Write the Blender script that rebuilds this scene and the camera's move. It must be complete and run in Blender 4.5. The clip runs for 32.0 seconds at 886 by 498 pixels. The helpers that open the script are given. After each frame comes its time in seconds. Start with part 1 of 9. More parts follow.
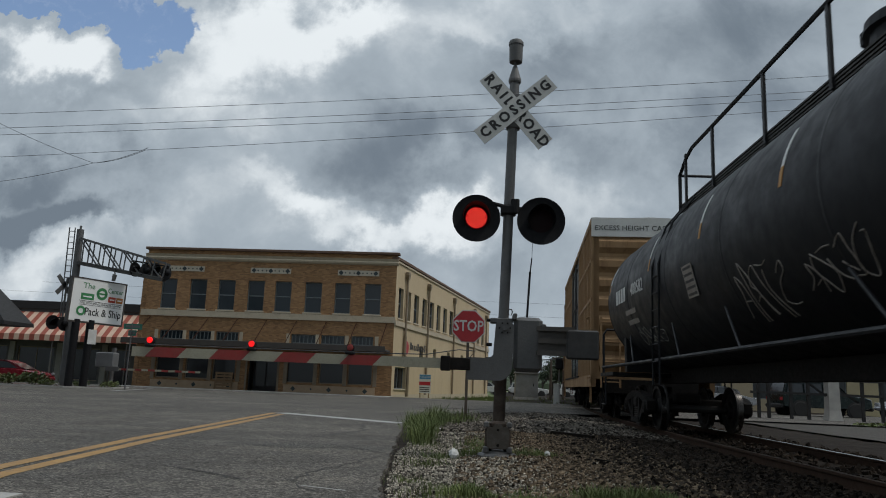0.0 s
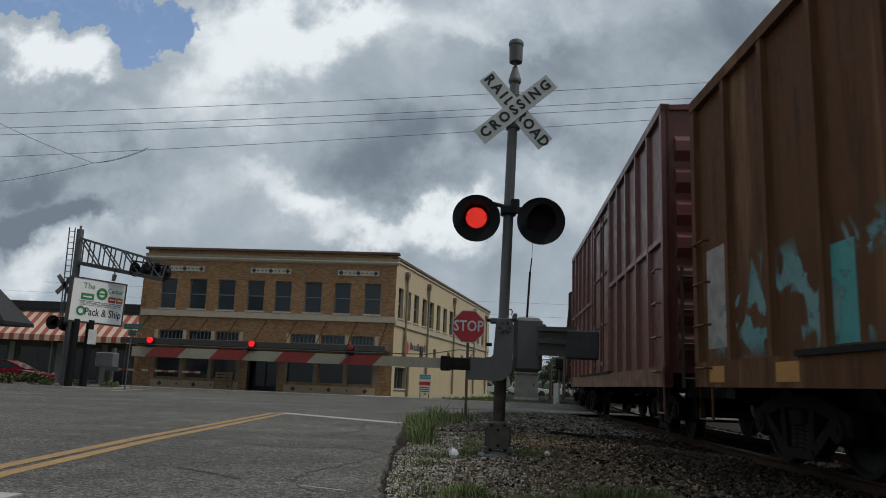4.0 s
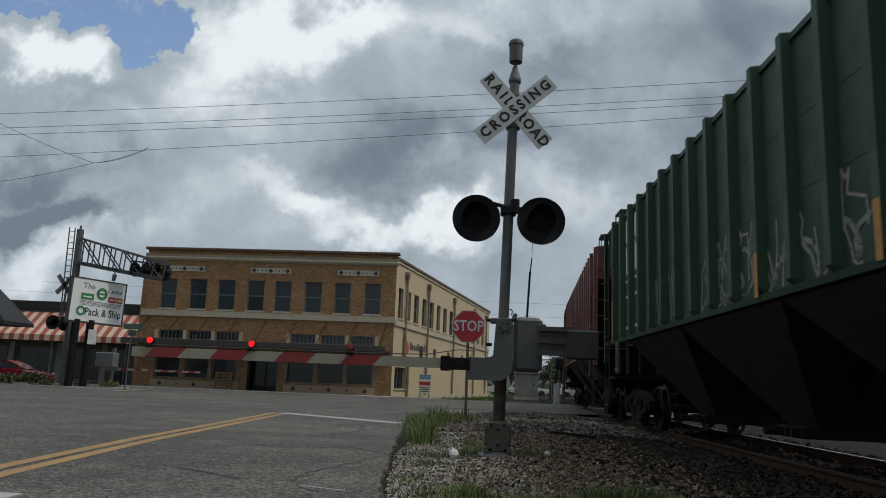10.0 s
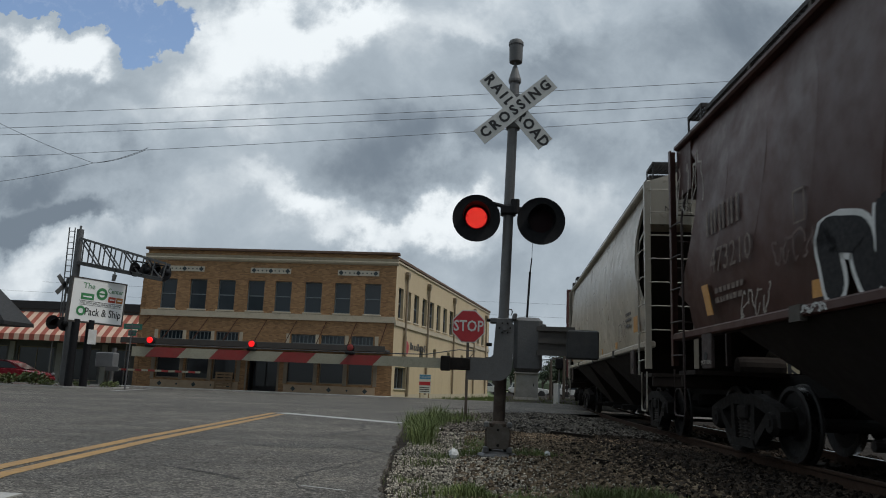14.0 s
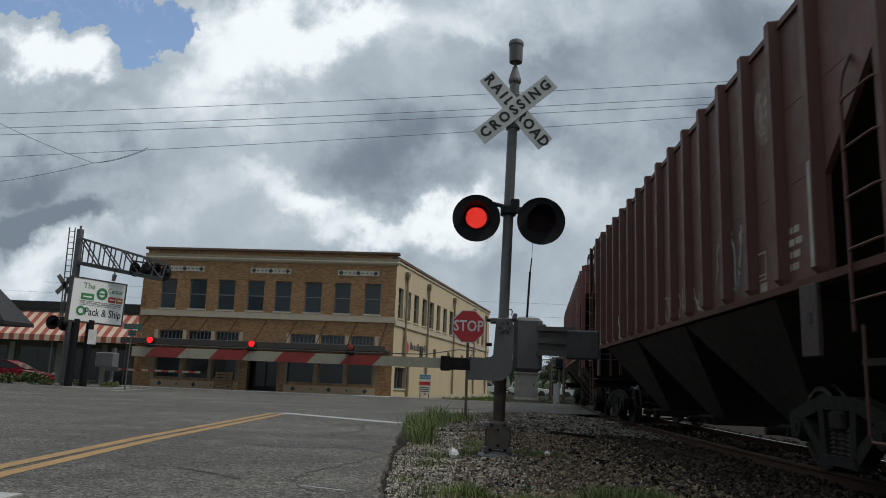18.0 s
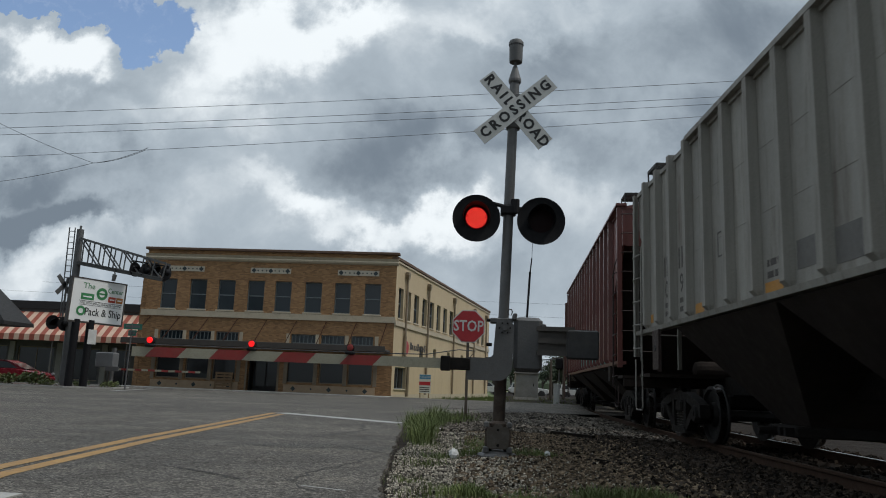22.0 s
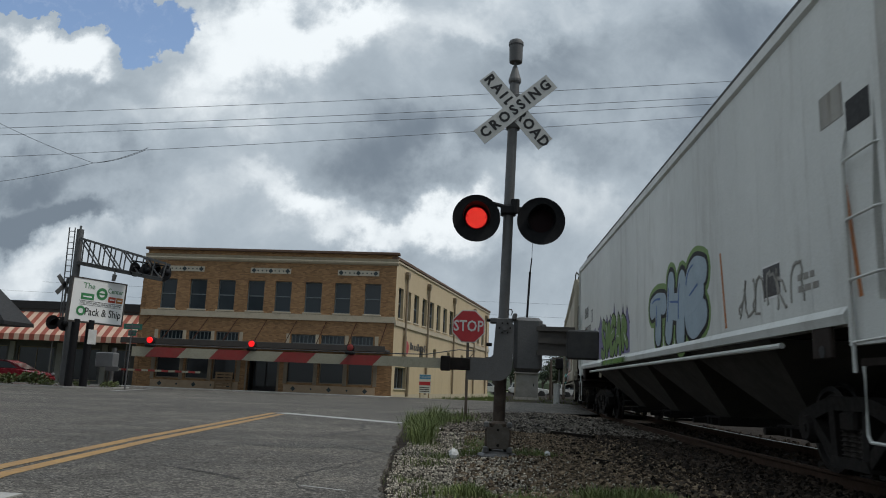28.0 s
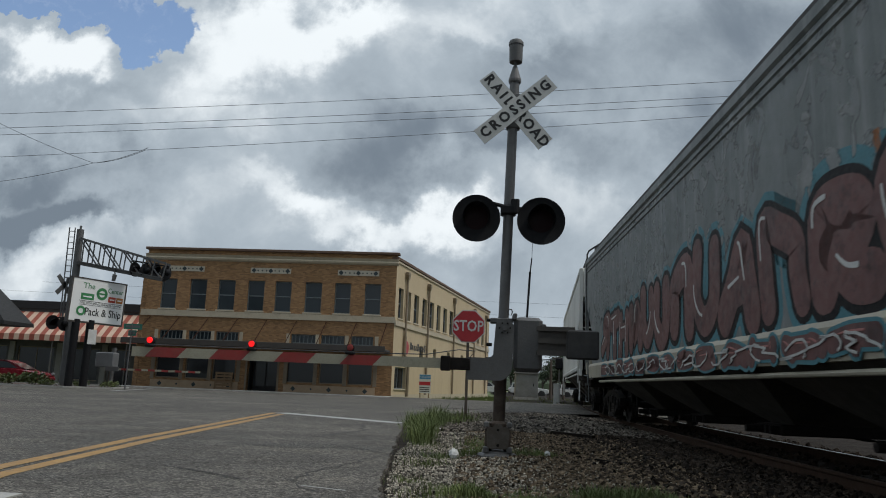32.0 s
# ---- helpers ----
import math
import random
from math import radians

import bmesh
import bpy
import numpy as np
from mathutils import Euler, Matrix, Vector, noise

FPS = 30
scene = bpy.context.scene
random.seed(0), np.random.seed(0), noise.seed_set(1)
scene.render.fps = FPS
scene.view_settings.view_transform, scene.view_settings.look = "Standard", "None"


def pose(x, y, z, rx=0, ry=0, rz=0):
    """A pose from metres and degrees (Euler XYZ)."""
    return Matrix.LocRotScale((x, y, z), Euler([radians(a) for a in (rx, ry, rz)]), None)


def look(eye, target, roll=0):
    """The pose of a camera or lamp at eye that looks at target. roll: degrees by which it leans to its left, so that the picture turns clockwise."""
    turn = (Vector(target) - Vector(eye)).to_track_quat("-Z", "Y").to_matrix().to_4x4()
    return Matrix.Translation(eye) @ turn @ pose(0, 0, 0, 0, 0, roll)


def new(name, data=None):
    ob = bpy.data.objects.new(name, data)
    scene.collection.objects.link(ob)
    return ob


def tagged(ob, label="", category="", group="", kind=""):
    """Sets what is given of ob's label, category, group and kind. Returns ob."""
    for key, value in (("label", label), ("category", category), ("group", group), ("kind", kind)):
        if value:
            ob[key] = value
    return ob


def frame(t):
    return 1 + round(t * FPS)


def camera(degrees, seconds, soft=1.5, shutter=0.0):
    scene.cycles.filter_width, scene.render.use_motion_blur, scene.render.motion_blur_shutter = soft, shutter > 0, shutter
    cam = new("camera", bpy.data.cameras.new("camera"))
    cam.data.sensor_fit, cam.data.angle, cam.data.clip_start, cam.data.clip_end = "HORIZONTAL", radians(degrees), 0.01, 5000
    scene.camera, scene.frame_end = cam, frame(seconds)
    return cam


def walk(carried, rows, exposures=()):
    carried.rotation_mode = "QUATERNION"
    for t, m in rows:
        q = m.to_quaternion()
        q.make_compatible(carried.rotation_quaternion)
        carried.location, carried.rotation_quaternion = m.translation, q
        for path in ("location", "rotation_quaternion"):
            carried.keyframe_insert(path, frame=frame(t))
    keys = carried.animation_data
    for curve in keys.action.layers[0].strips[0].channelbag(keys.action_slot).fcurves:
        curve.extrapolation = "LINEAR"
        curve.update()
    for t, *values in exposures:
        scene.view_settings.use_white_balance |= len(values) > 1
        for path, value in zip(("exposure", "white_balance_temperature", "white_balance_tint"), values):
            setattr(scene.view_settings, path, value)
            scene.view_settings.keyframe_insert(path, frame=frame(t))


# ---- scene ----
# ---- camera: it stands still on the shoulder, low over the road ----
EYE_Z = 0.82
RAIL_Z = 0.061         # top of the rails
SPEED = 10.4188        # metres a second, towards the eye
CLIP = 32.0


def on_track(s, off=0.0, z=0.0):
    """A place on the curving track: metres along it from beside the eye, metres to the right of its middle, height; and its heading."""
    bend, r, phi = 0.00456, 1 / 0.00456, radians(3.403)
    c = min(max(s, -70.0), 150.0)
    th, o = bend * c, 0.4268 + off
    x = 4.57 + r * (1 - math.cos(th)) + o * math.cos(th) + (s - c) * math.sin(th)
    y = r * math.sin(th) - o * math.sin(th) + (s - c) * math.cos(th)
    return Vector((math.cos(phi) * x - math.sin(phi) * y, math.sin(phi) * x + math.cos(phi) * y, z)), phi - th


def car_pose(s, length):
    """Pose of a car whose leading end is s metres along the track."""
    p, a = on_track(s + length / 2, 0.05, RAIL_Z)
    return Matrix.Translation(p) @ Matrix.Rotation(a, 4, "Z") @ Matrix.Translation((0, -length / 2, 0))


cam = camera(62.186, CLIP, soft=1.0, shutter=0.12)
yaw, tip, lean = 3.145, 10.438, 2.316
EYE_POSE = Matrix.Translation((0, 0, EYE_Z)) @ Matrix.Rotation(radians(yaw), 4, "Z") @ Matrix.Rotation(radians(90 + tip), 4, "X") @ Matrix.Rotation(radians(lean), 4, "Z")
walk(cam, [(0, EYE_POSE), (CLIP, EYE_POSE)], exposures=[(0, 0.0), (9, 0.02), (17, 0.16), (CLIP, 0.15)])


# ---- world: broken cumulus under a blue sky ----
def build_world():
    world = bpy.data.worlds.new("sky")
    scene.world = world
    world.use_nodes = True
    nt = world.node_tree
    nt.nodes.clear()
    N, L = nt.nodes.new, nt.links.new

    def val(x, sock):
        if isinstance(x, (int, float)):
            sock.default_value = x
        else:
            L(x, sock)

    def math_(op, a, b=0.0, c=0.0, clamp=False):
        n = N("ShaderNodeMath")
        n.operation, n.use_clamp = op, clamp
        for x, s in zip((a, b, c), n.inputs):
            val(x, s)
        return n.outputs[0]

    def vec(op, a, b=None):
        n = N("ShaderNodeVectorMath")
        n.operation = op
        L(a, n.inputs[0])
        if b is not None:
            if isinstance(b, tuple):
                n.inputs[1].default_value = b
            else:
                L(b, n.inputs[1])
        return n

    def ramp(x, a, b, lo=0.0, hi=1.0):
        n = N("ShaderNodeMapRange")
        n.interpolation_type = "SMOOTHSTEP"
        L(x, n.inputs[0])
        for v, s in zip((a, b, lo, hi), n.inputs[1:5]):
            s.default_value = v
        return n.outputs[0]

    def fbm(v, scale, detail=6, rough=0.55, warp=0.0):
        n = N("ShaderNodeTexNoise")
        n.inputs["Scale"].default_value, n.inputs["Detail"].default_value = scale, detail
        n.inputs["Roughness"].default_value, n.inputs["Distortion"].default_value = rough, warp
        L(v, n.inputs["Vector"])
        return n.outputs

    def mix(f, a, b):
        n = N("ShaderNodeMix")
        n.data_type = "RGBA"
        val(f, n.inputs[0])
        for x, s in ((a, n.inputs[6]), (b, n.inputs[7])):
            if isinstance(x, tuple):
                s.default_value = (*x, 1)
            else:
                L(x, s)
        return n.outputs[2]

    sky = N("ShaderNodeTexSky")
    sky.sky_type, sky.sun_disc = "NISHITA", False
    sky.sun_elevation, sky.sun_rotation = radians(58), radians(75)
    blue = vec("SCALE", sky.outputs[0])
    blue.inputs["Scale"].default_value = 0.135

    geo = N("ShaderNodeTexCoord").outputs["Generated"]
    sep = N("ShaderNodeSeparateXYZ")
    L(geo, sep.inputs[0])
    dx, dy, dz = sep.outputs
    depth = math_("MAXIMUM", math_("ABSOLUTE", dy), 0.22)
    u, v = math_("DIVIDE", dx, depth), math_("DIVIDE", dz, depth)
    com = N("ShaderNodeCombineXYZ")
    L(u, com.inputs[0]), L(v, com.inputs[1]), L(math_("MULTIPLY", dy, 0.4), com.inputs[2])
    flat = com.outputs[0]
    # ragged edges: the coordinates are pushed about by noise at two sizes
    w1 = fbm(flat, 4.5, 7, 0.6)[1]
    push = vec("SUBTRACT", w1, (0.5, 0.5, 0.5))
    push = vec("SCALE", push.outputs[0])
    push.inputs["Scale"].default_value = 0.34
    warped = vec("ADD", flat, push.outputs[0]).outputs[0]

    def blob(cx, cy, rx, ry, weight):
        d = vec("MULTIPLY", vec("SUBTRACT", warped, (cx, cy, 0)).outputs[0], (1 / rx, 1 / ry, 0))
        return math_("MULTIPLY", ramp(vec("LENGTH", d.outputs[0]).outputs["Value"], 0.0, 1.0, 1.0, 0.0), weight)

    tone = math_("MULTIPLY_ADD", fbm(flat, 3.4, 9, 0.56, 0.3)[0], 1.05, -0.05)
    tone = math_("ADD", tone, math_("MULTIPLY_ADD", fbm(flat, 8.0, 8, 0.62, 0.6)[0], 0.40, -0.19))
    for b in SKY_TONES:
        tone = math_("ADD", tone, blob(*b))
    gap = math_("MULTIPLY_ADD", fbm(warped, 2.6, 8, 0.6, 0.2)[0], 0.9, -0.62)
    for b in SKY_GAPS:
        gap = math_("ADD", gap, blob(*b))
    c = mix(ramp(tone, 0.0, 0.56), (0.165, 0.205, 0.25), (0.37, 0.43, 0.485))
    c = mix(ramp(tone, 0.46, 0.98), c, (0.80, 0.85, 0.88))
    # thin bright cover overhead, as under any broken overcast
    c2 = vec("SCALE", c)
    L(ramp(dz, 0.42, 0.95, 1.0, 2.1), c2.inputs["Scale"])
    wisp = mix(ramp(fbm(warped, 5.0, 9, 0.65, 0.4)[0], 0.48, 0.72, 0.0, 0.5), blue.outputs[0], (0.72, 0.78, 0.86))
    full = mix(ramp(gap, 0.02, 0.13), c2.outputs[0], wisp)
    # heavier cloud on the side away from the building
    heavy = vec("SCALE", full)
    L(ramp(dy, -0.6, 0.15, 0.66, 1.0), heavy.inputs["Scale"])
    full = heavy.outputs[0]
    full = mix(ramp(dz, -0.02, 0.0), (0.09, 0.09, 0.085), full)
    bg = N("ShaderNodeBackground")
    L(full, bg.inputs[0])
    bg.inputs[1].default_value = 1.0
    L(bg.outputs[0], N("ShaderNodeOutputWorld").inputs[0])


# cloud masses: across, up, half width, half height, lighter (+) or darker (-)
SKY_TONES = [
    (-0.658, 0.458, 0.118, 0.062, 0.75), (-0.323, 0.501, 0.20, 0.105, 0.72), (-0.190, 0.530, 0.102, 0.049, 0.35),
    (-0.384, 0.429, 0.102, 0.048, 0.3), (-0.423, 0.389, 0.158, 0.059, 0.22), (-0.215, 0.472, 0.079, 0.073, -0.25),
    (-0.129, 0.331, 0.163, 0.127, -0.42), (-0.035, 0.436, 0.154, 0.095, -0.12), (-0.613, 0.285, 0.259, 0.075, -0.42),
    (-0.643, 0.200, 0.168, 0.050, -0.45), (-0.506, 0.237, 0.133, 0.045, -0.12), (-0.452, 0.268, 0.133, 0.057, 0.12),
    (-0.329, 0.284, 0.099, 0.045, 0.22), (-0.249, 0.249, 0.082, 0.056, 0.5), (-0.075, 0.221, 0.138, 0.055, 0.55),
    (-0.186, 0.201, 0.096, 0.044, 0.4), (-0.633, 0.131, 0.166, 0.050, 0.3), (-0.507, 0.171, 0.099, 0.033, 0.1),
    (0.110, 0.464, 0.238, 0.119, -0.28), (0.016, 0.347, 0.172, 0.069, -0.28), (0.238, 0.340, 0.168, 0.091, -0.12),
    (0.069, 0.525, 0.220, 0.048, 0.22), (0.121, 0.207, 0.125, 0.076, 0.12), (0.352, 0.512, 0.235, 0.108, -0.25),
    (0.371, 0.393, 0.188, 0.092, -0.2), (0.081, 0.278, 0.127, 0.056, 0.12), (-0.548, 0.373, 0.126, 0.041, 0.25),
    (-0.594, 0.206, 0.17, 0.040, -0.55), (-0.652, 0.258, 0.12, 0.05, -0.2), (-0.524, 0.382, 0.13, 0.05, -0.2), (0.183, 0.338, 0.16, 0.09, -0.30),
]
SKY_GAPS = [(-0.519, 0.505, 0.110, 0.072, 0.85), (-0.648, 0.548, 0.25, 0.052, 0.8), (-0.535, 0.462, 0.069, 0.036, 0.25)]
build_world()

sun = new("sun", bpy.data.lights.new("sun", "SUN"))
sun.data.energy, sun.data.angle, sun.data.color = 1.3, radians(12), (1.0, 0.95, 0.88)
sun.matrix_world = look((60, -12, 95), (0, 0, 0))
# ---- materials ----
def mat(name, base, second=None, scale=2.0, mixing=0.5, rough=0.7, metal=0.0, bump=0.15, fine=60.0, streak=0.0,
        dirt=None, dirt_amount=0.3, vary=0.0, spec=0.5, glow=0.0, speckle=0.35):
    """A procedural surface: two tones at a large scale, dirt at a middle one, grain and relief at a fine one."""
    m = bpy.data.materials.new(name)
    m.use_nodes = True
    nt = m.node_tree
    N, L = nt.nodes.new, nt.links.new
    p = nt.nodes["Principled BSDF"]
    second = second or tuple(c * 0.72 for c in base)
    co = N("ShaderNodeTexCoord").outputs["Object"]
    if streak:
        mp = N("ShaderNodeMapping")
        mp.inputs["Scale"].default_value = (1, 1, 1 / streak)
        L(co, mp.inputs[0])
        co_s = mp.outputs[0]
    else:
        co_s = co

    def tex(v, s, d=5, r=0.6):
        n = N("ShaderNodeTexNoise")
        n.inputs["Scale"].default_value, n.inputs["Detail"].default_value, n.inputs["Roughness"].default_value = s, d, r
        L(v, n.inputs["Vector"])
        return n.outputs[0]

    def rng(x, a, b, lo=0.0, hi=1.0):
        n = N("ShaderNodeMapRange")
        L(x, n.inputs[0])
        for v, s in zip((a, b, lo, hi), n.inputs[1:5]):
            s.default_value = v
        return n.outputs[0]

    def mixc(f, a, b, kind="MIX"):
        n = N("ShaderNodeMix")
        n.data_type, n.blend_type = "RGBA", kind
        if isinstance(f, float):
            n.inputs[0].default_value = f
        else:
            L(f, n.inputs[0])
        for x, s in ((a, n.inputs[6]), (b, n.inputs[7])):
            if isinstance(x, tuple):
                s.default_value = (*x, 1)
            else:
                L(x, s)
        return n.outputs[2]

    big = tex(co_s, scale)
    col = mixc(rng(big, 0.5 - 0.25, 0.5 + 0.25, 0.0, mixing * 2), base, second)
    grain = tex(co, fine, 3)
    col = mixc(float(speckle), col, mixc(rng(grain, 0.32, 0.68), (0.35, 0.35, 0.35) if speckle < 0.6 else (0.14, 0.14, 0.14), (0.65, 0.65, 0.65) if speckle < 0.6 else (0.88, 0.88, 0.88)), "OVERLAY")
    if dirt:
        col = mixc(rng(tex(co_s, scale * 3.7, 8, 0.7), 0.52, 0.75, 0.0, dirt_amount), col, dirt)
    if vary:
        info = N("ShaderNodeObjectInfo")
        hsv = N("ShaderNodeHueSaturation")
        L(rng(info.outputs["Random"], 0, 1, 1 - vary, 1 + vary), hsv.inputs["Value"])
        L(col, hsv.inputs["Color"])
        col = hsv.outputs[0]
    L(col, p.inputs["Base Color"])
    L(rng(tex(co, scale * 5), 0.3, 0.7, max(rough - 0.12, 0.02), min(rough + 0.12, 1.0)), p.inputs["Roughness"])
    p.inputs["Metallic"].default_value = metal
    p.inputs["Specular IOR Level"].default_value = spec
    if bump:
        b = N("ShaderNodeBump")
        b.inputs["Strength"].default_value, b.inputs["Distance"].default_value = bump, 0.02
        L(grain, b.inputs["Height"])
        L(b.outputs[0], p.inputs["Normal"])
    if glow:
        p.inputs["Emission Color"].default_value = (*base, 1)
        p.inputs["Emission Strength"].default_value = glow
    return m


def glass(name, tint=(0.02, 0.025, 0.03), rough=0.05):
    return mat(name, tint, tint, rough=0.14 if rough < 0.14 else rough, bump=0.0, spec=0.6)


M = {}


# ---- mesh tools ----
class Shape:
    """Collects corners and faces of one mesh."""

    def __init__(self):
        self.v, self.f = [], []

    def add(self, verts, faces):
        k = len(self.v)
        self.v += [tuple(p) for p in verts]
        self.f += [tuple(i + k for i in f) for f in faces]
        return self

    def box(self, x0, y0, z0, x1, y1, z1, cut=0.0):
        """A box; cut > 0 chamfers its upright and level edges."""
        x0, x1, y0, y1, z0, z1 = min(x0, x1), max(x0, x1), min(y0, y1), max(y0, y1), min(z0, z1), max(z0, z1)
        if not cut:
            return self.add([(x, y, z) for z in (z0, z1) for y in (y0, y1) for x in (x0, x1)],
                            [(0, 2, 3, 1), (4, 5, 7, 6), (0, 1, 5, 4), (2, 6, 7, 3), (0, 4, 6, 2), (1, 3, 7, 5)])
        c = min(cut, (x1 - x0) / 2.01, (y1 - y0) / 2.01, (z1 - z0) / 2.01)
        rings = []
        for z, k in ((z0, c), (z0 + c, 0), (z1 - c, 0), (z1, c)):
            a0, a1, b0, b1 = x0 + k, x1 - k, y0 + k, y1 - k
            rings.append([(a0 + c, b0, z), (a1 - c, b0, z), (a1, b0 + c, z), (a1, b1 - c, z), (a1 - c, b1, z), (a0 + c, b1, z), (a0, b1 - c, z), (a0, b0 + c, z)])
        return self.loft(rings)

    def loft(self, rings, caps=True, closed=True):
        n = len(rings[0])
        faces = []
        for r in range(len(rings) - 1):
            for i in range(n if closed else n - 1):
                j = (i + 1) % n
                faces.append((r * n + i, r * n + j, (r + 1) * n + j, (r + 1) * n + i))
        if caps:
            faces += [tuple(range(n))[::-1], tuple((len(rings) - 1) * n + i for i in range(n))]
        return self.add([p for r in rings for p in r], faces)

    def tube(self, p0, p1, r0, r1=None, n=8):
        r1 = r0 if r1 is None else r1
        p0, p1 = Vector(p0), Vector(p1)
        q = (p1 - p0).to_track_quat("Z", "Y")
        return self.loft([[p + q @ Vector((r * math.cos(a), r * math.sin(a), 0)) for a in (2 * math.pi * i / n for i in range(n))] for p, r in ((p0, r0), (p1, r1))])

    def hose(self, pts, r, n=6):
        """One unbroken round bar through a run of places."""
        P = [Vector(p) for p in pts]
        rings = []
        for i, p in enumerate(P):
            d = (P[min(i + 1, len(P) - 1)] - P[max(i - 1, 0)]).normalized()
            side = d.cross(Vector((0, 0, 1)))
            side = side.normalized() if side.length > 0.05 else d.cross(Vector((0, 1, 0))).normalized()
            up = side.cross(d)
            rings.append([p + side * r * math.cos(2 * math.pi * k / n) + up * r * math.sin(2 * math.pi * k / n) for k in range(n)])
        return self.loft(rings)

    def path(self, pts, r, n=6):
        return self.hose(pts, r, n)

    def beam(self, p0, p1, w, h):
        """A straight bar of section w across and h up."""
        p0, p1 = Vector(p0), Vector(p1)
        d = (p1 - p0).normalized()
        side = d.cross(Vector((0, 0, 1)))
        side = side.normalized() if side.length > 1e-4 else Vector((1, 0, 0))
        up = side.cross(d).normalized()
        return self.loft([[p + side * sx * w / 2 + up * sz * h / 2 for sx, sz in ((-1, -1), (1, -1), (1, 1), (-1, 1))] for p in (p0, p1)])

    def prism(self, poly, a, b, axis="x"):
        """A flat outline pushed from a to b along an axis; the outline is in the two other axes, in order."""
        def put(p, k):
            return {"x": (k, p[0], p[1]), "y": (p[0], k, p[1]), "z": (p[0], p[1], k)}[axis]
        return self.loft([[put(p, k) for p in poly] for k in (a, b)])

    def lathe(self, profile, at=(0, 0, 0), axis="z", n=24):
        """Turns (radius, along) pairs about an axis."""
        rings = []
        for r, k in profile:
            ring = []
            for i in range(n):
                c, s = r * math.cos(2 * math.pi * i / n), r * math.sin(2 * math.pi * i / n)
                p = {"z": (c, s, k), "x": (k, c, s), "y": (s, k, c)}[axis]
                ring.append((p[0] + at[0], p[1] + at[1], p[2] + at[2]))
            rings.append(ring)
        return self.loft(rings)

    def mesh(self, name, material, smooth=False, turn=None):
        me = bpy.data.meshes.new(name)
        vs = self.v if turn is None else [tuple(turn @ Vector(p)) for p in self.v]
        me.from_pydata(vs, [], self.f)
        bm = bmesh.new()
        bm.from_mesh(me)
        bmesh.ops.recalc_face_normals(bm, faces=bm.faces)
        if smooth:
            for f in bm.faces:
                f.smooth = True
            for e in bm.edges:
                if len(e.link_faces) == 2 and e.calc_face_angle(0) > 0.6:
                    e.smooth = False
        bm.to_mesh(me)
        bm.free()
        me.materials.append(material)
        return me


def part(name, shape, material, parent=None, label="", at=None, smooth=False):
    """Links a shape (or a ready mesh) as ONE mesh object under its thing or part."""
    me = shape if isinstance(shape, bpy.types.Mesh) else shape.mesh(name, material, smooth)
    ob = new(name, me)
    if at is not None:
        ob.matrix_basis = at if isinstance(at, Matrix) else Matrix.Translation(at)
    if parent is not None:
        ob.parent = parent
    if label:
        tagged(ob, label)
    return ob


def thing(name, label, category, at=(0, 0, 0), group="", kind=""):
    ob = new(name)
    ob.empty_display_size = 0.2
    ob.matrix_basis = at if isinstance(at, Matrix) else Matrix.Translation(at)
    return tagged(ob, label, category, group, kind)


def solid(name, shape, material, label, category, at=None, group="", kind="", smooth=False):
    return tagged(part(name, shape, material, None, "", at, smooth), label, category, group, kind)


def lettering(words, size, material, parent, at, name="lettering", spread=1.0, wide=1.0, label="", stout=0.0):
    """Words in the built-in font as flat raised paint, centred; read from -y, upright along z."""
    key = (words, round(size, 3), spread, wide, stout, material.name)
    if key not in LETTERS:
        cu = bpy.data.curves.new("lettering", "FONT")
        cu.body, cu.size, cu.align_x, cu.align_y, cu.space_character = words, size, "CENTER", "CENTER", spread
        cu.extrude, cu.resolution_u, cu.offset = 0.002, 2, stout
        ob = bpy.data.objects.new("lettering", cu)
        scene.collection.objects.link(ob)
        dg = bpy.context.evaluated_depsgraph_get()
        me = bpy.data.meshes.new_from_object(ob.evaluated_get(dg))
        bpy.data.objects.remove(ob)
        bpy.data.curves.remove(cu)
        me.transform(Matrix.Rotation(radians(90), 4, "X") @ Matrix.Diagonal((wide, 1, 1, 1)))
        me.materials.clear()
        me.materials.append(material)
        LETTERS[key] = me
    return part(name, LETTERS[key], None, parent, label, at)


LETTERS = {}
# ---- paints and surfaces ----
M["asphalt"] = mat("asphalt", (0.130, 0.118, 0.101), (0.074, 0.068, 0.060), 0.35, 0.8, 0.9, bump=0.8, fine=34, dirt=(0.17, 0.15, 0.122), dirt_amount=0.5, speckle=0.7, spec=0.25)


def add_chips(m, size, low, high):
    """Stone chips in the surface: each small cell takes a tone of its own."""
    nt = m.node_tree
    N, L = nt.nodes.new, nt.links.new
    p = nt.nodes["Principled BSDF"]
    old = p.inputs["Base Color"].links[0].from_socket
    cell = N("ShaderNodeTexVoronoi")
    cell.inputs["Scale"].default_value = size
    L(N("ShaderNodeTexCoord").outputs["Object"], cell.inputs["Vector"])
    one = N("ShaderNodeSeparateXYZ")
    L(cell.outputs["Color"], one.inputs[0])
    r = N("ShaderNodeMapRange")
    L(one.outputs[0], r.inputs[0])
    r.inputs[3].default_value, r.inputs[4].default_value = low, high
    mx = N("ShaderNodeVectorMath")
    mx.operation = "SCALE"
    L(old, mx.inputs[0]), L(r.outputs[0], mx.inputs["Scale"])
    L(mx.outputs[0], p.inputs["Base Color"])


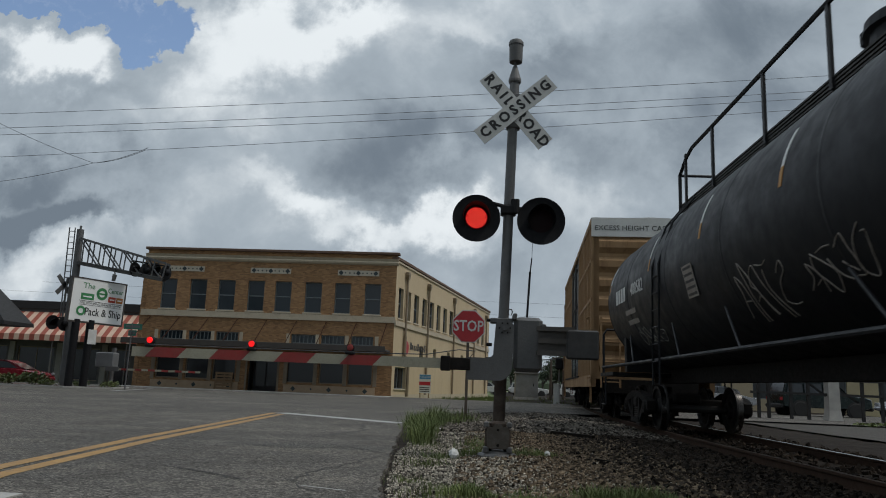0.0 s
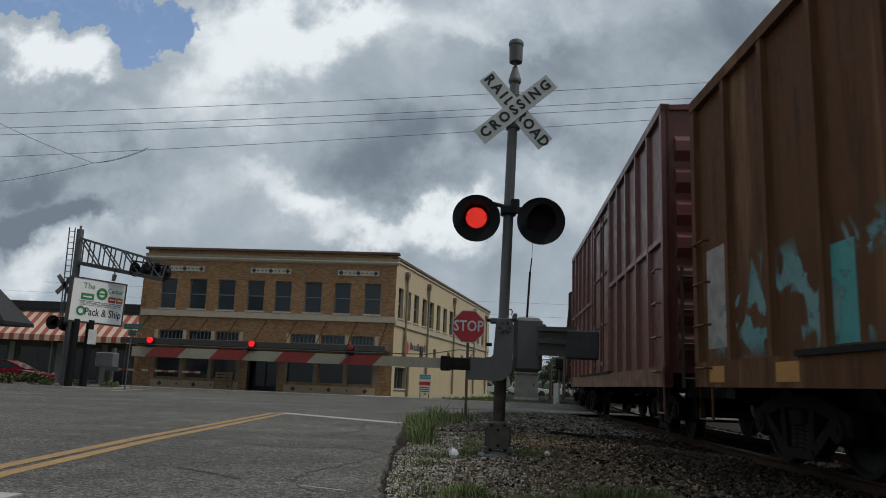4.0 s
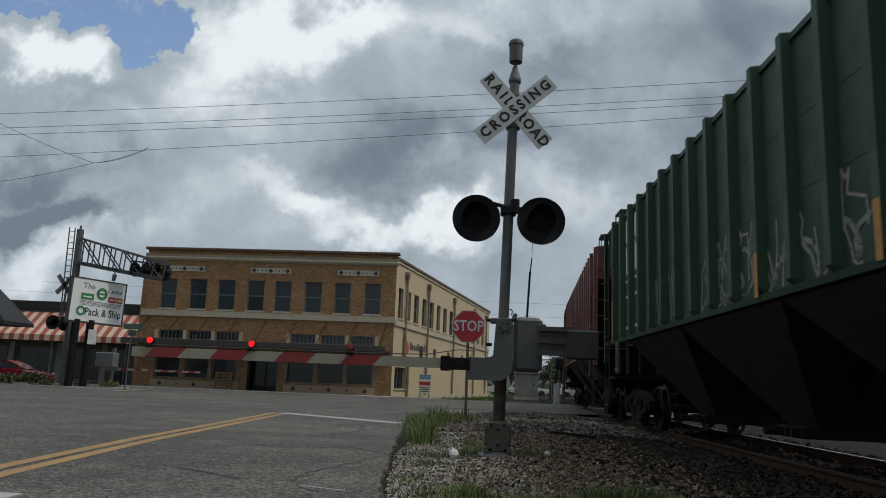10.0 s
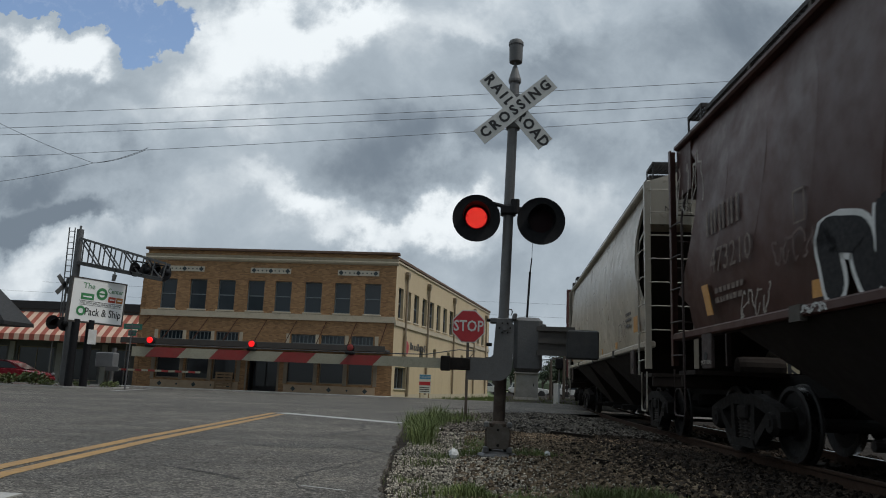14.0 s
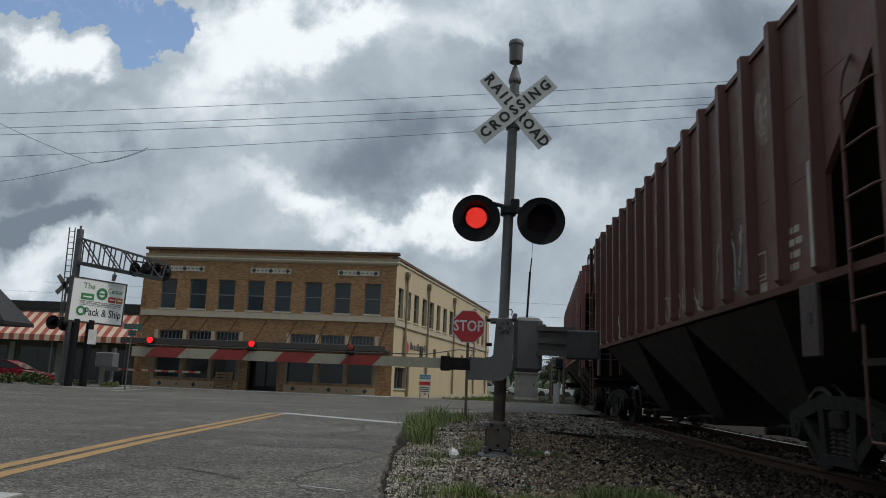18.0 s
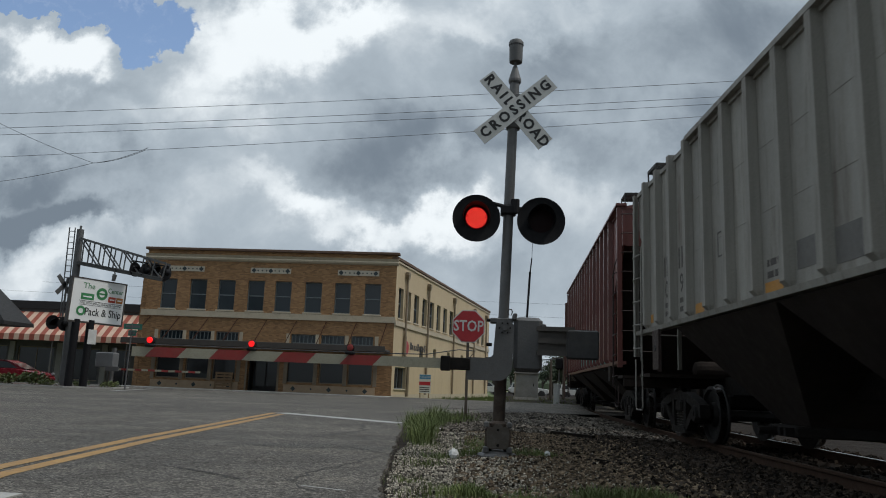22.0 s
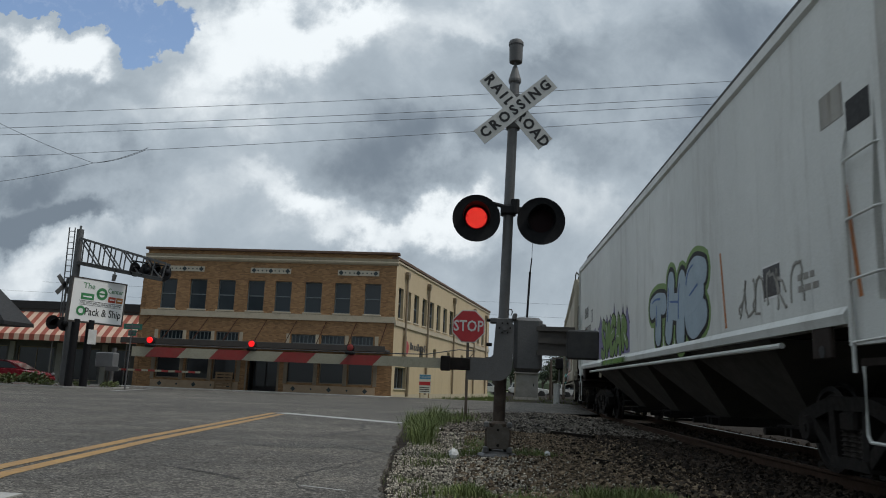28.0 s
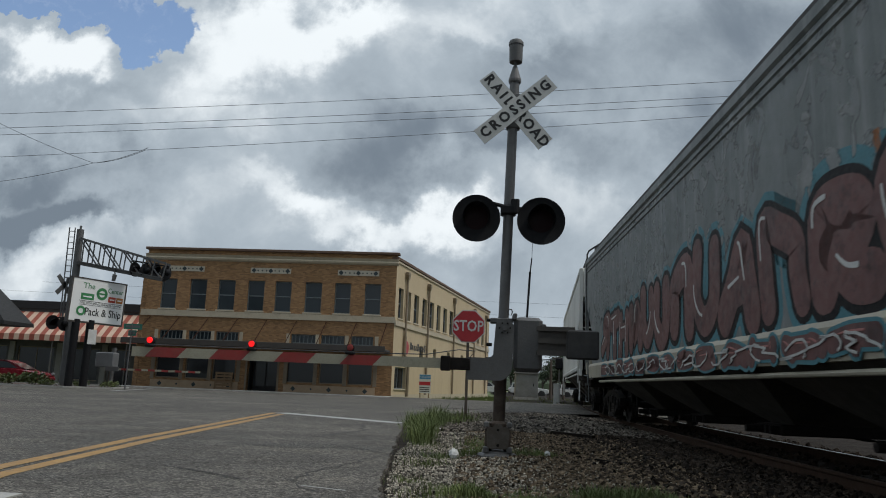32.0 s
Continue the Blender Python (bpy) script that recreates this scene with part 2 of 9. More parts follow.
add_chips(M["asphalt"], 75.0, 0.25, 1.85)
add_chips(M["asphalt"], 34.0, 0.6, 1.42)
add_chips(M["asphalt"], 13.0, 0.88, 1.12)
M["concrete"] = mat("concrete", (0.30, 0.29, 0.27), (0.22, 0.21, 0.195), 1.2, 0.5, 0.85, bump=0.2)
M["lot"] = mat("lot", (0.075, 0.07, 0.062), (0.055, 0.05, 0.045), 1.2, 0.5, 0.9, spec=0.15, bump=0.3, fine=25, speckle=0.8)
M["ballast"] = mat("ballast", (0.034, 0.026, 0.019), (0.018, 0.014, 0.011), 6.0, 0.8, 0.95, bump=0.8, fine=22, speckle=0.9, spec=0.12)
M["yellow_line"] = mat("yellow_line", (0.38, 0.215, 0.06), (0.25, 0.15, 0.06), 3.0, 0.6, 0.8, dirt=(0.10, 0.09, 0.08), dirt_amount=0.75, fine=120)
M["white_line"] = mat("white_line", (0.40, 0.40, 0.38), (0.27, 0.27, 0.26), 3.0, 0.6, 0.8, dirt=(0.12, 0.12, 0.12), dirt_amount=0.7, fine=120)
M["steel_rail"] = mat("steel_rail", (0.052, 0.029, 0.019), (0.030, 0.018, 0.012), 4, 0.5, 0.8, bump=0.2, spec=0.15)
M["rail_head"] = mat("rail_head", (0.6, 0.6, 0.6), (0.5, 0.5, 0.5), 4, 0.3, 0.28, 1.0, bump=0.0)
# near rail's head: the dark train it mirrors is put into the colour
M["head_dark_reflection"] = mat("head_dark_reflection", (0.075, 0.048, 0.034), (0.045, 0.030, 0.022), 4, 0.5, 0.7, 0.1, bump=0.05, spec=0.15)
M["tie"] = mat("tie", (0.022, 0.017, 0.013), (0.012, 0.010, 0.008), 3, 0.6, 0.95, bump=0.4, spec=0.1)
M["iron"] = mat("iron", (0.015, 0.0125, 0.011), (0.009, 0.0078, 0.007), 3, 0.6, 0.8, bump=0.1, spec=0.2, dirt=(0.035, 0.026, 0.020), dirt_amount=0.45)
# undersides and end recesses: grime, darkened for the shade under the cars
M["shaded_grime"] = mat("shaded_grime", (0.034, 0.026, 0.022), (0.020, 0.0155, 0.0135), 1.5, 0.6, 0.85, bump=0.05, spec=0.15, dirt=(0.058, 0.046, 0.037), dirt_amount=0.4, streak=3)
# paler mix for light cars: grime plus the bays' shade in one colour
M["pale_shaded_grime"] = mat("pale_shaded_grime", (0.080, 0.072, 0.062), (0.050, 0.045, 0.039), 1.5, 0.6, 0.8, bump=0.05, spec=0.25)
M["spring"] = mat("spring", (0.040, 0.033, 0.028), None, 3, 0.5, 0.6, spec=0.3)
M["wheel"] = mat("wheel", (0.013, 0.011, 0.010), (0.008, 0.007, 0.0065), 4, 0.6, 0.55, 0.0, spec=0.35, bump=0.05)
M["ladder_iron"] = mat("ladder_iron", (0.040, 0.024, 0.021), (0.028, 0.019, 0.017), 3, 0.5, 0.6, spec=0.35)
M["rubber"] = mat("rubber", (0.02, 0.02, 0.02), None, 4, 0.4, 0.8)
M["grating"] = mat("grating", (0.05, 0.047, 0.045), (0.03, 0.028, 0.026), 3, 0.5, 0.7, 0.3)
M["tank_black"] = mat("tank_black", (0.0055, 0.0062, 0.0078), (0.010, 0.011, 0.0135), 0.7, 0.6, 0.55, dirt=(0.035, 0.03, 0.026), dirt_amount=0.3, streak=4, bump=0.03, spec=0.3)
M["tan_paint"] = mat("tan_paint", (0.37, 0.240, 0.128), (0.26, 0.158, 0.082), 0.8, 0.8, 0.75, dirt=(0.11, 0.055, 0.026), dirt_amount=0.85, streak=6, spec=0.2)
M["rust_paint"] = mat("rust_paint", (0.30, 0.172, 0.085), (0.105, 0.047, 0.021), 1.5, 1.0, 0.8, dirt=(0.035, 0.018, 0.011), dirt_amount=0.85, streak=9, spec=0.15)
M["maroon"] = mat("maroon", (0.165, 0.055, 0.046), (0.105, 0.037, 0.032), 0.6, 0.6, 0.40, spec=0.45, bump=0.015, dirt=(0.045, 0.022, 0.018), dirt_amount=0.5, streak=6, vary=0.12)
M["brown"] = mat("brown", (0.066, 0.0255, 0.0185), (0.043, 0.0185, 0.0145), 0.6, 0.6, 0.45, spec=0.28, bump=0.0, dirt=(0.068, 0.044, 0.035), dirt_amount=0.3, streak=7, vary=0.04)
M["brown_flat"] = mat("brown_flat", (0.125, 0.056, 0.044), (0.082, 0.040, 0.032), 0.7, 0.7, 0.6, spec=0.3, dirt=(0.05, 0.036, 0.03), dirt_amount=0.5, streak=5, bump=0.02)
M["rust_maroon"] = mat("rust_maroon", (0.125, 0.051, 0.037), (0.083, 0.036, 0.028), 0.7, 0.7, 0.5, spec=0.36, dirt=(0.05, 0.028, 0.02), dirt_amount=0.5, streak=5, bump=0.02)
M["green"] = mat("green", (0.040, 0.078, 0.046), (0.028, 0.056, 0.034), 0.6, 0.6, 0.6, spec=0.3, dirt=(0.03, 0.035, 0.026), dirt_amount=0.45, streak=5, bump=0.02)
M["old_grey"] = mat("old_grey", (0.36, 0.345, 0.305), (0.23, 0.22, 0.195), 1.5, 0.9, 0.7, bump=0.04, dirt=(0.085, 0.058, 0.04), dirt_amount=0.9, streak=11)
M["tan_grey"] = mat("tan_grey", (0.40, 0.365, 0.30), (0.27, 0.24, 0.195), 0.8, 0.8, 0.36, bump=0.0, dirt=(0.13, 0.105, 0.08), dirt_amount=0.6, streak=9, spec=0.6)
M["white_car"] = mat("white_car", (0.60, 0.61, 0.58), (0.50, 0.51, 0.485), 0.6, 0.6, 0.55, dirt=(0.25, 0.23, 0.20), dirt_amount=0.5, streak=6, bump=0.03)
M["cream_car"] = mat("cream_car", (0.42, 0.385, 0.30), (0.31, 0.285, 0.225), 0.6, 0.6, 0.6, dirt=(0.19, 0.165, 0.12), dirt_amount=0.5, streak=6, bump=0.03)
M["blue_grey"] = mat("blue_grey", (0.19, 0.205, 0.205), (0.125, 0.14, 0.14), 0.9, 0.8, 0.6, dirt=(0.36, 0.37, 0.36), dirt_amount=0.6, streak=14, bump=0.05)
M["dark_door"] = mat("dark_door", (0.016, 0.017, 0.019), (0.028, 0.029, 0.030), 1.2, 0.6, 0.6, dirt=(0.13, 0.10, 0.07), dirt_amount=0.5, streak=3)
M["white_paint"] = mat("white_paint", (0.68, 0.68, 0.66), (0.55, 0.55, 0.53), 2, 0.5, 0.6, bump=0.03)
M["faded_white"] = mat("faded_white", (0.38, 0.35, 0.31), (0.24, 0.21, 0.18), 5, 0.7, 0.7, bump=0.03)
M["stencil"] = mat("stencil", (0.36, 0.24, 0.13), (0.26, 0.16, 0.085), 5, 0.6, 0.7, bump=0.03)
M["black_paint"] = mat("black_paint", (0.015, 0.015, 0.016), None, 4, 0.5, 0.5, bump=0.03)
M["orange_tape"] = mat("orange_tape", (0.46, 0.22, 0.04), (0.36, 0.17, 0.04), 4, 0.5, 0.6, bump=0.03)

M["rust_hop"] = mat("rust_hop", (0.16, 0.075, 0.045), (0.09, 0.045, 0.035), 0.9, 0.8, 0.8, dirt=(0.32, 0.30, 0.27), dirt_amount=0.5, streak=3)
M["tread"] = mat("tread", (0.16, 0.155, 0.15), (0.07, 0.065, 0.06), 4, 0.9, 0.3, 1.0, bump=0.0)
def brick_material(name, a, b, mortar, size=(0.2, 0.065)):
    m = mat(name, a, b, 0.8, 0.5, 0.85, bump=0.1)
    nt = m.node_tree
    N, L = nt.nodes.new, nt.links.new
    p = nt.nodes["Principled BSDF"]
    old = p.inputs["Base Color"].links[0].from_socket
    co = N("ShaderNodeTexCoord").outputs["Object"]
    mp = N("ShaderNodeMapping")
    mp.inputs["Rotation"].default_value = (radians(-90), 0, 0)
    L(co, mp.inputs[0])
    bt = N("ShaderNodeTexBrick")
    bt.inputs["Scale"].default_value = 1.0
    bt.inputs["Brick Width"].default_value, bt.inputs["Row Height"].default_value = size[0] + 0.01, size[1] + 0.01
    bt.inputs["Mortar Size"].default_value = 0.008
    bt.inputs["Color1"].default_value, bt.inputs["Color2"].default_value = (0.72, 0.66, 0.58, 1), (0.32, 0.28, 0.25, 1)
    bt.inputs["Mortar"].default_value = (*mortar, 1)
    L(mp.outputs[0], bt.inputs["Vector"])
    mx = N("ShaderNodeMix")
    mx.data_type, mx.blend_type = "RGBA", "OVERLAY"
    mx.inputs[0].default_value = 0.8
    L(old, mx.inputs[6]), L(bt.outputs["Color"], mx.inputs[7])
    L(mx.outputs[2], p.inputs["Base Color"])
    bp = N("ShaderNodeBump")
    bp.inputs["Strength"].default_value, bp.inputs["Distance"].default_value = 0.4, 0.01
    L(bt.outputs["Fac"], bp.inputs["Height"])
    bp.invert = True
    L(bp.outputs[0], p.inputs["Normal"])
    return m


M["brick"] = brick_material("brick", (0.33, 0.205, 0.107), (0.235, 0.14, 0.07), (0.5, 0.47, 0.42))
M["plaster"] = mat("plaster", (0.56, 0.45, 0.29), (0.50, 0.39, 0.25), 0.5, 0.5, 0.85, dirt=(0.34, 0.26, 0.17), dirt_amount=0.4, streak=5)
M["stone_trim"] = mat("stone_trim", (0.52, 0.45, 0.335), (0.43, 0.37, 0.275), 1.0, 0.5, 0.85, dirt=(0.2, 0.17, 0.13), dirt_amount=0.4)
M["dark_trim"] = mat("dark_trim", (0.16, 0.10, 0.07), None, 1.0, 0.5, 0.8)
M["window_glass"] = glass("window_glass", (0.016, 0.026, 0.032), 0.15)
M["shop_glass"] = glass("shop_glass", (0.018, 0.02, 0.024), 0.15)
M["window_frame"] = mat("window_frame", (0.17, 0.20, 0.205), None, 2, 0.4, 0.6)
M["shop_frame"] = mat("shop_frame", (0.26, 0.21, 0.15), None, 2, 0.4, 0.7)
M["tile_dark"] = mat("tile_dark", (0.03, 0.045, 0.05), None, 2, 0.4, 0.35)
M["tile_light"] = mat("tile_light", (0.55, 0.50, 0.40), None, 2, 0.4, 0.6)
M["tile_pink"] = mat("tile_pink", (0.46, 0.34, 0.22), (0.38, 0.27, 0.17), 3, 0.6, 0.6)
M["canopy_metal"] = mat("canopy_metal", (0.045, 0.038, 0.035), (0.07, 0.06, 0.05), 2, 0.5, 0.6)
M["pipe_paint"] = mat("pipe_paint", (0.27, 0.21, 0.14), None, 2, 0.5, 0.6)
M["roofing"] = mat("roofing", (0.10, 0.095, 0.09), None, 1, 0.5, 0.9)
M["galvanised"] = mat("galvanised", (0.15, 0.15, 0.15), (0.105, 0.105, 0.105), 3, 0.6, 0.55, 0.35, dirt=(0.10, 0.08, 0.06), dirt_amount=0.35)
M["signal_grey"] = mat("signal_grey", (0.12, 0.12, 0.12), (0.09, 0.09, 0.09), 3, 0.6, 0.6, 0.1, dirt=(0.09, 0.08, 0.07), dirt_amount=0.4)
M["signal_black"] = mat("signal_black", (0.0055, 0.006, 0.007), (0.009, 0.009, 0.011), 3, 0.5, 0.7, bump=0.05, spec=0.25)
M["sign_white"] = mat("sign_white", (0.62, 0.62, 0.60), (0.52, 0.52, 0.50), 3, 0.5, 0.5, dirt=(0.3, 0.28, 0.24), dirt_amount=0.3, bump=0.02)
M["sign_red"] = mat("sign_red", (0.44, 0.027, 0.036), (0.36, 0.024, 0.03), 2, 0.5, 0.45, bump=0.02)
M["arm_red"] = mat("arm_red", (0.31, 0.026, 0.022), (0.21, 0.026, 0.023), 4, 0.6, 0.55, dirt=(0.16, 0.08, 0.06), dirt_amount=0.4, bump=0.03)
M["arm_white"] = mat("arm_white", (0.37, 0.35, 0.265), (0.28, 0.265, 0.20), 4, 0.6, 0.6, dirt=(0.18, 0.16, 0.10), dirt_amount=0.5, bump=0.03)
M["led_on"] = mat("led_on", (0.27, 0.003, 0.005), (0.25, 0.003, 0.005), 2, 0.1, 0.6, bump=0.0, glow=0.7, spec=0.1)
M["led_spot"] = mat("led_spot", (1.0, 0.075, 0.05), (1.0, 0.075, 0.05), 2, 0.1, 0.6, bump=0.0, glow=1.1, spec=0.1)
M["lamp_on"] = mat("lamp_on", (0.85, 0.014, 0.016), (0.8, 0.012, 0.012), 2, 0.1, 0.5, bump=0.0, glow=1.0, spec=0.2)
M["red_lens"] = mat("red_lens", (0.012, 0.003, 0.004), (0.010, 0.003, 0.004), 2, 0.3, 0.5, bump=0.0, spec=0.15)
M["sign_green"] = mat("sign_green", (0.02, 0.14, 0.10), None, 2, 0.4, 0.5, bump=0.02)
M["leaf"] = mat("leaf", (0.055, 0.09, 0.025), (0.10, 0.12, 0.035), 3, 0.8, 0.7, bump=0.0)
M["leaf_dark"] = mat("leaf_dark", (0.02, 0.04, 0.018), (0.035, 0.05, 0.022), 0.6, 0.8, 0.8, bump=0.0)
M["grass"] = mat("grass", (0.150, 0.185, 0.050), (0.080, 0.108, 0.028), 1.5, 0.9, 0.8, bump=0.0)
M["bark"] = mat("bark", (0.07, 0.055, 0.045), None, 4, 0.6, 0.9, bump=0.4)
M["mulch"] = mat("mulch", (0.10, 0.04, 0.03), (0.06, 0.03, 0.024), 6, 0.7, 0.95, bump=0.5)
M["car_red"] = mat("car_red", (0.20, 0.012, 0.022), None, 1, 0.3, 0.25, 0.2, bump=0.0)
M["car_green"] = mat("car_green", (0.012, 0.022, 0.022), None, 1, 0.3, 0.25, 0.2, bump=0.0)
M["car_silver"] = mat("car_silver", (0.36, 0.37, 0.39), None, 1, 0.3, 0.3, 0.5, bump=0.0)
M["car_glass"] = glass("car_glass", (0.03, 0.035, 0.04))
M["chrome"] = mat("chrome", (0.55, 0.55, 0.56), None, 1, 0.2, 0.25, 0.9, bump=0.0)
M["awning_red"] = mat("awning_red", (0.33, 0.085, 0.055), None, 2, 0.4, 0.85)
M["awning_cream"] = mat("awning_cream", (0.62, 0.45, 0.34), None, 2, 0.4, 0.85)
M["wood"] = mat("wood", (0.30, 0.20, 0.11), (0.22, 0.14, 0.08), 5, 0.6, 0.8)
M["pole_wood"] = mat("pole_wood", (0.12, 0.095, 0.075), None, 3, 0.6, 0.9)
M["wire"] = mat("wire", (0.07, 0.075, 0.08), None, 3, 0.3, 0.7)
M["dark_steel"] = mat("dark_steel", (0.018, 0.017, 0.017), None, 3, 0.5, 0.7)
M["lt_concrete"] = mat("lt_concrete", (0.42, 0.41, 0.38), (0.33, 0.32, 0.30), 3, 0.6, 0.85, bump=0.2)
M["tan_wall"] = mat("tan_wall", (0.36, 0.30, 0.20), (0.31, 0.26, 0.17), 0.5, 0.5, 0.85)
M["rod_rust"] = mat("rod_rust", (0.05, 0.022, 0.014), None, 3, 0.5, 0.9, spec=0.1)
M["crack"] = mat("crack", (0.040, 0.038, 0.035), None, 3, 0.5, 0.95)


# ---- ground ----
def sheet(x0, x1, y0, y1, nx, ny, zf):
    vs = [(x0 + (x1 - x0) * i / nx, y0 + (y1 - y0) * j / ny) for j in range(ny + 1) for i in range(nx + 1)]
    fs = [(j * (nx + 1) + i, j * (nx + 1) + i + 1, (j + 1) * (nx + 1) + i + 1, (j + 1) * (nx + 1) + i) for j in range(ny) for i in range(nx)]
    return Shape().add([(x, y, zf(x, y)) for x, y in vs], fs)


gs = Shape().add([(-2500, -2500, -0.30), (2500, -2500, -0.30), (2500, 2500, -0.30), (-2500, 2500, -0.30)], [(0, 1, 2, 3)])
solid("ground", gs, M["grass"], "grassy flat ground reaching the horizon", "ground", kind="structure")
EDGE = [(-0.72, -30), (-0.72, 5.5), (-0.98, 8.5), (-1.25, 12.0), (-1.55, 16.0), (-1.2, 19.5), (-0.6, 22.5), (0.6, 24.6), (3.5, 26)]


def edge_x(y):
    for (x0, y0), (x1, y1) in zip(EDGE, EDGE[1:]):
        if y0 <= y <= y1:
            return x0 + (x1 - x0) * (y - y0) / (y1 - y0)
    return 99.0


ragged = []
for (x0, y0), (x1, y1) in zip(EDGE, EDGE[1:]):
    n = 40 if y0 > 0 else 6
    for i in range(n):
        t = i / n
        yy = y0 + (y1 - y0) * t
        ragged.append((x0 + (x1 - x0) * t + 0.10 * noise.noise((yy * 2.2, 3, 0)) + 0.04 * noise.noise((yy * 9, 7, 0)), yy))
# the sheet of asphalt in strips, so that its uneven edge stays exact
rs = Shape()
poly_l = [(-14.0, y) for _, y in ragged]
vs = [(x, y, 0.0) for x, y in ragged] + [(x, y, 0.0) for x, y in poly_l] + [(x + 0.03, y, -0.12) for x, y in ragged]
n = len(ragged)
rs.add(vs, [(i, i + 1, n + i + 1, n + i) for i in range(n - 1)] + [(i + 1, i, 2 * n + i, 2 * n + i + 1) for i in range(n - 1)])
rs.add([(-14, -30, 0), (-14, 45, 0), (-90, 45, 0), (-90, -30, 0)], [(0, 1, 2, 3)])
rs.add([(-14, ragged[-1][1], 0), (ragged[-1][0], ragged[-1][1], 0), (9, 26.6, 0), (70, 29, 0), (70, 44, 0), (9, 42, 0), (-5, 43, 0), (-14, 45, 0)], [(0, 1, 2, 3, 4, 5, 6, 7)])
solid("road", rs, M["asphalt"], "worn grey asphalt road with cracks and faded lines", "road", kind="structure")


def strip(name, pts, width, material, label, z=0.004, wobble=0.0, seed=1):
    """A flat painted line or a crack along a run of places."""
    s, rnd = Shape(), random.Random(seed)
    fine = []
    for (x0, y0), (x1, y1) in zip(pts, pts[1:]):
        k = max(1, int(math.hypot(x1 - x0, y1 - y0) / (0.12 if wobble else 1.0)))
        fine += [(x0 + (x1 - x0) * i / k + rnd.uniform(-wobble, wobble), y0 + (y1 - y0) * i / k + rnd.uniform(-wobble, wobble)) for i in range(k)]
    fine.append(pts[-1])
    rings = []
    for i, (x, y) in enumerate(fine):
        a, b = fine[max(i - 1, 0)], fine[min(i + 1, len(fine) - 1)]
        d = Vector((b[0] - a[0], b[1] - a[1])).normalized()
        w = width / 2 * (rnd.uniform(0.4, 1.3) if wobble else 1)
        rings.append([(x - d.y * w, y + d.x * w, z), (x + d.y * w, y - d.x * w, z)])
    vs = [p for r in rings for p in r]
    s.add(vs, [(2 * i, 2 * i + 1, 2 * i + 3, 2 * i + 2) for i in range(len(rings) - 1)])
    return tagged(part(name, s, material), label, "road marking", kind="structure")


strip("yellow_line", [(-3.05, 2.0), (-3.95, 6.15), (-4.28, 9.4), (-4.80, 17.6)], 0.15, M["yellow_line"], "faded yellow centre line", seed=2)
strip("yellow_line", [(-2.85, 2.0), (-3.66, 5.75), (-4.02, 9.2), (-4.50, 17.1)], 0.15, M["yellow_line"], "faded yellow centre line", seed=3)
strip("stop_line", [(-4.70, 17.75), (-1.52, 15.45)], 0.42, M["white_line"], "worn white stop line", seed=4)
strip("edge_mark", [(-1.35, 5.9), (-0.98, 5.75)], 0.03, M["white_line"], "scrap of white paint on the road", seed=5)
for i, pts in enumerate([[(-2.6, 6.6), (-1.9, 6.1), (-1.5, 6.15), (-1.15, 5.6)], [(-1.5, 6.15), (-1.45, 7.0), (-1.2, 7.9), (-1.0, 8.7)], [(-3.2, 9.5), (-2.4, 9.0), (-1.6, 9.4), (-1.1, 8.9)], [(-2.9, 6.8), (-2.2, 6.4), (-1.9, 6.1)],
                         [(-12, 16.5), (-8, 17.5), (-5, 20), (-2, 22)], [(-16, 15), (-9, 18.5), (-5.5, 19.8)], [(-6, 24), (-3, 26), (1, 25)], [(-10, 12), (-7, 13), (-6.2, 14.6)], [(-2.3, 11), (-1.9, 12.6), (-2.2, 14.5)], [(-7, 30), (-4, 29), (0, 31)]]):
    strip("road_crack", pts, 0.022 if i < 4 else 0.05, M["crack"], "dark crack in the asphalt", 0.003, 0.05, 20 + i)
solid("concrete_slab", Shape().box(-9, -6, -0.05, -2.95, 4.88, 0.012), M["lt_concrete"], "pale concrete slab beside the road", "slab", kind="structure")

# the stone bed of the track, and the ground between it and the road
def bed_z(x, y):
    d = x - edge_x(y) if y < 26 else 3.0
    z = -0.05 + 0.03 * noise.noise((x * 1.3, y * 1.3, 0)) + 0.018 * noise.noise((x * 6, y * 6, 2))
    return z + 0.05 * min(1, max(0, (d - 0.4) / 1.5)) - 0.09 * min(1, max(0, (x - 2.6) / 1.0)) * (1 if y < 30 else 0)


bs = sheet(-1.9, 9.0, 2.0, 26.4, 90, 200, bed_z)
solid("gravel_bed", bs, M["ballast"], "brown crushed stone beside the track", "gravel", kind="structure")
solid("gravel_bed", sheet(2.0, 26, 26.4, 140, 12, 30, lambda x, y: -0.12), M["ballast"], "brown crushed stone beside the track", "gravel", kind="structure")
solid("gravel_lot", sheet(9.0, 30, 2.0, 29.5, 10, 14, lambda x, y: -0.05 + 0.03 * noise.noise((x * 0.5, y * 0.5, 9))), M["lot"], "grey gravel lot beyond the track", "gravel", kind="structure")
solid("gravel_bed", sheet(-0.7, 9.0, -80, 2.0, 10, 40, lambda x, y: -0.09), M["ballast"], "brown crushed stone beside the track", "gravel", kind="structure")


def rail_run(off, prof, s0, s1, step, material, name, parent=None):
    rings = []
    s = s0
    while s <= s1:
        ring = []
        for a, z in prof:
            p, _ = on_track(s, off + a, RAIL_Z + z)
            ring.append(tuple(p))
        rings.append(ring)
        s += step
    return part(name, Shape().loft(rings), material, parent)


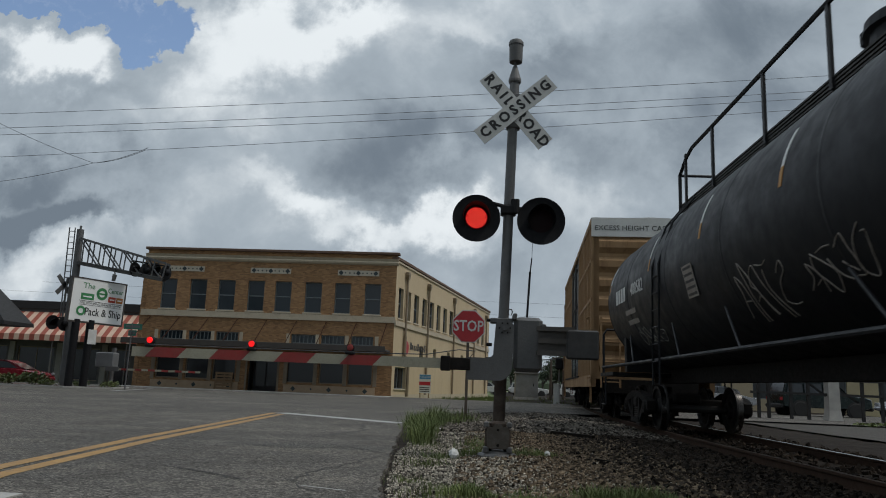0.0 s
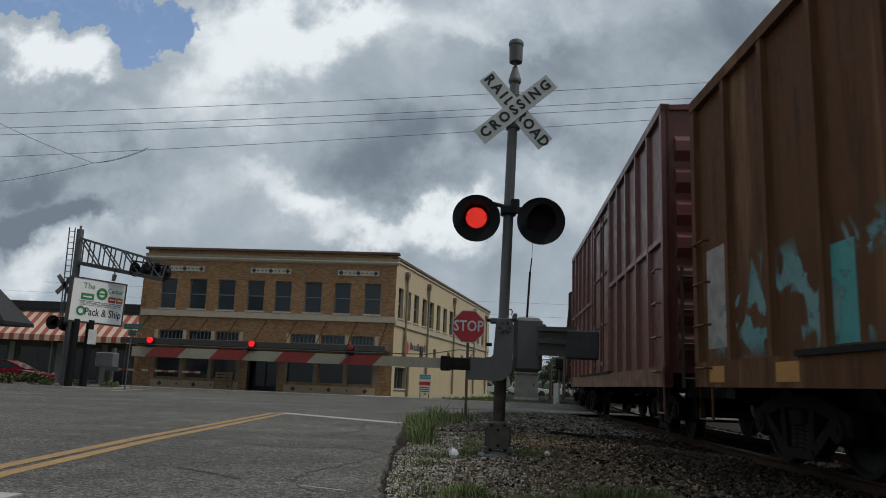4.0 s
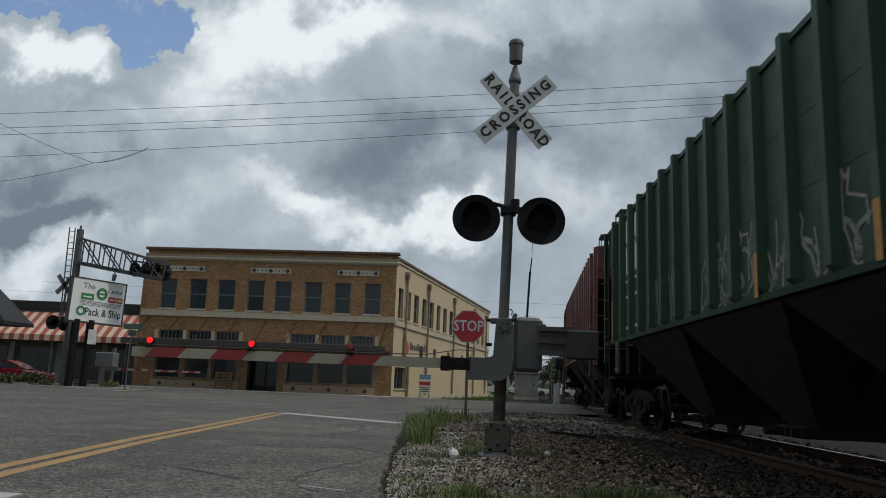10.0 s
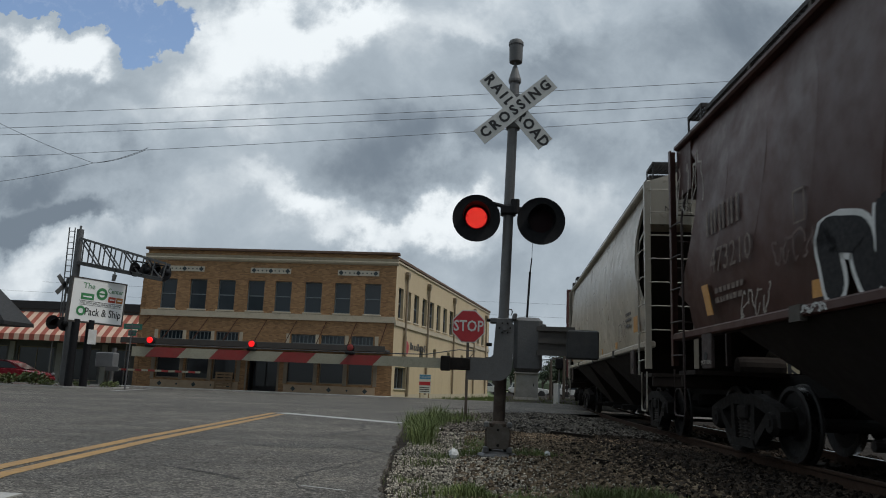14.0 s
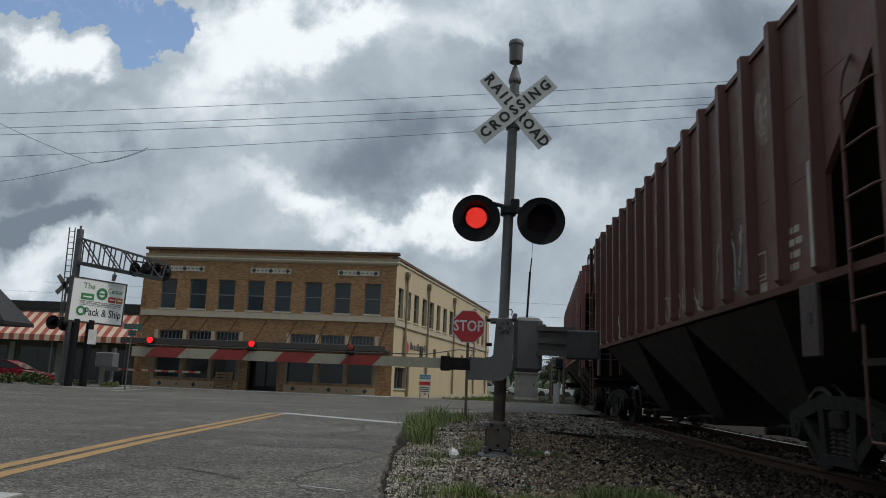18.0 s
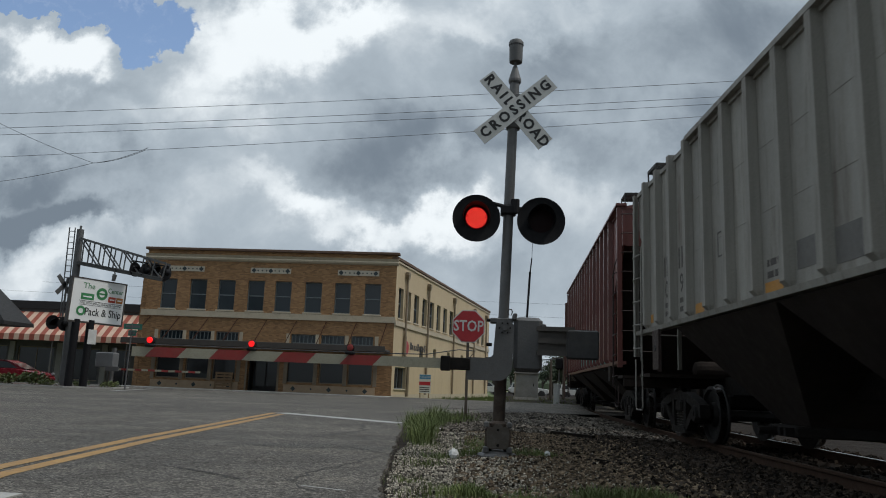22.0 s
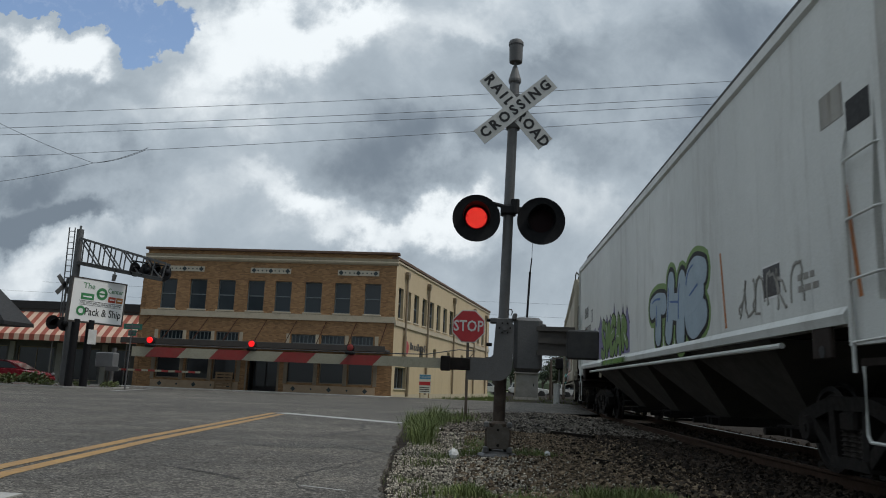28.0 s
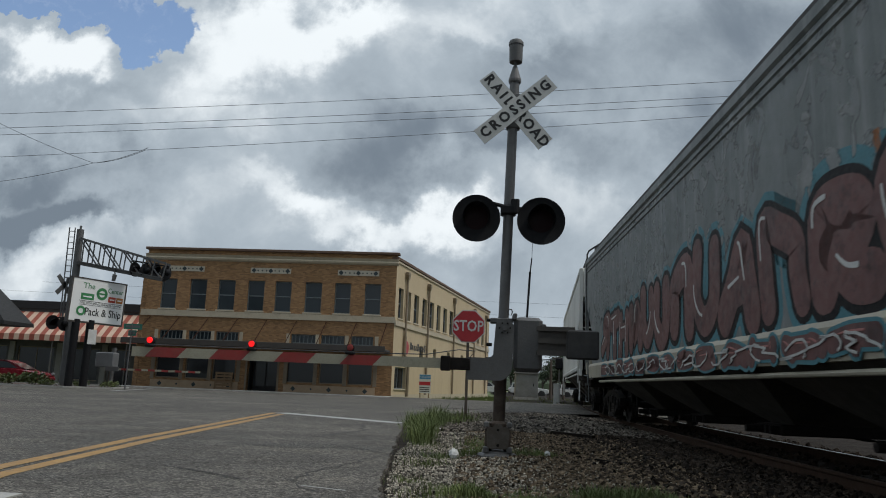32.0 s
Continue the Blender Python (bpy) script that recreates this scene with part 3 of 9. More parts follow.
RAIL_PROFILE = [(-0.075, -0.17), (0.075, -0.17), (0.075, -0.155), (0.012, -0.135), (0.010, -0.045), (0.036, -0.032), (0.036, -0.003), (-0.036, -0.003), (-0.036, -0.032), (-0.010, -0.045), (-0.012, -0.135), (-0.075, -0.155)]
for off in (-0.755, 0.755):
    rail = tagged(rail_run(off, RAIL_PROFILE, -60, 160, 2.0, M["steel_rail"], "rail"), "rusty steel rail with a polished head", "rail", kind="structure")
    rail_run(off, [(-0.03, -0.004), (0.03, -0.004), (0.028, 0.0), (-0.028, 0.0)], -60, 160, 2.0, M["rail_head"] if off > 0 else M["head_dark_reflection"], "rail_head", rail)
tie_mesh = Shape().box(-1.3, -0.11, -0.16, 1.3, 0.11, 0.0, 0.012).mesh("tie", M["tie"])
sleepers = thing("sleepers", "row of dark timber sleepers under the rails", "sleepers", kind="structure")
for i in range(90):
    p, a = on_track(-4 + i * 0.55, 0, RAIL_Z - 0.172)
    part("sleeper", tie_mesh, None, sleepers, "", Matrix.Translation(p) @ Matrix.Rotation(a + radians(random.Random(i).uniform(-1.5, 1.5)), 4, "Z"))


# ---- corner building ----
def wall_with_holes(width, height, holes, depth, z0=0.0):
    """A wall of boxes round rectangular openings: x along, z up, y inwards."""
    xs = sorted({0.0, width, *[h[0] for h in holes], *[h[2] for h in holes]})
    zs = sorted({z0, height, *[h[1] for h in holes], *[h[3] for h in holes]})
    s = Shape()
    for zi in range(len(zs) - 1):
        run = None
        for xi in range(len(xs) - 1):
            cx, cz = (xs[xi] + xs[xi + 1]) / 2, (zs[zi] + zs[zi + 1]) / 2
            solid_here = not any(h[0] < cx < h[2] and h[1] < cz < h[3] for h in holes)
            if solid_here and run is None:
                run = xs[xi]
            if run is not None and (not solid_here or xi == len(xs) - 2):
                s.box(run, 0, zs[zi], xs[xi + 1] if solid_here else xs[xi], depth, zs[zi + 1])
                run = None
    return s


def sash_window(parent, x0, z0, x1, z1, glass_m, frame_m, inset=0.16, bars=1, mull=0, sill=True, label=""):
    """Frame with its panes set into an opening."""
    f = Shape()
    t = 0.06
    for a, b, c, d in ((x0, z0, x1, z0 + t), (x0, z1 - t, x1, z1), (x0, z0 + t, x0 + t, z1 - t), (x1 - t, z0 + t, x1, z1 - t)):
        f.box(a, inset, b, c, inset + 0.07, d)
    for i in range(bars):
        z = z0 + (z1 - z0) * (i + 1) / (bars + 1)
        f.box(x0 + t, inset + 0.005, z - 0.03, x1 - t, inset + 0.065, z + 0.03)
    for i in range(mull):
        x = x0 + (x1 - x0) * (i + 1) / (mull + 1)
        f.box(x - 0.025, inset + 0.01, z0 + t, x + 0.025, inset + 0.06, z1 - t)
    w = part("window", f, frame_m, parent, label)
    nz, nx = bars + 1, mull + 1
    for j in range(nz):
        for i in range(nx):
            a0, a1 = x0 + (x1 - x0) * i / nx, x0 + (x1 - x0) * (i + 1) / nx
            b0, b1 = z0 + (z1 - z0) * j / nz, z0 + (z1 - z0) * (j + 1) / nz
            part("pane", Shape().box(a0 + 0.02, inset + 0.03 + 0.006 * j, b0 + 0.02, a1 - 0.02, inset + 0.042 + 0.006 * j, b1 - 0.02), glass_m, w)
    if sill:
        part("window_sill", Shape().box(x0 - 0.06, -0.06, z0 - 0.09, x1 + 0.06, inset, z0, 0.015), M["stone_trim"], w)
    return w


def corner_building():
    A, B = radians(2), radians(11)
    R = Vector((-5.05, 43.0, 0))
    fd, sd = Vector((-math.cos(A), math.sin(A), 0)), Vector((math.sin(B), math.cos(B), 0))
    W_, D_ = 15.45, 31.0
    Lc = R + fd * W_
    b = thing("corner_building", "two storey tan brick corner building with a flat canopy", "building", R)
    front = new("facade")
    front.matrix_basis = Matrix.Translation(fd * W_) @ Matrix.Rotation(-A, 4, "Z")
    wins = [(14.42, 13.43), (12.60, 11.55), (10.83, 9.78), (9.0, 7.97), (7.32, 6.31), (5.48, 4.45), (3.67, 2.70), (1.86, 0.88)]
    holes = [(W_ - a, 4.70, W_ - c, 6.52) for a, c in wins]
    trans = [(14.2, 12.74), (12.4, 11.0), (10.7, 9.33), (6.1, 4.63), (4.3, 2.9), (2.5, 1.19)]
    holes += [(W_ - a, 2.86, W_ - c, 3.40) for a, c in trans]
    shops = [(14.25, 12.65), (12.42, 10.95), (10.75, 9.35), (6.25, 4.6), (4.3, 2.86), (2.6, 1.15)]
    holes += [(W_ - a, 0.58, W_ - c, 2.3) for a, c in shops]
    door = (W_ - 8.6, -0.05, W_ - 6.8, 2.3)
    holes.append(door)
    wall = part("front_wall", wall_with_holes(W_, 8.28, holes, 0.3, -0.3), M["brick"], b)
    wall.matrix_basis = front.matrix_basis
    bpy.data.objects.remove(front)
    for x0, z0, x1, z1 in holes[:8]:
        sash_window(wall, x0, z0, x1, z1, M["window_glass"], M["window_frame"], 0.14)
    for x0, z0, x1, z1 in holes[8:14]:
        sash_window(wall, x0, z0, x1, z1, M["window_glass"], M["window_frame"], 0.1, 0, 5, False, "long transom window with small panes")
    for x0, z0, x1, z1 in holes[14:20]:
        sash_window(wall, x0, z0, x1, z1, M["shop_glass"], M["shop_frame"], 0.12, 0, 0, False, "shop window with dark glass")
    # surrounds of the transoms and shop fronts
    for g0, g1 in ((14.4, 9.15), (6.3, 0.98)):
        for k in range(4):
            x = W_ - g0 + (g0 - g1) * k / 3
            part("transom_pier", Shape().box(x - 0.1, -0.03, 2.83, x + 0.1, 0.02, 3.42), M["stone_trim"], wall)
            part("shop_pilaster", Shape().box(x - 0.11, -0.035, 0.5, x + 0.11, 0.02, 2.32), M["shop_frame"], wall)
        bl = part("bulkhead", Shape().box(W_ - g0 - 0.05, -0.05, -0.05, W_ - g1 + 0.05, 0.03, 0.46), M["tile_pink"], wall, "tiled bulkhead under the shop windows")
        for k in range(5):
            x = W_ - g0 + (g0 - g1) * (k + 0.5) / 5
            r = 0.15 if k % 2 == 0 else 0.07
            part("diamond_tile", Shape().prism([(x - r, 0.24), (x, 0.24 - r), (x + r, 0.24), (x, 0.24 + r)], -0.058, -0.045, "y"), M["tile_dark"], bl)
    # doorway
    dr = part("entrance_door", Shape().box(door[0] + 0.1, 0.8, 0, door[2] - 0.1, 0.86, 2.2).box(door[0], 0.3, -0.02, door[0] + 0.06, 0.85, 2.3).box(door[2] - 0.06, 0.3, -0.02, door[2], 0.85, 2.3), M["dark_steel"], wall, "dark recessed entrance")
    part("pane", Shape().box(door[0] + 0.2, 0.78, 0.3, door[0] + 0.85, 0.795, 2.0), M["shop_glass"], dr)
    part("pane", Shape().box(door[0] + 0.95, 0.78, 0.3, door[2] - 0.2, 0.795, 2.0), M["shop_glass"], dr)
    for x in (door[0] - 0.12, door[2] + 0.02):
        part("door_pier", Shape().box(x, -0.04, -0.05, x + 0.1, 0.02, 2.32), M["shop_frame"], wall)
    # bands, cornice, parapet
    part("sill_band", Shape().box(-0.06, -0.07, 4.24, W_ + 0.06, 0.02, 4.36).box(-0.05, -0.05, 4.36, W_ + 0.05, 0.02, 4.60), M["stone_trim"], wall)
    part("cornice", Shape().prism([(0.02, 7.62), (-0.10, 7.70), (-0.14, 7.80), (-0.08, 7.88), (-0.16, 8.02), (0.02, 8.04)], -0.1, W_ + 0.1), M["stone_trim"], wall)
    part("parapet_coping", Shape().box(-0.14, -0.16, 8.28, W_ + 0.14, 0.34, 8.43, 0.02), M["dark_trim"], wall)
    # tiled ornaments
    for u0, u1 in ((14.3, 11.8), (8.9, 6.42), (3.55, 1.05)):
        x0, x1 = W_ - u0, W_ - u1
        t = part("tile_panel", Shape().box(x0, -0.03, 6.98, x1, 0.01, 7.30), M["tile_light"], wall, "pale tile band with dark diamonds")
        for k in range(9):
            x = x0 + 0.2 + (x1 - x0 - 0.4) * k / 8
            r = 0.15 if k % 4 == 0 else 0.055
            part("diamond_tile", Shape().prism([(x - r, 7.14), (x, 7.14 - r), (x + r, 7.14), (x, 7.14 + r)], -0.04, -0.025, "y"), M["tile_dark"], t)
    # canopy with its rods
    can = part("canopy", Shape().box(-0.1, -1.9, 2.52, W_ - 0.15, 0.0, 2.62).box(-0.1, -1.95, 2.46, W_ - 0.15, -1.88, 2.78, 0.01), M["canopy_metal"], wall, "dark flat street canopy")
    for k in range(9):
        x = 0.55 + (W_ - 1.0) * k / 8
        part("canopy_rod", Shape().tube((x, 0.0, 4.16), (x - 0.05, -1.8, 2.78), 0.028, n=6), M["rod_rust"], can)
    # side wall
    ups = [(0.62, 1.6), (2.2, 3.25), (4.0, 5.15), (6.0, 7.1), (7.9, 9.1), (9.95, 11.0), (11.9, 13.1), (14.0, 15.2), (16.3, 17.4), (18.4, 19.5), (20.6, 21.7), (22.7, 23.8), (24.9, 26.0), (27.2, 28.3)]
    sh = [(a, 4.62, c, 6.44) for a, c in ups] + [(0.55, 0.45, 2.75, 1.72), (5.8, 2.45, 6.65, 3.25), (9.35, 2.5, 10.15, 3.25), (13.6, 2.5, 14.4, 3.25), (18.4, 2.5, 19.3, 3.25)]
    side = part("side_wall", wall_with_holes(D_, 8.02, sh, 0.3, -0.4), M["plaster"], b)
    side.matrix_basis = Matrix.Rotation(radians(79), 4, "Z")
    for i, (x0, z0, x1, z1) in enumerate(sh):
        sash_window(side, x0, z0, x1, z1, M["shop_glass"], M["window_frame"], 0.16, 1 if i < 14 else 0, 1 if i == 14 else 0, True)
    part("side_band", Shape().box(0.0, -0.09, 4.12, D_, 0.02, 4.42), M["stone_trim"], side)
    part("side_coping", Shape().box(-0.05, -0.1, 8.02, D_ + 0.1, 0.34, 8.2, 0.02), M["dark_trim"], side)
    part("side_ledge", Shape().box(0.0, -0.07, 7.86, D_, 0.02, 7.96), M["stone_trim"], side)
    for k, x in enumerate((1.95, 7.2, 15.1, 23.2, 28.9)):
        d = Shape().box(x - 0.2, -0.26, 7.32, x + 0.2, -0.01, 7.55, 0.02).prism([(x - 0.2, 7.32), (x + 0.2, 7.32), (x + 0.1, 7.12), (x - 0.1, 7.12)], -0.24, -0.02, "y")
        d.tube((x, -0.13, 7.15), (x, -0.13, 3.6 if k == 0 else 0.1), 0.075, n=10)
        if k == 0:
            d.tube((x, -0.13, 3.6), (x, -0.13, 2.5), 0.1, n=10).tube((x, -0.13, 2.5), (x + 0.9, -0.13, 1.95), 0.09, n=10).tube((x + 0.9, -0.13, 1.95), (x + 0.9, -0.13, 0.0), 0.09, n=10)
        part("downpipe", d, M["pipe_paint"], side, smooth=True)
    # round wall mark with a row of plain bars, and the notice on a post
    part("wall_mark", Shape().lathe([(0.02, -0.02), (0.42, -0.02), (0.42, -0.005), (0.02, -0.005)], (2.75, 0, 2.95), "y", 24), M["sign_red"], side, "round red wall mark")
    mk = Shape()
    for k in range(9):
        mk.box(3.5 + 0.42 * k, -0.012, 2.88, 3.5 + 0.42 * k + (0.3 if k % 4 else 0.36), -0.004, 3.2 if k % 4 else 3.35)
    part("wall_lettering_bars", mk, M["canopy_metal"], side)
    part("base_course", Shape().box(0.0, -0.04, -0.3, D_, 0.02, 0.12), M["stone_trim"], side)
    # back walls and roof close the block
    q = [Vector((0, 0, 0)), sd * D_, sd * D_ + fd * (W_ + 1), fd * W_]
    part("roof_deck", Shape().loft([[(q[0] + (q[2] - q[0]) * 0.01) + Vector((0, 0, z)), q[1] - sd * 0.2 + fd * 0.2 + Vector((0, 0, z)), q[2] + Vector((0, 0, z)), q[3] + sd * 0.2 + Vector((0, 0, z))] for z in (7.5, 7.6)]), M["roofing"], b)
    for a0, a1 in ((q[1], q[2]), (q[2], q[3])):
        part("back_wall", Shape().beam(a0 + Vector((0, 0, 3.8)), a1 + Vector((0, 0, 3.8)), 0.3, 8.4), M["brick"], b)
    inner = Shape()
    for z in (4.3,):
        inner.loft([[p_ + Vector((0, 0, zz)) for p_ in (q[0] + fd * 0.4 + sd * 0.35, q[1] + fd * 0.4, q[2] - sd * 0.4, q[3] - fd * 0.4 + sd * 0.35)] for zz in (z, z + 0.12)])
    part("upper_floor", inner, M["roofing"], b)
    return Lc, fd, sd


LC, FD, SD = corner_building()
pv = Shape().prism([(-5.0, 42.9), (-5.0, 40.6), (-20.8, 41.2), (-21.0, 43.5)], -0.2, 0.03, "z")
solid("pavement", pv, M["lt_concrete"], "pale concrete pavement before the shops", "pavement", kind="structure")


def lease_notice():
    m = Matrix.Translation(Vector((-5.05, 43, 0)) + SD * 6.6) @ Matrix.Rotation(radians(12), 4, "Z") @ Matrix.Translation((0.15, -0.5, 0)) @ Matrix.Diagonal((1.15, 1, 1, 1))
    t = thing("lease_notice", "blue, red and white lease notice on two short posts", "sign", m)
    part("board", Shape().box(-0.35, 0, 0.2, 0.35, 0.03, 1.42), M["sign_white"], t)
    part("blue_band", Shape().box(-0.33, -0.006, 1.12, 0.33, 0, 1.4), mat("notice_blue", (0.08, 0.25, 0.42)), t)
    part("red_band", Shape().box(-0.33, -0.006, 0.72, 0.33, 0, 0.95), M["sign_red"], t)
    lettering("FOR LEASE", 0.13, M["sign_white"], t, Matrix.Translation((0, -0.008, 1.26)), "notice_lettering")
    for k in range(3):
        part("notice_line", Shape().box(-0.28, -0.006, 0.3 + 0.12 * k, 0.28, 0, 0.35 + 0.12 * k), M["canopy_metal"], t)
    for x in (-0.25, 0.25):
        part("post", Shape().box(x - 0.03, 0.03, -0.1, x + 0.03, 0.07, 1.3), M["wood"], t)


lease_notice()


def pallet():
    t = thing("wooden_pallet", "pale wooden pallet leaning on the shop front", "pallet", Matrix.Translation(Vector((-5.05, 43, 0.03)) + FD * 9.85 - SD * 0.32) @ Matrix.Rotation(radians(-2), 4, "Z") @ Matrix.Rotation(radians(-8), 4, "X"))
    for k in range(6):
        part("deck_board", Shape().box(-0.52, -0.02, 0.02 + 0.17 * k, 0.52, 0.0, 0.14 + 0.17 * k), M["wood"], t)
    for x in (-0.48, 0, 0.48):
        part("stringer", Shape().box(x - 0.03, 0.0, 0.0, x + 0.03, 0.1, 1.0), M["wood"], t)


pallet()
# ---- crossing signal with its gate ----
LEDS = []
M["cast_grey"] = mat("cast_grey", (0.125, 0.115, 0.10), (0.085, 0.075, 0.064), 6, 0.8, 0.8, dirt=(0.07, 0.045, 0.03), dirt_amount=0.5, spec=0.2)
M["cast_rust"] = mat("cast_rust", (0.105, 0.085, 0.07), (0.055, 0.042, 0.034), 6, 0.8, 0.85, dirt=(0.07, 0.04, 0.025), dirt_amount=0.6, spec=0.2)
M["board_white"] = mat("board_white", (0.84, 0.84, 0.82), (0.78, 0.78, 0.76), 2, 0.4, 0.4, bump=0.01)
M["arm_iron"] = mat("arm_iron", (0.075, 0.070, 0.063), (0.05, 0.045, 0.04), 3, 0.6, 0.7, dirt=(0.08, 0.06, 0.045), dirt_amount=0.5)
M["weight_iron"] = mat("weight_iron", (0.045, 0.045, 0.045), (0.03, 0.03, 0.03), 3, 0.6, 0.7, dirt=(0.06, 0.05, 0.04), dirt_amount=0.4)


def flasher(parent, at, turn=0.0, r=0.305, led=True, phase=0):
    """Round black background with a hooded red lamp; the lamp's light disc can draw back into its housing."""
    m = Matrix.Translation(at) @ Matrix.Rotation(radians(turn), 4, "Z")
    bg = part("lamp_background", Shape().lathe([(0.145, 0.0), (r - 0.03, 0.0), (r, -0.012), (r, 0.008), (r - 0.03, 0.02), (0.145, 0.02)], (0, 0, 0), "y", 48), M["signal_black"], parent, "round black lamp background", m, True)
    hood = Shape()
    n = 20
    rings = []
    for y0, y1, rr in ((0.0, 0.0, 0.172), (-0.24, -0.05, 0.178)):
        ring_o, ring_i = [], []
        for i in range(n + 1):
            a = math.radians(-40 + 260 * i / n)
            t = abs(i / n - 0.5) * 2
            y = y0 + (y1 - y0) * t
            ring_o.append((rr * math.cos(a), y, rr * math.sin(a)))
            ring_i.append(((rr - 0.006) * math.cos(a), y, (rr - 0.006) * math.sin(a)))
        rings.append(ring_o + ring_i[::-1])
    hood.loft(rings)
    part("lamp_hood", hood, M["signal_black"], bg)
    part("lamp_housing", Shape().lathe([(0.16, 0.02), (0.16, 0.1), (0.09, 0.2), (0.02, 0.22)], (0, 0, 0), "y", 20), M["signal_black"], bg)
    part("lens", Shape().lathe([(0.005, -0.012), (0.08, -0.010), (0.15, -0.002), (0.155, 0.012), (0.005, 0.012)], (0, 0, 0), "y", 28), M["red_lens"], bg, "dark red lens", smooth=True)
    if led:
        d = Shape().lathe([(0.004, -0.003), (0.136, -0.003), (0.140, 0.0), (0.140, 0.006), (0.004, 0.006)], (0, 0, 0), "y", 28)
        disc = part("light_disc", d, M["led_on"], bg, "glowing red light disc", (0, -0.018, 0))
        dots = Shape()
        for ring in range(1, 9):
            k = ring * 6
            for i in range(k):
                a = 2 * math.pi * i / k
                x, z = 0.0155 * ring * math.cos(a), 0.0155 * ring * math.sin(a)
                dots.box(x - 0.0045, -0.0055, z - 0.0045, x + 0.0045, -0.003, z + 0.0045)
        s2 = new("led_points", dots.mesh("led_points", M["led_spot"]))
        s2.parent = disc
        LEDS.append((disc, -0.018, phase))
    return bg


def crossing_signal():
    X0, Y0 = 0.25, 9.26
    t = thing("crossing_signal", "grey crossing signal mast with crossed boards, lamps and a lowered gate", "crossing signal", (X0, Y0, -0.02))
    def axis(z):
        return 0.0225 * z
    # foot
    part("foundation", Shape().lathe([(0.02, -0.1), (0.24, -0.1), (0.245, 0.02), (0.225, 0.045), (0.02, 0.045)], (0, 0, 0), "z", 8).lathe([(0.02, 0.04), (0.19, 0.045), (0.18, 0.075), (0.02, 0.08)], (0, 0, 0), "z", 20), M["signal_grey"], t, "round iron foot")
    for i in range(4):
        a = math.radians(45 + 90 * i)
        part("anchor_bolt", Shape().tube((0.14 * math.cos(a), 0.14 * math.sin(a), 0.03), (0.14 * math.cos(a), 0.14 * math.sin(a), 0.15), 0.016, n=6).tube((0.14 * math.cos(a), 0.14 * math.sin(a), 0.07), (0.14 * math.cos(a), 0.14 * math.sin(a), 0.10), 0.03, n=6), M["iron"], t)
    jb = part("junction_box", Shape().box(-0.155, -0.16, 0.10, 0.155, 0.14, 0.36, 0.03).box(-0.10, -0.14, 0.34, 0.10, 0.13, 0.43, 0.03), M["cast_rust"], t, "rust-stained cast junction box at the mast's foot")
    part("box_cover", Shape().prism([(-0.125, 0.13), (-0.095, 0.11), (0.095, 0.11), (0.125, 0.13), (0.14, 0.30), (0.125, 0.35), (0.06, 0.365), (0.03, 0.40), (-0.03, 0.40), (-0.06, 0.365), (-0.125, 0.35), (-0.14, 0.30)], -0.178, -0.16, "y"), M["cast_grey"], jb)
    for z in (0.15, 0.33):
        part("cover_bolt", Shape().tube((0, -0.195, z), (0, -0.17, z), 0.018, n=6), M["iron"], jb)
    for x in (-0.14, 0.14):
        part("box_lug", Shape().box(x - 0.03, -0.17, 0.36, x + 0.03, -0.10, 0.42, 0.01), M["signal_grey"], jb)
        part("box_lug", Shape().box(x - 0.035, -0.17, 0.06, x + 0.035, -0.1, 0.13, 0.01), M["signal_grey"], jb)
    # mast
    mast = Shape().tube((axis(0.3), 0, 0.3), (axis(4.84), 0, 4.84), 0.066, 0.064, 20)
    part("mast", mast, M["galvanised"], t, "grey tapering steel mast", smooth=True)
    part("mast_sleeve", Shape().tube((axis(0.42), 0, 0.42), (axis(0.98), 0, 0.98), 0.075, 0.074, 20), M["cast_rust"], t, "rust-stained lower sleeve of the mast", smooth=True)
    part("mast_cap", Shape().lathe([(0.075, 4.82), (0.085, 4.84), (0.085, 4.87), (0.03, 5.06), (0.018, 5.08), (0.018, 5.14)], (axis(4.9), 0, 0), "z", 16), M["signal_grey"], t)
    part("bell", Shape().lathe([(0.02, 5.12), (0.085, 5.12), (0.088, 5.15), (0.092, 5.36), (0.10, 5.36), (0.10, 5.40), (0.085, 5.425), (0.01, 5.43)], (axis(5.2), 0, 0), "z", 24), M["signal_grey"], t, "grey electronic bell", smooth=True)
    # crossed boards
    zc = 4.42
    board = Shape().box(-0.61, -0.008, -0.115, 0.61, 0.008, 0.115).mesh("blade", M["sign_white"])
    for words1, words2, ang, y in (("RAIL", "ROAD", -49.5, -0.085), ("", "CROSSING", 40.5, -0.105)):
        m = Matrix.Translation((axis(zc) + 0.025, y, zc)) @ Matrix.Rotation(radians(-ang), 4, "Y")
        b = part("crossed_board", board, None, t, "white board with black letters", m)
        for w, x, gap in ((words1, -0.345, 1.5), (words2, 0.345, 1.22)) if words1 else ((words2, 0.0, 1.42),):
            lettering(w, 0.19, M["black_paint"], b, Matrix.Translation((x, -0.0095, 0)), "lettering", gap, 0.95, "", 0.007)
    part("board_clamp", Shape().box(axis(zc) - 0.09, -0.08, zc - 0.24, axis(zc) + 0.09, 0.07, zc - 0.17, 0.01).box(axis(zc) - 0.09, -0.08, zc + 0.17, axis(zc) + 0.09, 0.07, zc + 0.23, 0.01), M["signal_grey"], t)
    # lamps
    zl = 2.94
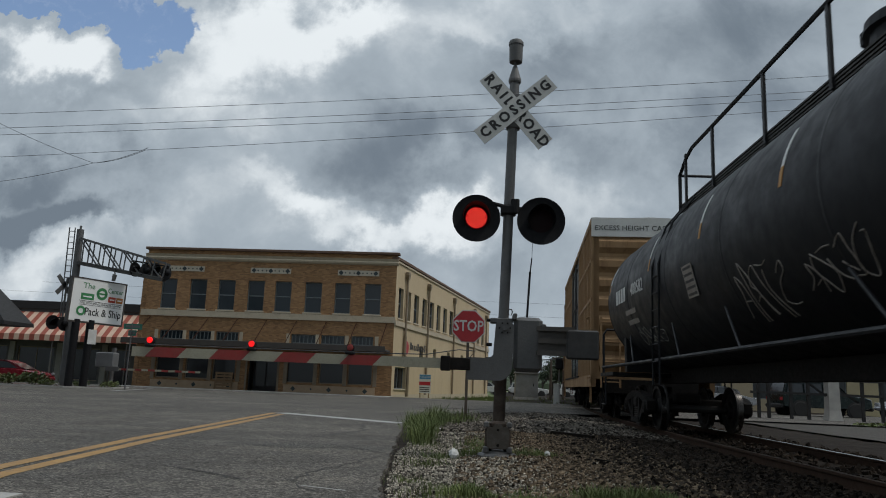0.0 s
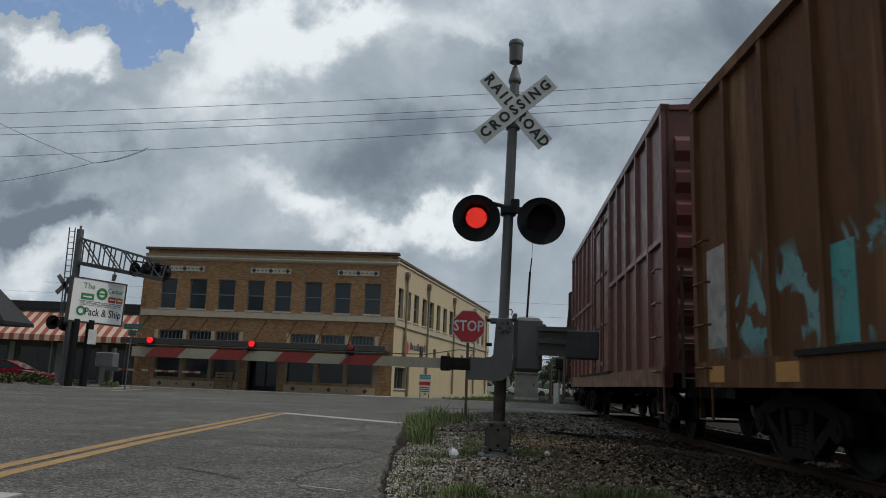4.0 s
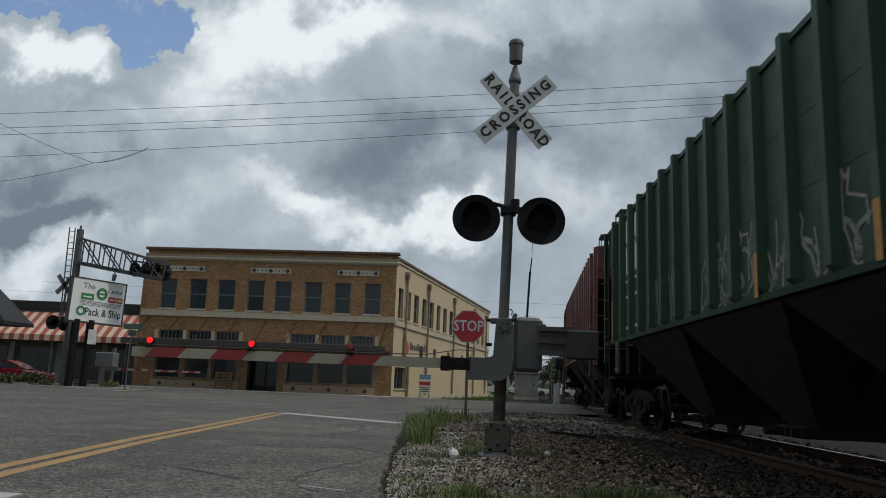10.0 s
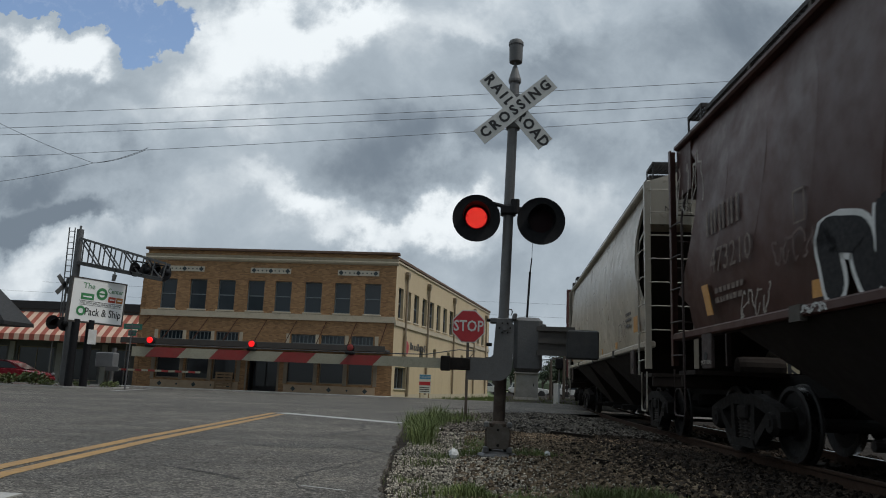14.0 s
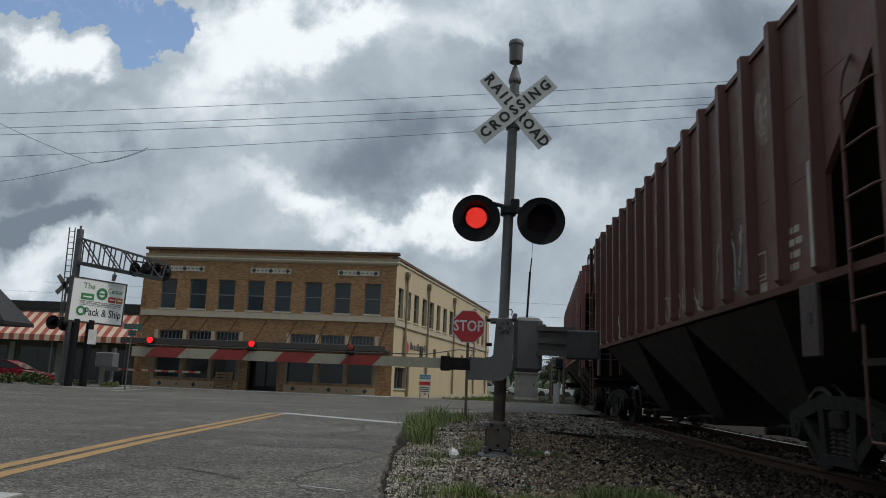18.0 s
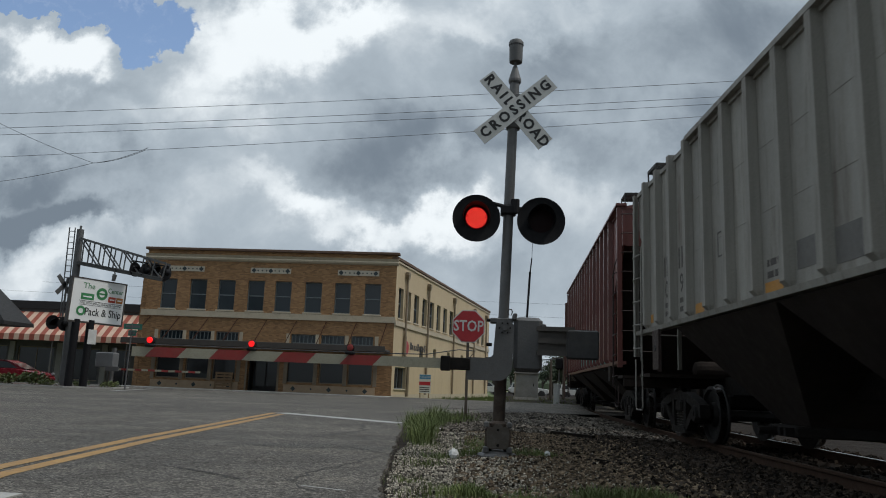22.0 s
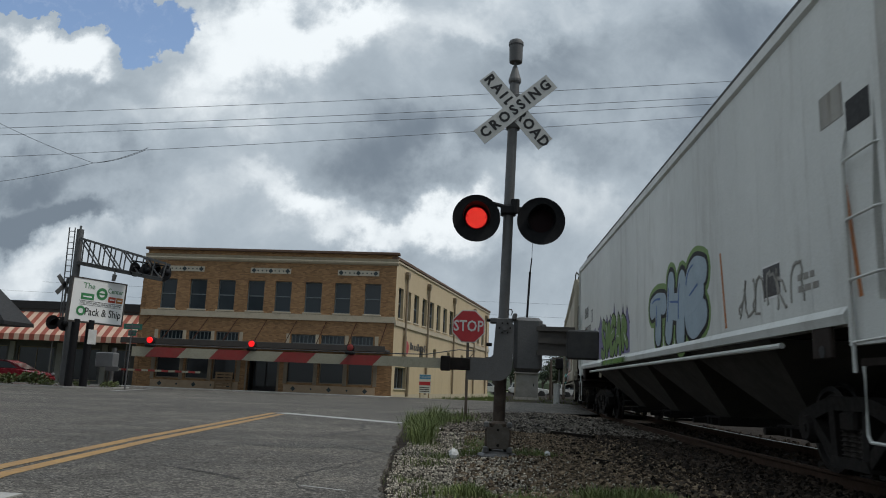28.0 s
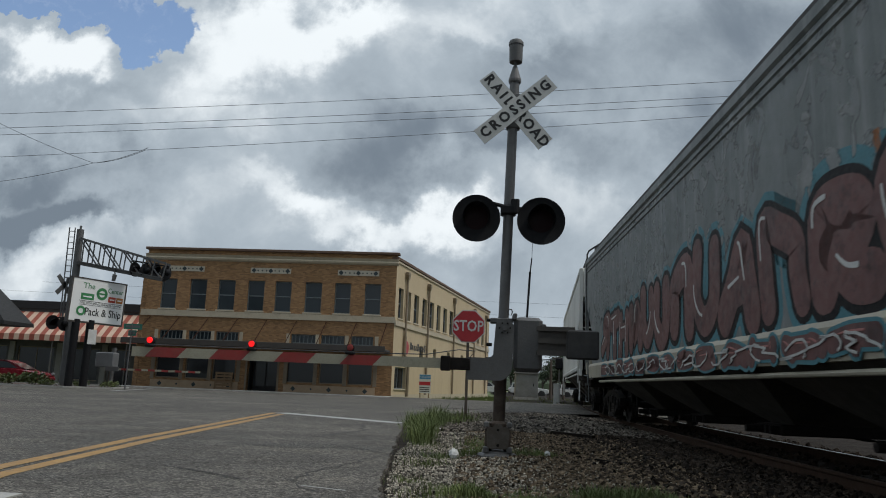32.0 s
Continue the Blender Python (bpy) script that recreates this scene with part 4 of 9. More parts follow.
    part("lamp_arm", Shape().path([(-0.30, -0.05, zl + 0.24), (-0.14, -0.05, zl + 0.215), (axis(zl), -0.03, zl + 0.17), (0.42, -0.05, zl + 0.13)], 0.027, 8).box(axis(zl) - 0.1, -0.1, zl + 0.07, axis(zl) + 0.1, 0.1, zl + 0.2, 0.02).tube((0.15, -0.06, zl + 0.09), (0.15, -0.06, zl + 0.27), 0.055, n=10), M["signal_black"], t, "black cross arm")
    flasher(t, (-0.343, -0.12, zl), 2, phase=0)
    flasher(t, (0.478, -0.12, zl - 0.015), 2, phase=1)
    # gate machine
    mach = part("gate_machine", Shape().box(0.17, -0.14, 1.03, 0.52, 0.16, 1.70, 0.045).box(0.15, -0.17, 1.66, 0.2, 0.17, 1.74, 0.01).box(0.50, -0.15, 1.56, 0.56, 0.17, 1.62, 0.01), M["signal_grey"], t, "grey steel gate machine")
    part("lifting_eye", Shape().path([(0.10, -0.12, 1.72), (0.085, -0.12, 1.76), (0.10, -0.12, 1.79), (0.13, -0.12, 1.79), (0.145, -0.12, 1.76), (0.13, -0.12, 1.72)], 0.009), M["signal_grey"], mach)
    part("mast_clamp", Shape().box(-0.13, -0.1, 1.62, 0.16, 0.1, 1.68, 0.01), M["signal_grey"], mach)
    part("mast_clamp", Shape().box(-0.13, -0.1, 1.14, 0.16, 0.1, 1.2, 0.01), M["signal_grey"], mach)
    for z in (1.65, 1.35, 1.17):
        part("clamp_bolt", Shape().tube((-0.17, -0.07, z), (-0.10, -0.07, z), 0.024, n=6), M["iron"], mach)
    # bent arm that carries the gate
    n = 10
    outer, inner = [], []
    for i in range(n + 1):
        a = math.radians(-90 + 90 * i / n)
        outer.append((-0.02 + 0.17 * math.cos(a), 1.10 + 0.19 * math.sin(a)))
    prof = [(-0.40, 1.18), (-0.40, 0.91)] + outer + [(0.165, 1.58), (0.10, 1.66), (-0.02, 1.66), (-0.06, 1.60), (-0.085, 1.22), (-0.12, 1.18)]
    part("gate_bracket", Shape().prism(prof, -0.215, -0.17, "y"), M["signal_grey"], mach, "bent steel arm of the gate")
    for i in range(6):
        a = 2 * math.pi * i / 6
        part("hub_bolt", Shape().tube((0.05 + 0.065 * math.cos(a), -0.235, 1.55 + 0.065 * math.sin(a)), (0.05 + 0.065 * math.cos(a), -0.2, 1.55 + 0.065 * math.sin(a)), 0.011, n=6), M["iron"], mach)
    part("hub", Shape().tube((0.05, -0.24, 1.55), (0.05, 0.2, 1.55), 0.03, n=12), M["galvanised"], mach)
    cw = part("counterweight_arm", Shape().box(0.46, -0.20, 1.27, 0.86, -0.185, 1.56).box(0.44, -0.235, 1.53, 0.90, -0.16, 1.585).box(0.44, -0.235, 1.235, 0.90, -0.16, 1.29).box(0.46, -0.225, 1.38, 0.86, -0.19, 1.44), M["arm_iron"], mach)
    part("counterweight", Shape().box(0.80, -0.25, 1.20, 1.19, -0.14, 1.555, 0.02), M["weight_iron"], cw, "dark iron counterweight")
    # barrier with slanting stripes
    arm_y, zb, ht = -0.205, 1.095, 0.122
    part("arm_holder", Shape().box(-0.62, arm_y - 0.035, zb - 0.075, -0.36, arm_y + 0.035, zb + 0.075, 0.01).box(-0.72, arm_y - 0.045, zb - 0.09, -0.60, arm_y + 0.045, zb + 0.09, 0.01), M["iron"], mach)
    x_in, x_tip = -0.68, -4.58
    edges = [x_in, -1.50] + [-1.50 - 0.408 * k for k in range(1, 8)] + [x_tip]
    gate = part("gate_arm", Shape().box(x_tip + 0.02, arm_y + 0.008, zb - ht / 2 + 0.012, x_in, arm_y + 0.03, zb + ht / 2 - 0.012), M["arm_white"], t, "long gate arm with slanting red and white stripes")
    for i in range(len(edges) - 1):
        a, b = edges[i], edges[i + 1]
        s0 = 0.0 if i == 0 else 0.055
        s1 = 0.0 if i == len(edges) - 2 else 0.055
        m_ = M["arm_white"] if i % 2 == 0 else M["arm_red"]
        part("stripe", Shape().prism([(a + s0, zb + ht / 2), (a - s0, zb - ht / 2), (b - s1, zb - ht / 2), (b + s1, zb + ht / 2)], arm_y - 0.012, arm_y + 0.012, "y"), m_, gate)
    part("arm_wire", Shape().path([(-0.36, arm_y - 0.02, zb + 0.09), (-0.30, arm_y - 0.02, zb + 0.16), (-0.50, arm_y, zb + 0.17), (-0.9, arm_y, zb + 0.10), (-1.6, arm_y, zb + 0.09), (-4.4, arm_y, zb + 0.09)], 0.006, 5), M["wire"], gate)
    for k, (x, ph) in enumerate(((-4.36, None), (-3.07, 0), (-1.84, 1))):
        lm = part("arm_lamp", Shape().box(x - 0.055, arm_y - 0.05, zb + 0.06, x + 0.055, arm_y + 0.05, zb + 0.10, 0.012).lathe([(0.03, arm_y - 0.01), (0.047, arm_y - 0.015), (0.047, arm_y + 0.05), (0.03, arm_y + 0.06)], (x, 0, zb + 0.145), "y", 16), M["signal_black"], gate)
        part("arm_lens", Shape().lathe([(0.004, arm_y - 0.028), (0.036, arm_y - 0.022), (0.042, arm_y - 0.012), (0.004, arm_y - 0.012)], (x, 0, zb + 0.145), "y", 16), M["arm_red"], lm)
        d = part("light_disc", Shape().lathe([(0.003, -0.004), (0.035, -0.004), (0.038, 0.003), (0.003, 0.003)], (0, 0, 0), "y", 16), M["lamp_on"], lm, "glowing red light disc", (x, arm_y - 0.031, zb + 0.145))
        if ph is not None:
            LEDS.append((d, arm_y - 0.031, ph + 10))
    return t


crossing_signal()


def antenna():
    t = thing("whip_antenna", "thin black whip antenna on the signal box", "antenna", (0.585, 9.36, 1.66))
    part("base_rod", Shape().tube((0, 0, 0), (0.03, 0, 0.62), 0.014, n=8), M["signal_black"], t)
    part("whip", Shape().tube((0.032, 0, 0.62), (0.05, 0, 0.80), 0.009, n=6).tube((0.05, 0, 0.80), (0.065, 0, 1.35), 0.003, n=5), M["signal_black"], t)


antenna()


def stop_sign():
    t = thing("stop_sign", "red octagonal stop sign on a thin steel post", "traffic sign", (-0.28, 17.5, -0.02))
    oc = [(0.415 * math.cos(math.radians(22.5 + 45 * i)), 0.415 * math.sin(math.radians(22.5 + 45 * i))) for i in range(8)]
    b = part("sign_plate", Shape().prism([(a, c + 2.22) for a, c in oc], 0.0, 0.006, "y"), M["sign_white"], t)
    part("red_field", Shape().prism([(a * 0.94, c * 0.94 + 2.22) for a, c in oc], -0.004, -0.0005, "y"), M["sign_red"], b)
    lettering("STOP", 0.36, M["sign_white"], b, Matrix.Translation((0, -0.007, 2.22)), "lettering", 1.0, 0.82, "", 0.006)
    part("post", Shape().box(-0.03, 0.01, -0.2, 0.03, 0.045, 2.6).box(-0.035, 0.012, -0.2, -0.03, 0.03, 2.6), M["pole_wood"], t)


stop_sign()


# ---- far side of the crossing: cantilever, shop sign, street sign ----
def cantilever():
    B = Vector((-20.5, 36.0, -0.2))
    t = thing("signal_cantilever", "grey steel cantilever with flashing lamps over the road", "signal gantry", B)
    part("mast", Shape().tube((0, 0, 0), (-0.15, 0, 8.1), 0.21, 0.17, 16), M["galvanised"], t, smooth=True)
    part("mast_cap", Shape().tube((-0.15, 0, 8.1), (-0.15, 0, 8.3), 0.06, n=8), M["galvanised"], t)
    ch0, ch1 = Vector((0, 0, 7.62)), Vector((4.9, -0.6, 6.35))
    lo0, lo1 = Vector((0, 0, 6.35)), Vector((4.75, -0.6, 5.55))
    for dy in (-0.22, 0.22):
        o = Vector((0, dy, 0))
        part("top_chord", Shape().beam(ch0 + o, ch1 + o, 0.08, 0.1), M["galvanised"], t)
        part("bottom_chord", Shape().beam(lo0 + o, lo1 + o, 0.1, 0.14), M["galvanised"], t)
        for k in range(9):
            a = k / 8
            p, q = ch0.lerp(ch1, a) + o, lo0.lerp(lo1, a) + o
            part("truss_post", Shape().beam(q, p, 0.05, 0.05), M["galvanised"], t)
            if k < 8 and k % 2 == 0:
                part("truss_brace", Shape().beam(ch0.lerp(ch1, a) + o, lo0.lerp(lo1, (k + 2) / 8) + o, 0.05, 0.06), M["galvanised"], t)
    part("catwalk", Shape().add([tuple(lo0 + Vector((0, -0.35, 0.06))), tuple(lo1 + Vector((0, -0.35, 0.06))), tuple(lo1 + Vector((0, 0.35, 0.06))), tuple(lo0 + Vector((0, 0.35, 0.06))), tuple(lo0 + Vector((0, -0.35, 0.1))), tuple(lo1 + Vector((0, -0.35, 0.1))), tuple(lo1 + Vector((0, 0.35, 0.1))), tuple(lo0 + Vector((0, 0.35, 0.1)))], [(0, 1, 2, 3), (4, 7, 6, 5), (0, 4, 5, 1), (1, 5, 6, 2), (2, 6, 7, 3), (3, 7, 4, 0)]), M["galvanised"], t)
    # ladder on the mast
    s = Shape()
    for x in (-0.62, -0.32):
        s.tube((x, 0.0, 3.6), (x - 0.12, 0.0, 8.2), 0.03, n=6)
    for k in range(15):
        z = 3.8 + 0.3 * k
        s.tube((-0.62 - 0.12 * (z - 3.6) / 4.6, 0, z), (-0.32 - 0.12 * (z - 3.6) / 4.6, 0, z), 0.02, n=5)
    part("ladder", s, M["galvanised"], t)
    # lamps of the gantry, turned along the crossing road
    for x, z, tn in ((3.2, 6.05, 70), (3.75, 6.0, 250), (4.25, 6.05, 70), (4.8, 5.95, 250)):
        flasher(t, (x, -0.5, z), tn, 0.36, False)
    flasher(t, (-0.85, -0.2, 3.3), 65, 0.36, False)
    flasher(t, (-0.25, -0.2, 3.25), 250, 0.36, False)
    part("lamp_bracket", Shape().tube((-0.9, 0, 3.55), (0.1, 0, 3.55), 0.04, n=8).tube((3.0, -0.4, 6.5), (4.9, -0.5, 6.25), 0.04, n=8), M["signal_black"], t)
    # crossed boards seen nearly edge on
    board = Shape().box(-0.61, -0.01, -0.115, 0.61, 0.01, 0.115).mesh("blade", M["galvanised"])
    for ang in (-48, 48):
        part("crossed_board", board, None, t, "", Matrix.Translation((-0.55, -0.1, 5.2)) @ Matrix.Rotation(radians(68), 4, "Z") @ Matrix.Rotation(radians(ang), 4, "Y"))
    part("board_post", Shape().tube((-0.5, 0, 3.6), (-0.5, 0, 5.6), 0.05, n=8), M["galvanised"], t)
    part("lamp_chain", Shape().tube((2.2, -0.6, 6.0), (2.25, -0.6, 5.75), 0.03, n=6).tube((2.25, -0.6, 5.75), (2.2, -0.6, 5.42), 0.11, 0.09, 10), M["galvanised"], t)


cantilever()


def shop_sign():
    t = thing("shop_sign", "white board with coloured shapes on two black posts", "sign", Matrix.Translation((-18.72, 35.0, -0.2)) @ Matrix.Rotation(radians(58), 4, "Z"))
    m = Matrix.Translation((0, 0, 4.30)) @ Matrix.Rotation(radians(1.0), 4, "Y") @ Matrix.Diagonal((1.2, 1, 1, 1))
    b = part("board", Shape().box(-1.14, 0, -1.0, 1.14, 0.22, 1.06, 0.02), M["board_white"], t, "white sign board", m)
    part("board_rim", Shape().box(-1.18, -0.02, 1.04, 1.18, 0.24, 1.1).box(-1.18, -0.02, -1.06, 1.18, 0.24, -1.0).box(-1.18, -0.02, -1.0, -1.13, 0.24, 1.04).box(1.13, -0.02, -1.0, 1.18, 0.24, 1.04), M["canopy_metal"], b)
    gr, rd, og, bk = mat("sign_mid_green", (0.05, 0.25, 0.09)), mat("sign_tomato", (0.5, 0.06, 0.03)), mat("sign_orange", (0.55, 0.2, 0.04)), M["black_paint"]
    part("green_shape", Shape().box(-0.75, -0.012, 0.06, -0.2, 0, 0.36, 0.05), gr, b)
    part("green_ring", Shape().loft([[(0.12 + r * math.cos(6.2832 * i / 20), -0.012, 0.42 + r * 1.25 * math.sin(6.2832 * i / 20)) for i in range(20)] for r in (0.13, 0.24)], caps=False).box(-0.08, -0.012, 0.38, 0.34, -0.002, 0.46), gr, b)
    part("red_shape", Shape().box(0.42, -0.012, 0.06, 0.74, 0, 0.34, 0.005), rd, b)
    part("orange_shape", Shape().box(0.77, -0.012, 0.06, 1.06, 0, 0.34, 0.005), og, b)
    lettering("The", 0.40, gr, b, Matrix.Translation((-0.45, -0.008, 0.72)), "sign_lettering", 1.0, 0.8)
    lettering("Center", 0.36, gr, b, Matrix.Translation((0.70, -0.008, 0.62)), "sign_lettering", 1.0, 0.66)
    for x, w, z in ((-0.475, 0.36, 0.2), (0.58, 0.2, 0.2), (0.915, 0.18, 0.2)):
        part("pill_bar", Shape().box(x - w / 2, -0.016, z - 0.03, x + w / 2, -0.011, z + 0.03), M["board_white"], b)
    lettering("ONE STOP SMALL BUSINESS CENTER", 0.13, M["dark_steel"], b, Matrix.Translation((0.12, -0.006, -0.11)), "sign_lettering", 1.0, 0.84)
    lettering("Pack & Ship", 0.52, M["dark_steel"], b, Matrix.Translation((0.27, -0.008, -0.52)), "sign_lettering", 1.0, 0.65, "", 0.006)
    s = Shape().box(-0.8, -0.01, -0.2, 1.05, 0, -0.185).box(-0.8, -0.01, -0.02, 1.05, 0, 0.0)
    part("line_marks", s, M["canopy_metal"], b)
    part("lower_ring", Shape().loft([[(-0.68 + r * math.cos(6.2832 * i / 20), -0.012, -0.5 + r * 1.25 * math.sin(6.2832 * i / 20)) for i in range(20)] for r in (0.1, 0.19)], caps=False), gr, b)
    for x in (-0.92, -0.20):
        part("post", Shape().tube((x, 0.1, 0), (x, 0.1, 3.4), 0.18, n=16), M["signal_black"], t, "thick black post")
    part("small_notice", Shape().box(-0.36, -0.12, 2.25, 0.06, -0.10, 2.95), M["sign_white"], t)


shop_sign()


def street_sign():
    t = thing("street_name_sign", "green street name plates on a thin post", "street sign", (-16.4, 34.0, -0.2))
    part("post", Shape().tube((0, 0, 0), (0, 0, 3.3), 0.035, n=8), M["galvanised"], t)
    for z, w, a in ((3.12, 0.42, 8), (2.82, 0.30, -30)):
        p = part("name_plate", Shape().box(-w, -0.01, -0.13, w, 0.01, 0.13), M["sign_green"], t, "green plate", Matrix.Translation((0.05, 0, z)) @ Matrix.Rotation(radians(a), 4, "Z"))
        part("name_bar", Shape().box(-w * 0.75, -0.014, -0.05, w * 0.75, -0.01, 0.06), M["galvanised"], p)


street_sign()


M["case_mid"] = mat("case_mid", (0.20, 0.205, 0.21), (0.15, 0.155, 0.16), 2, 0.6, 0.6, 0.2)


def far_gate():
    t = thing("far_gate", "second grey gate with a lowered striped arm across the road", "crossing gate", (-18.72, 37.2, -0.2))
    part("mast", Shape().tube((0, 0, 0), (0, 0, 2.2), 0.1, n=12), M["galvanised"], t)
    part("gate_machine", Shape().box(-0.80, -0.3, 1.20, 0.15, 0.3, 1.95, 0.04), M["case_mid"], t)
    part("foot_box", Shape().box(-0.3, -0.3, 0, 0.35, 0.3, 0.4, 0.04), M["signal_grey"], t)
    arm = part("gate_arm", Shape().box(0.1, -0.06, 1.08, 4.6, -0.03, 1.18), M["arm_white"], t)
    for k in range(6):
        part("stripe", Shape().box(0.5 + 0.7 * k, -0.07, 1.08, 0.85 + 0.7 * k, -0.06, 1.18), M["arm_red"], arm)
    part("arm_bracket", Shape().box(-0.2, -0.34, 1.02, 0.5, -0.3, 1.25, 0.01), M["signal_grey"], t)


far_gate()
# ---- left side: shop with striped awning, dark roof, car, shrubs ----
def awning_shop():
    t = thing("awning_shop", "low dark shop with a red and cream striped awning", "building", (-38.0, 50.0, -0.3))
    W_ = 15.3
    holes = [(1.2, 0.4, 3.4, 2.6), (4.0, 0.0, 5.2, 2.6), (6.0, 0.4, 8.6, 2.6), (9.4, 0.4, 11.8, 2.6), (12.6, 0.0, 14.0, 2.6)]
    w = part("front_wall", wall_with_holes(W_, 5.6, holes, 0.3), mat("shop_grey", (0.10, 0.10, 0.10), (0.07, 0.07, 0.07)), t)
    for h in holes:
        sash_window(w, *h, M["shop_glass"], M["shop_frame"], 0.1, 0, 1 if h[2] - h[0] > 1.5 else 0, False)
    for x in (0.6, 3.7, 5.6, 9.0, 12.2):
        part("pilaster", Shape().box(x - 0.2, -0.1, 0, x + 0.2, 0.0, 2.9), M["concrete"], w)
    part("parapet", Shape().box(-0.1, -0.15, 5.2, W_ + 0.1, 0.35, 5.75), M["dark_steel"], w)
    part("roof_deck", Shape().box(0.0, 0.3, 4.9, W_, 14, 5.1), M["roofing"], t)
    part("back_wall", Shape().box(0.0, 14, 0, W_, 14.3, 5.6).box(-0.3, 0.3, 0, 0.0, 14.3, 5.6).box(W_, 0.3, 0, W_ + 0.1, 14.3, 5.6), M["roofing"], t)
    aw = new("awning")
    aw.parent = t
    tagged(aw, "striped canvas awning")
    n = 44
    a0 = Shape()
    for k in range(n):
        x0, x1 = -0.2 + (W_ + 0.2) * k / n, -0.2 + (W_ + 0.2) * (k + 1) / n
        s = Shape().prism([(-0.05, 5.0), (-2.0, 3.35), (-2.02, 2.95), (-1.98, 2.95), (-1.96, 3.3), (-0.05, 4.93)], x0, x1)
        part("awning_stripe", s, M["awning_red"] if k % 2 else M["awning_cream"], aw)
    for x in (1.0, 9.5, 14.6):
        part("awning_post", Shape().tube((x, -1.9, 0), (x, -1.9, 3.0), 0.05, n=8), M["galvanised"], t)


awning_shop()


def roof_corner():
    """The near corner of a low roof that reaches in over the kerb side."""
    t = thing("low_roof", "dark shingled hip roof of a low building", "building", (-22.55, 30.0, -0.2))
    part("roof", Shape().loft([[(-9, -1.2, 2.85), (3.35, -1.2, 2.85), (3.35, 0.8, 2.85), (-9, 0.8, 2.85)], [(-9, -0.3, 5.6), (0.7, -0.3, 5.6), (0.7, -0.1, 5.6), (-9, -0.1, 5.6)]]), M["dark_steel"], t)
    part("fascia", Shape().box(-9, -1.22, 2.72, 3.37, 0.82, 2.86), M["dark_steel"], t)
    part("wall", Shape().box(-9, -0.9, 0.0, -2.6, 0.6, 2.72), mat("shed_wall", (0.2, 0.19, 0.17)), t)


roof_corner()


def wheel_part(parent, x, y, r, w, face):
    tyre = part("wheel", Shape().lathe([(r * 0.6, -w / 2), (r * 0.93, -w / 2), (r, -w * 0.35), (r, w * 0.35), (r * 0.93, w / 2), (r * 0.6, w / 2)], (0, 0, 0), "y", 24), M["rubber"], parent, "", (x, y, r))
    part("rim", Shape().lathe([(0.01, face * w * 0.42), (r * 0.16, face * w * 0.48), (r * 0.2, face * w * 0.3), (r * 0.5, face * w * 0.3), (r * 0.62, face * w * 0.48), (r * 0.62, 0), (0.01, 0)], (0, 0, 0), "y", 20), M["chrome"], tyre)


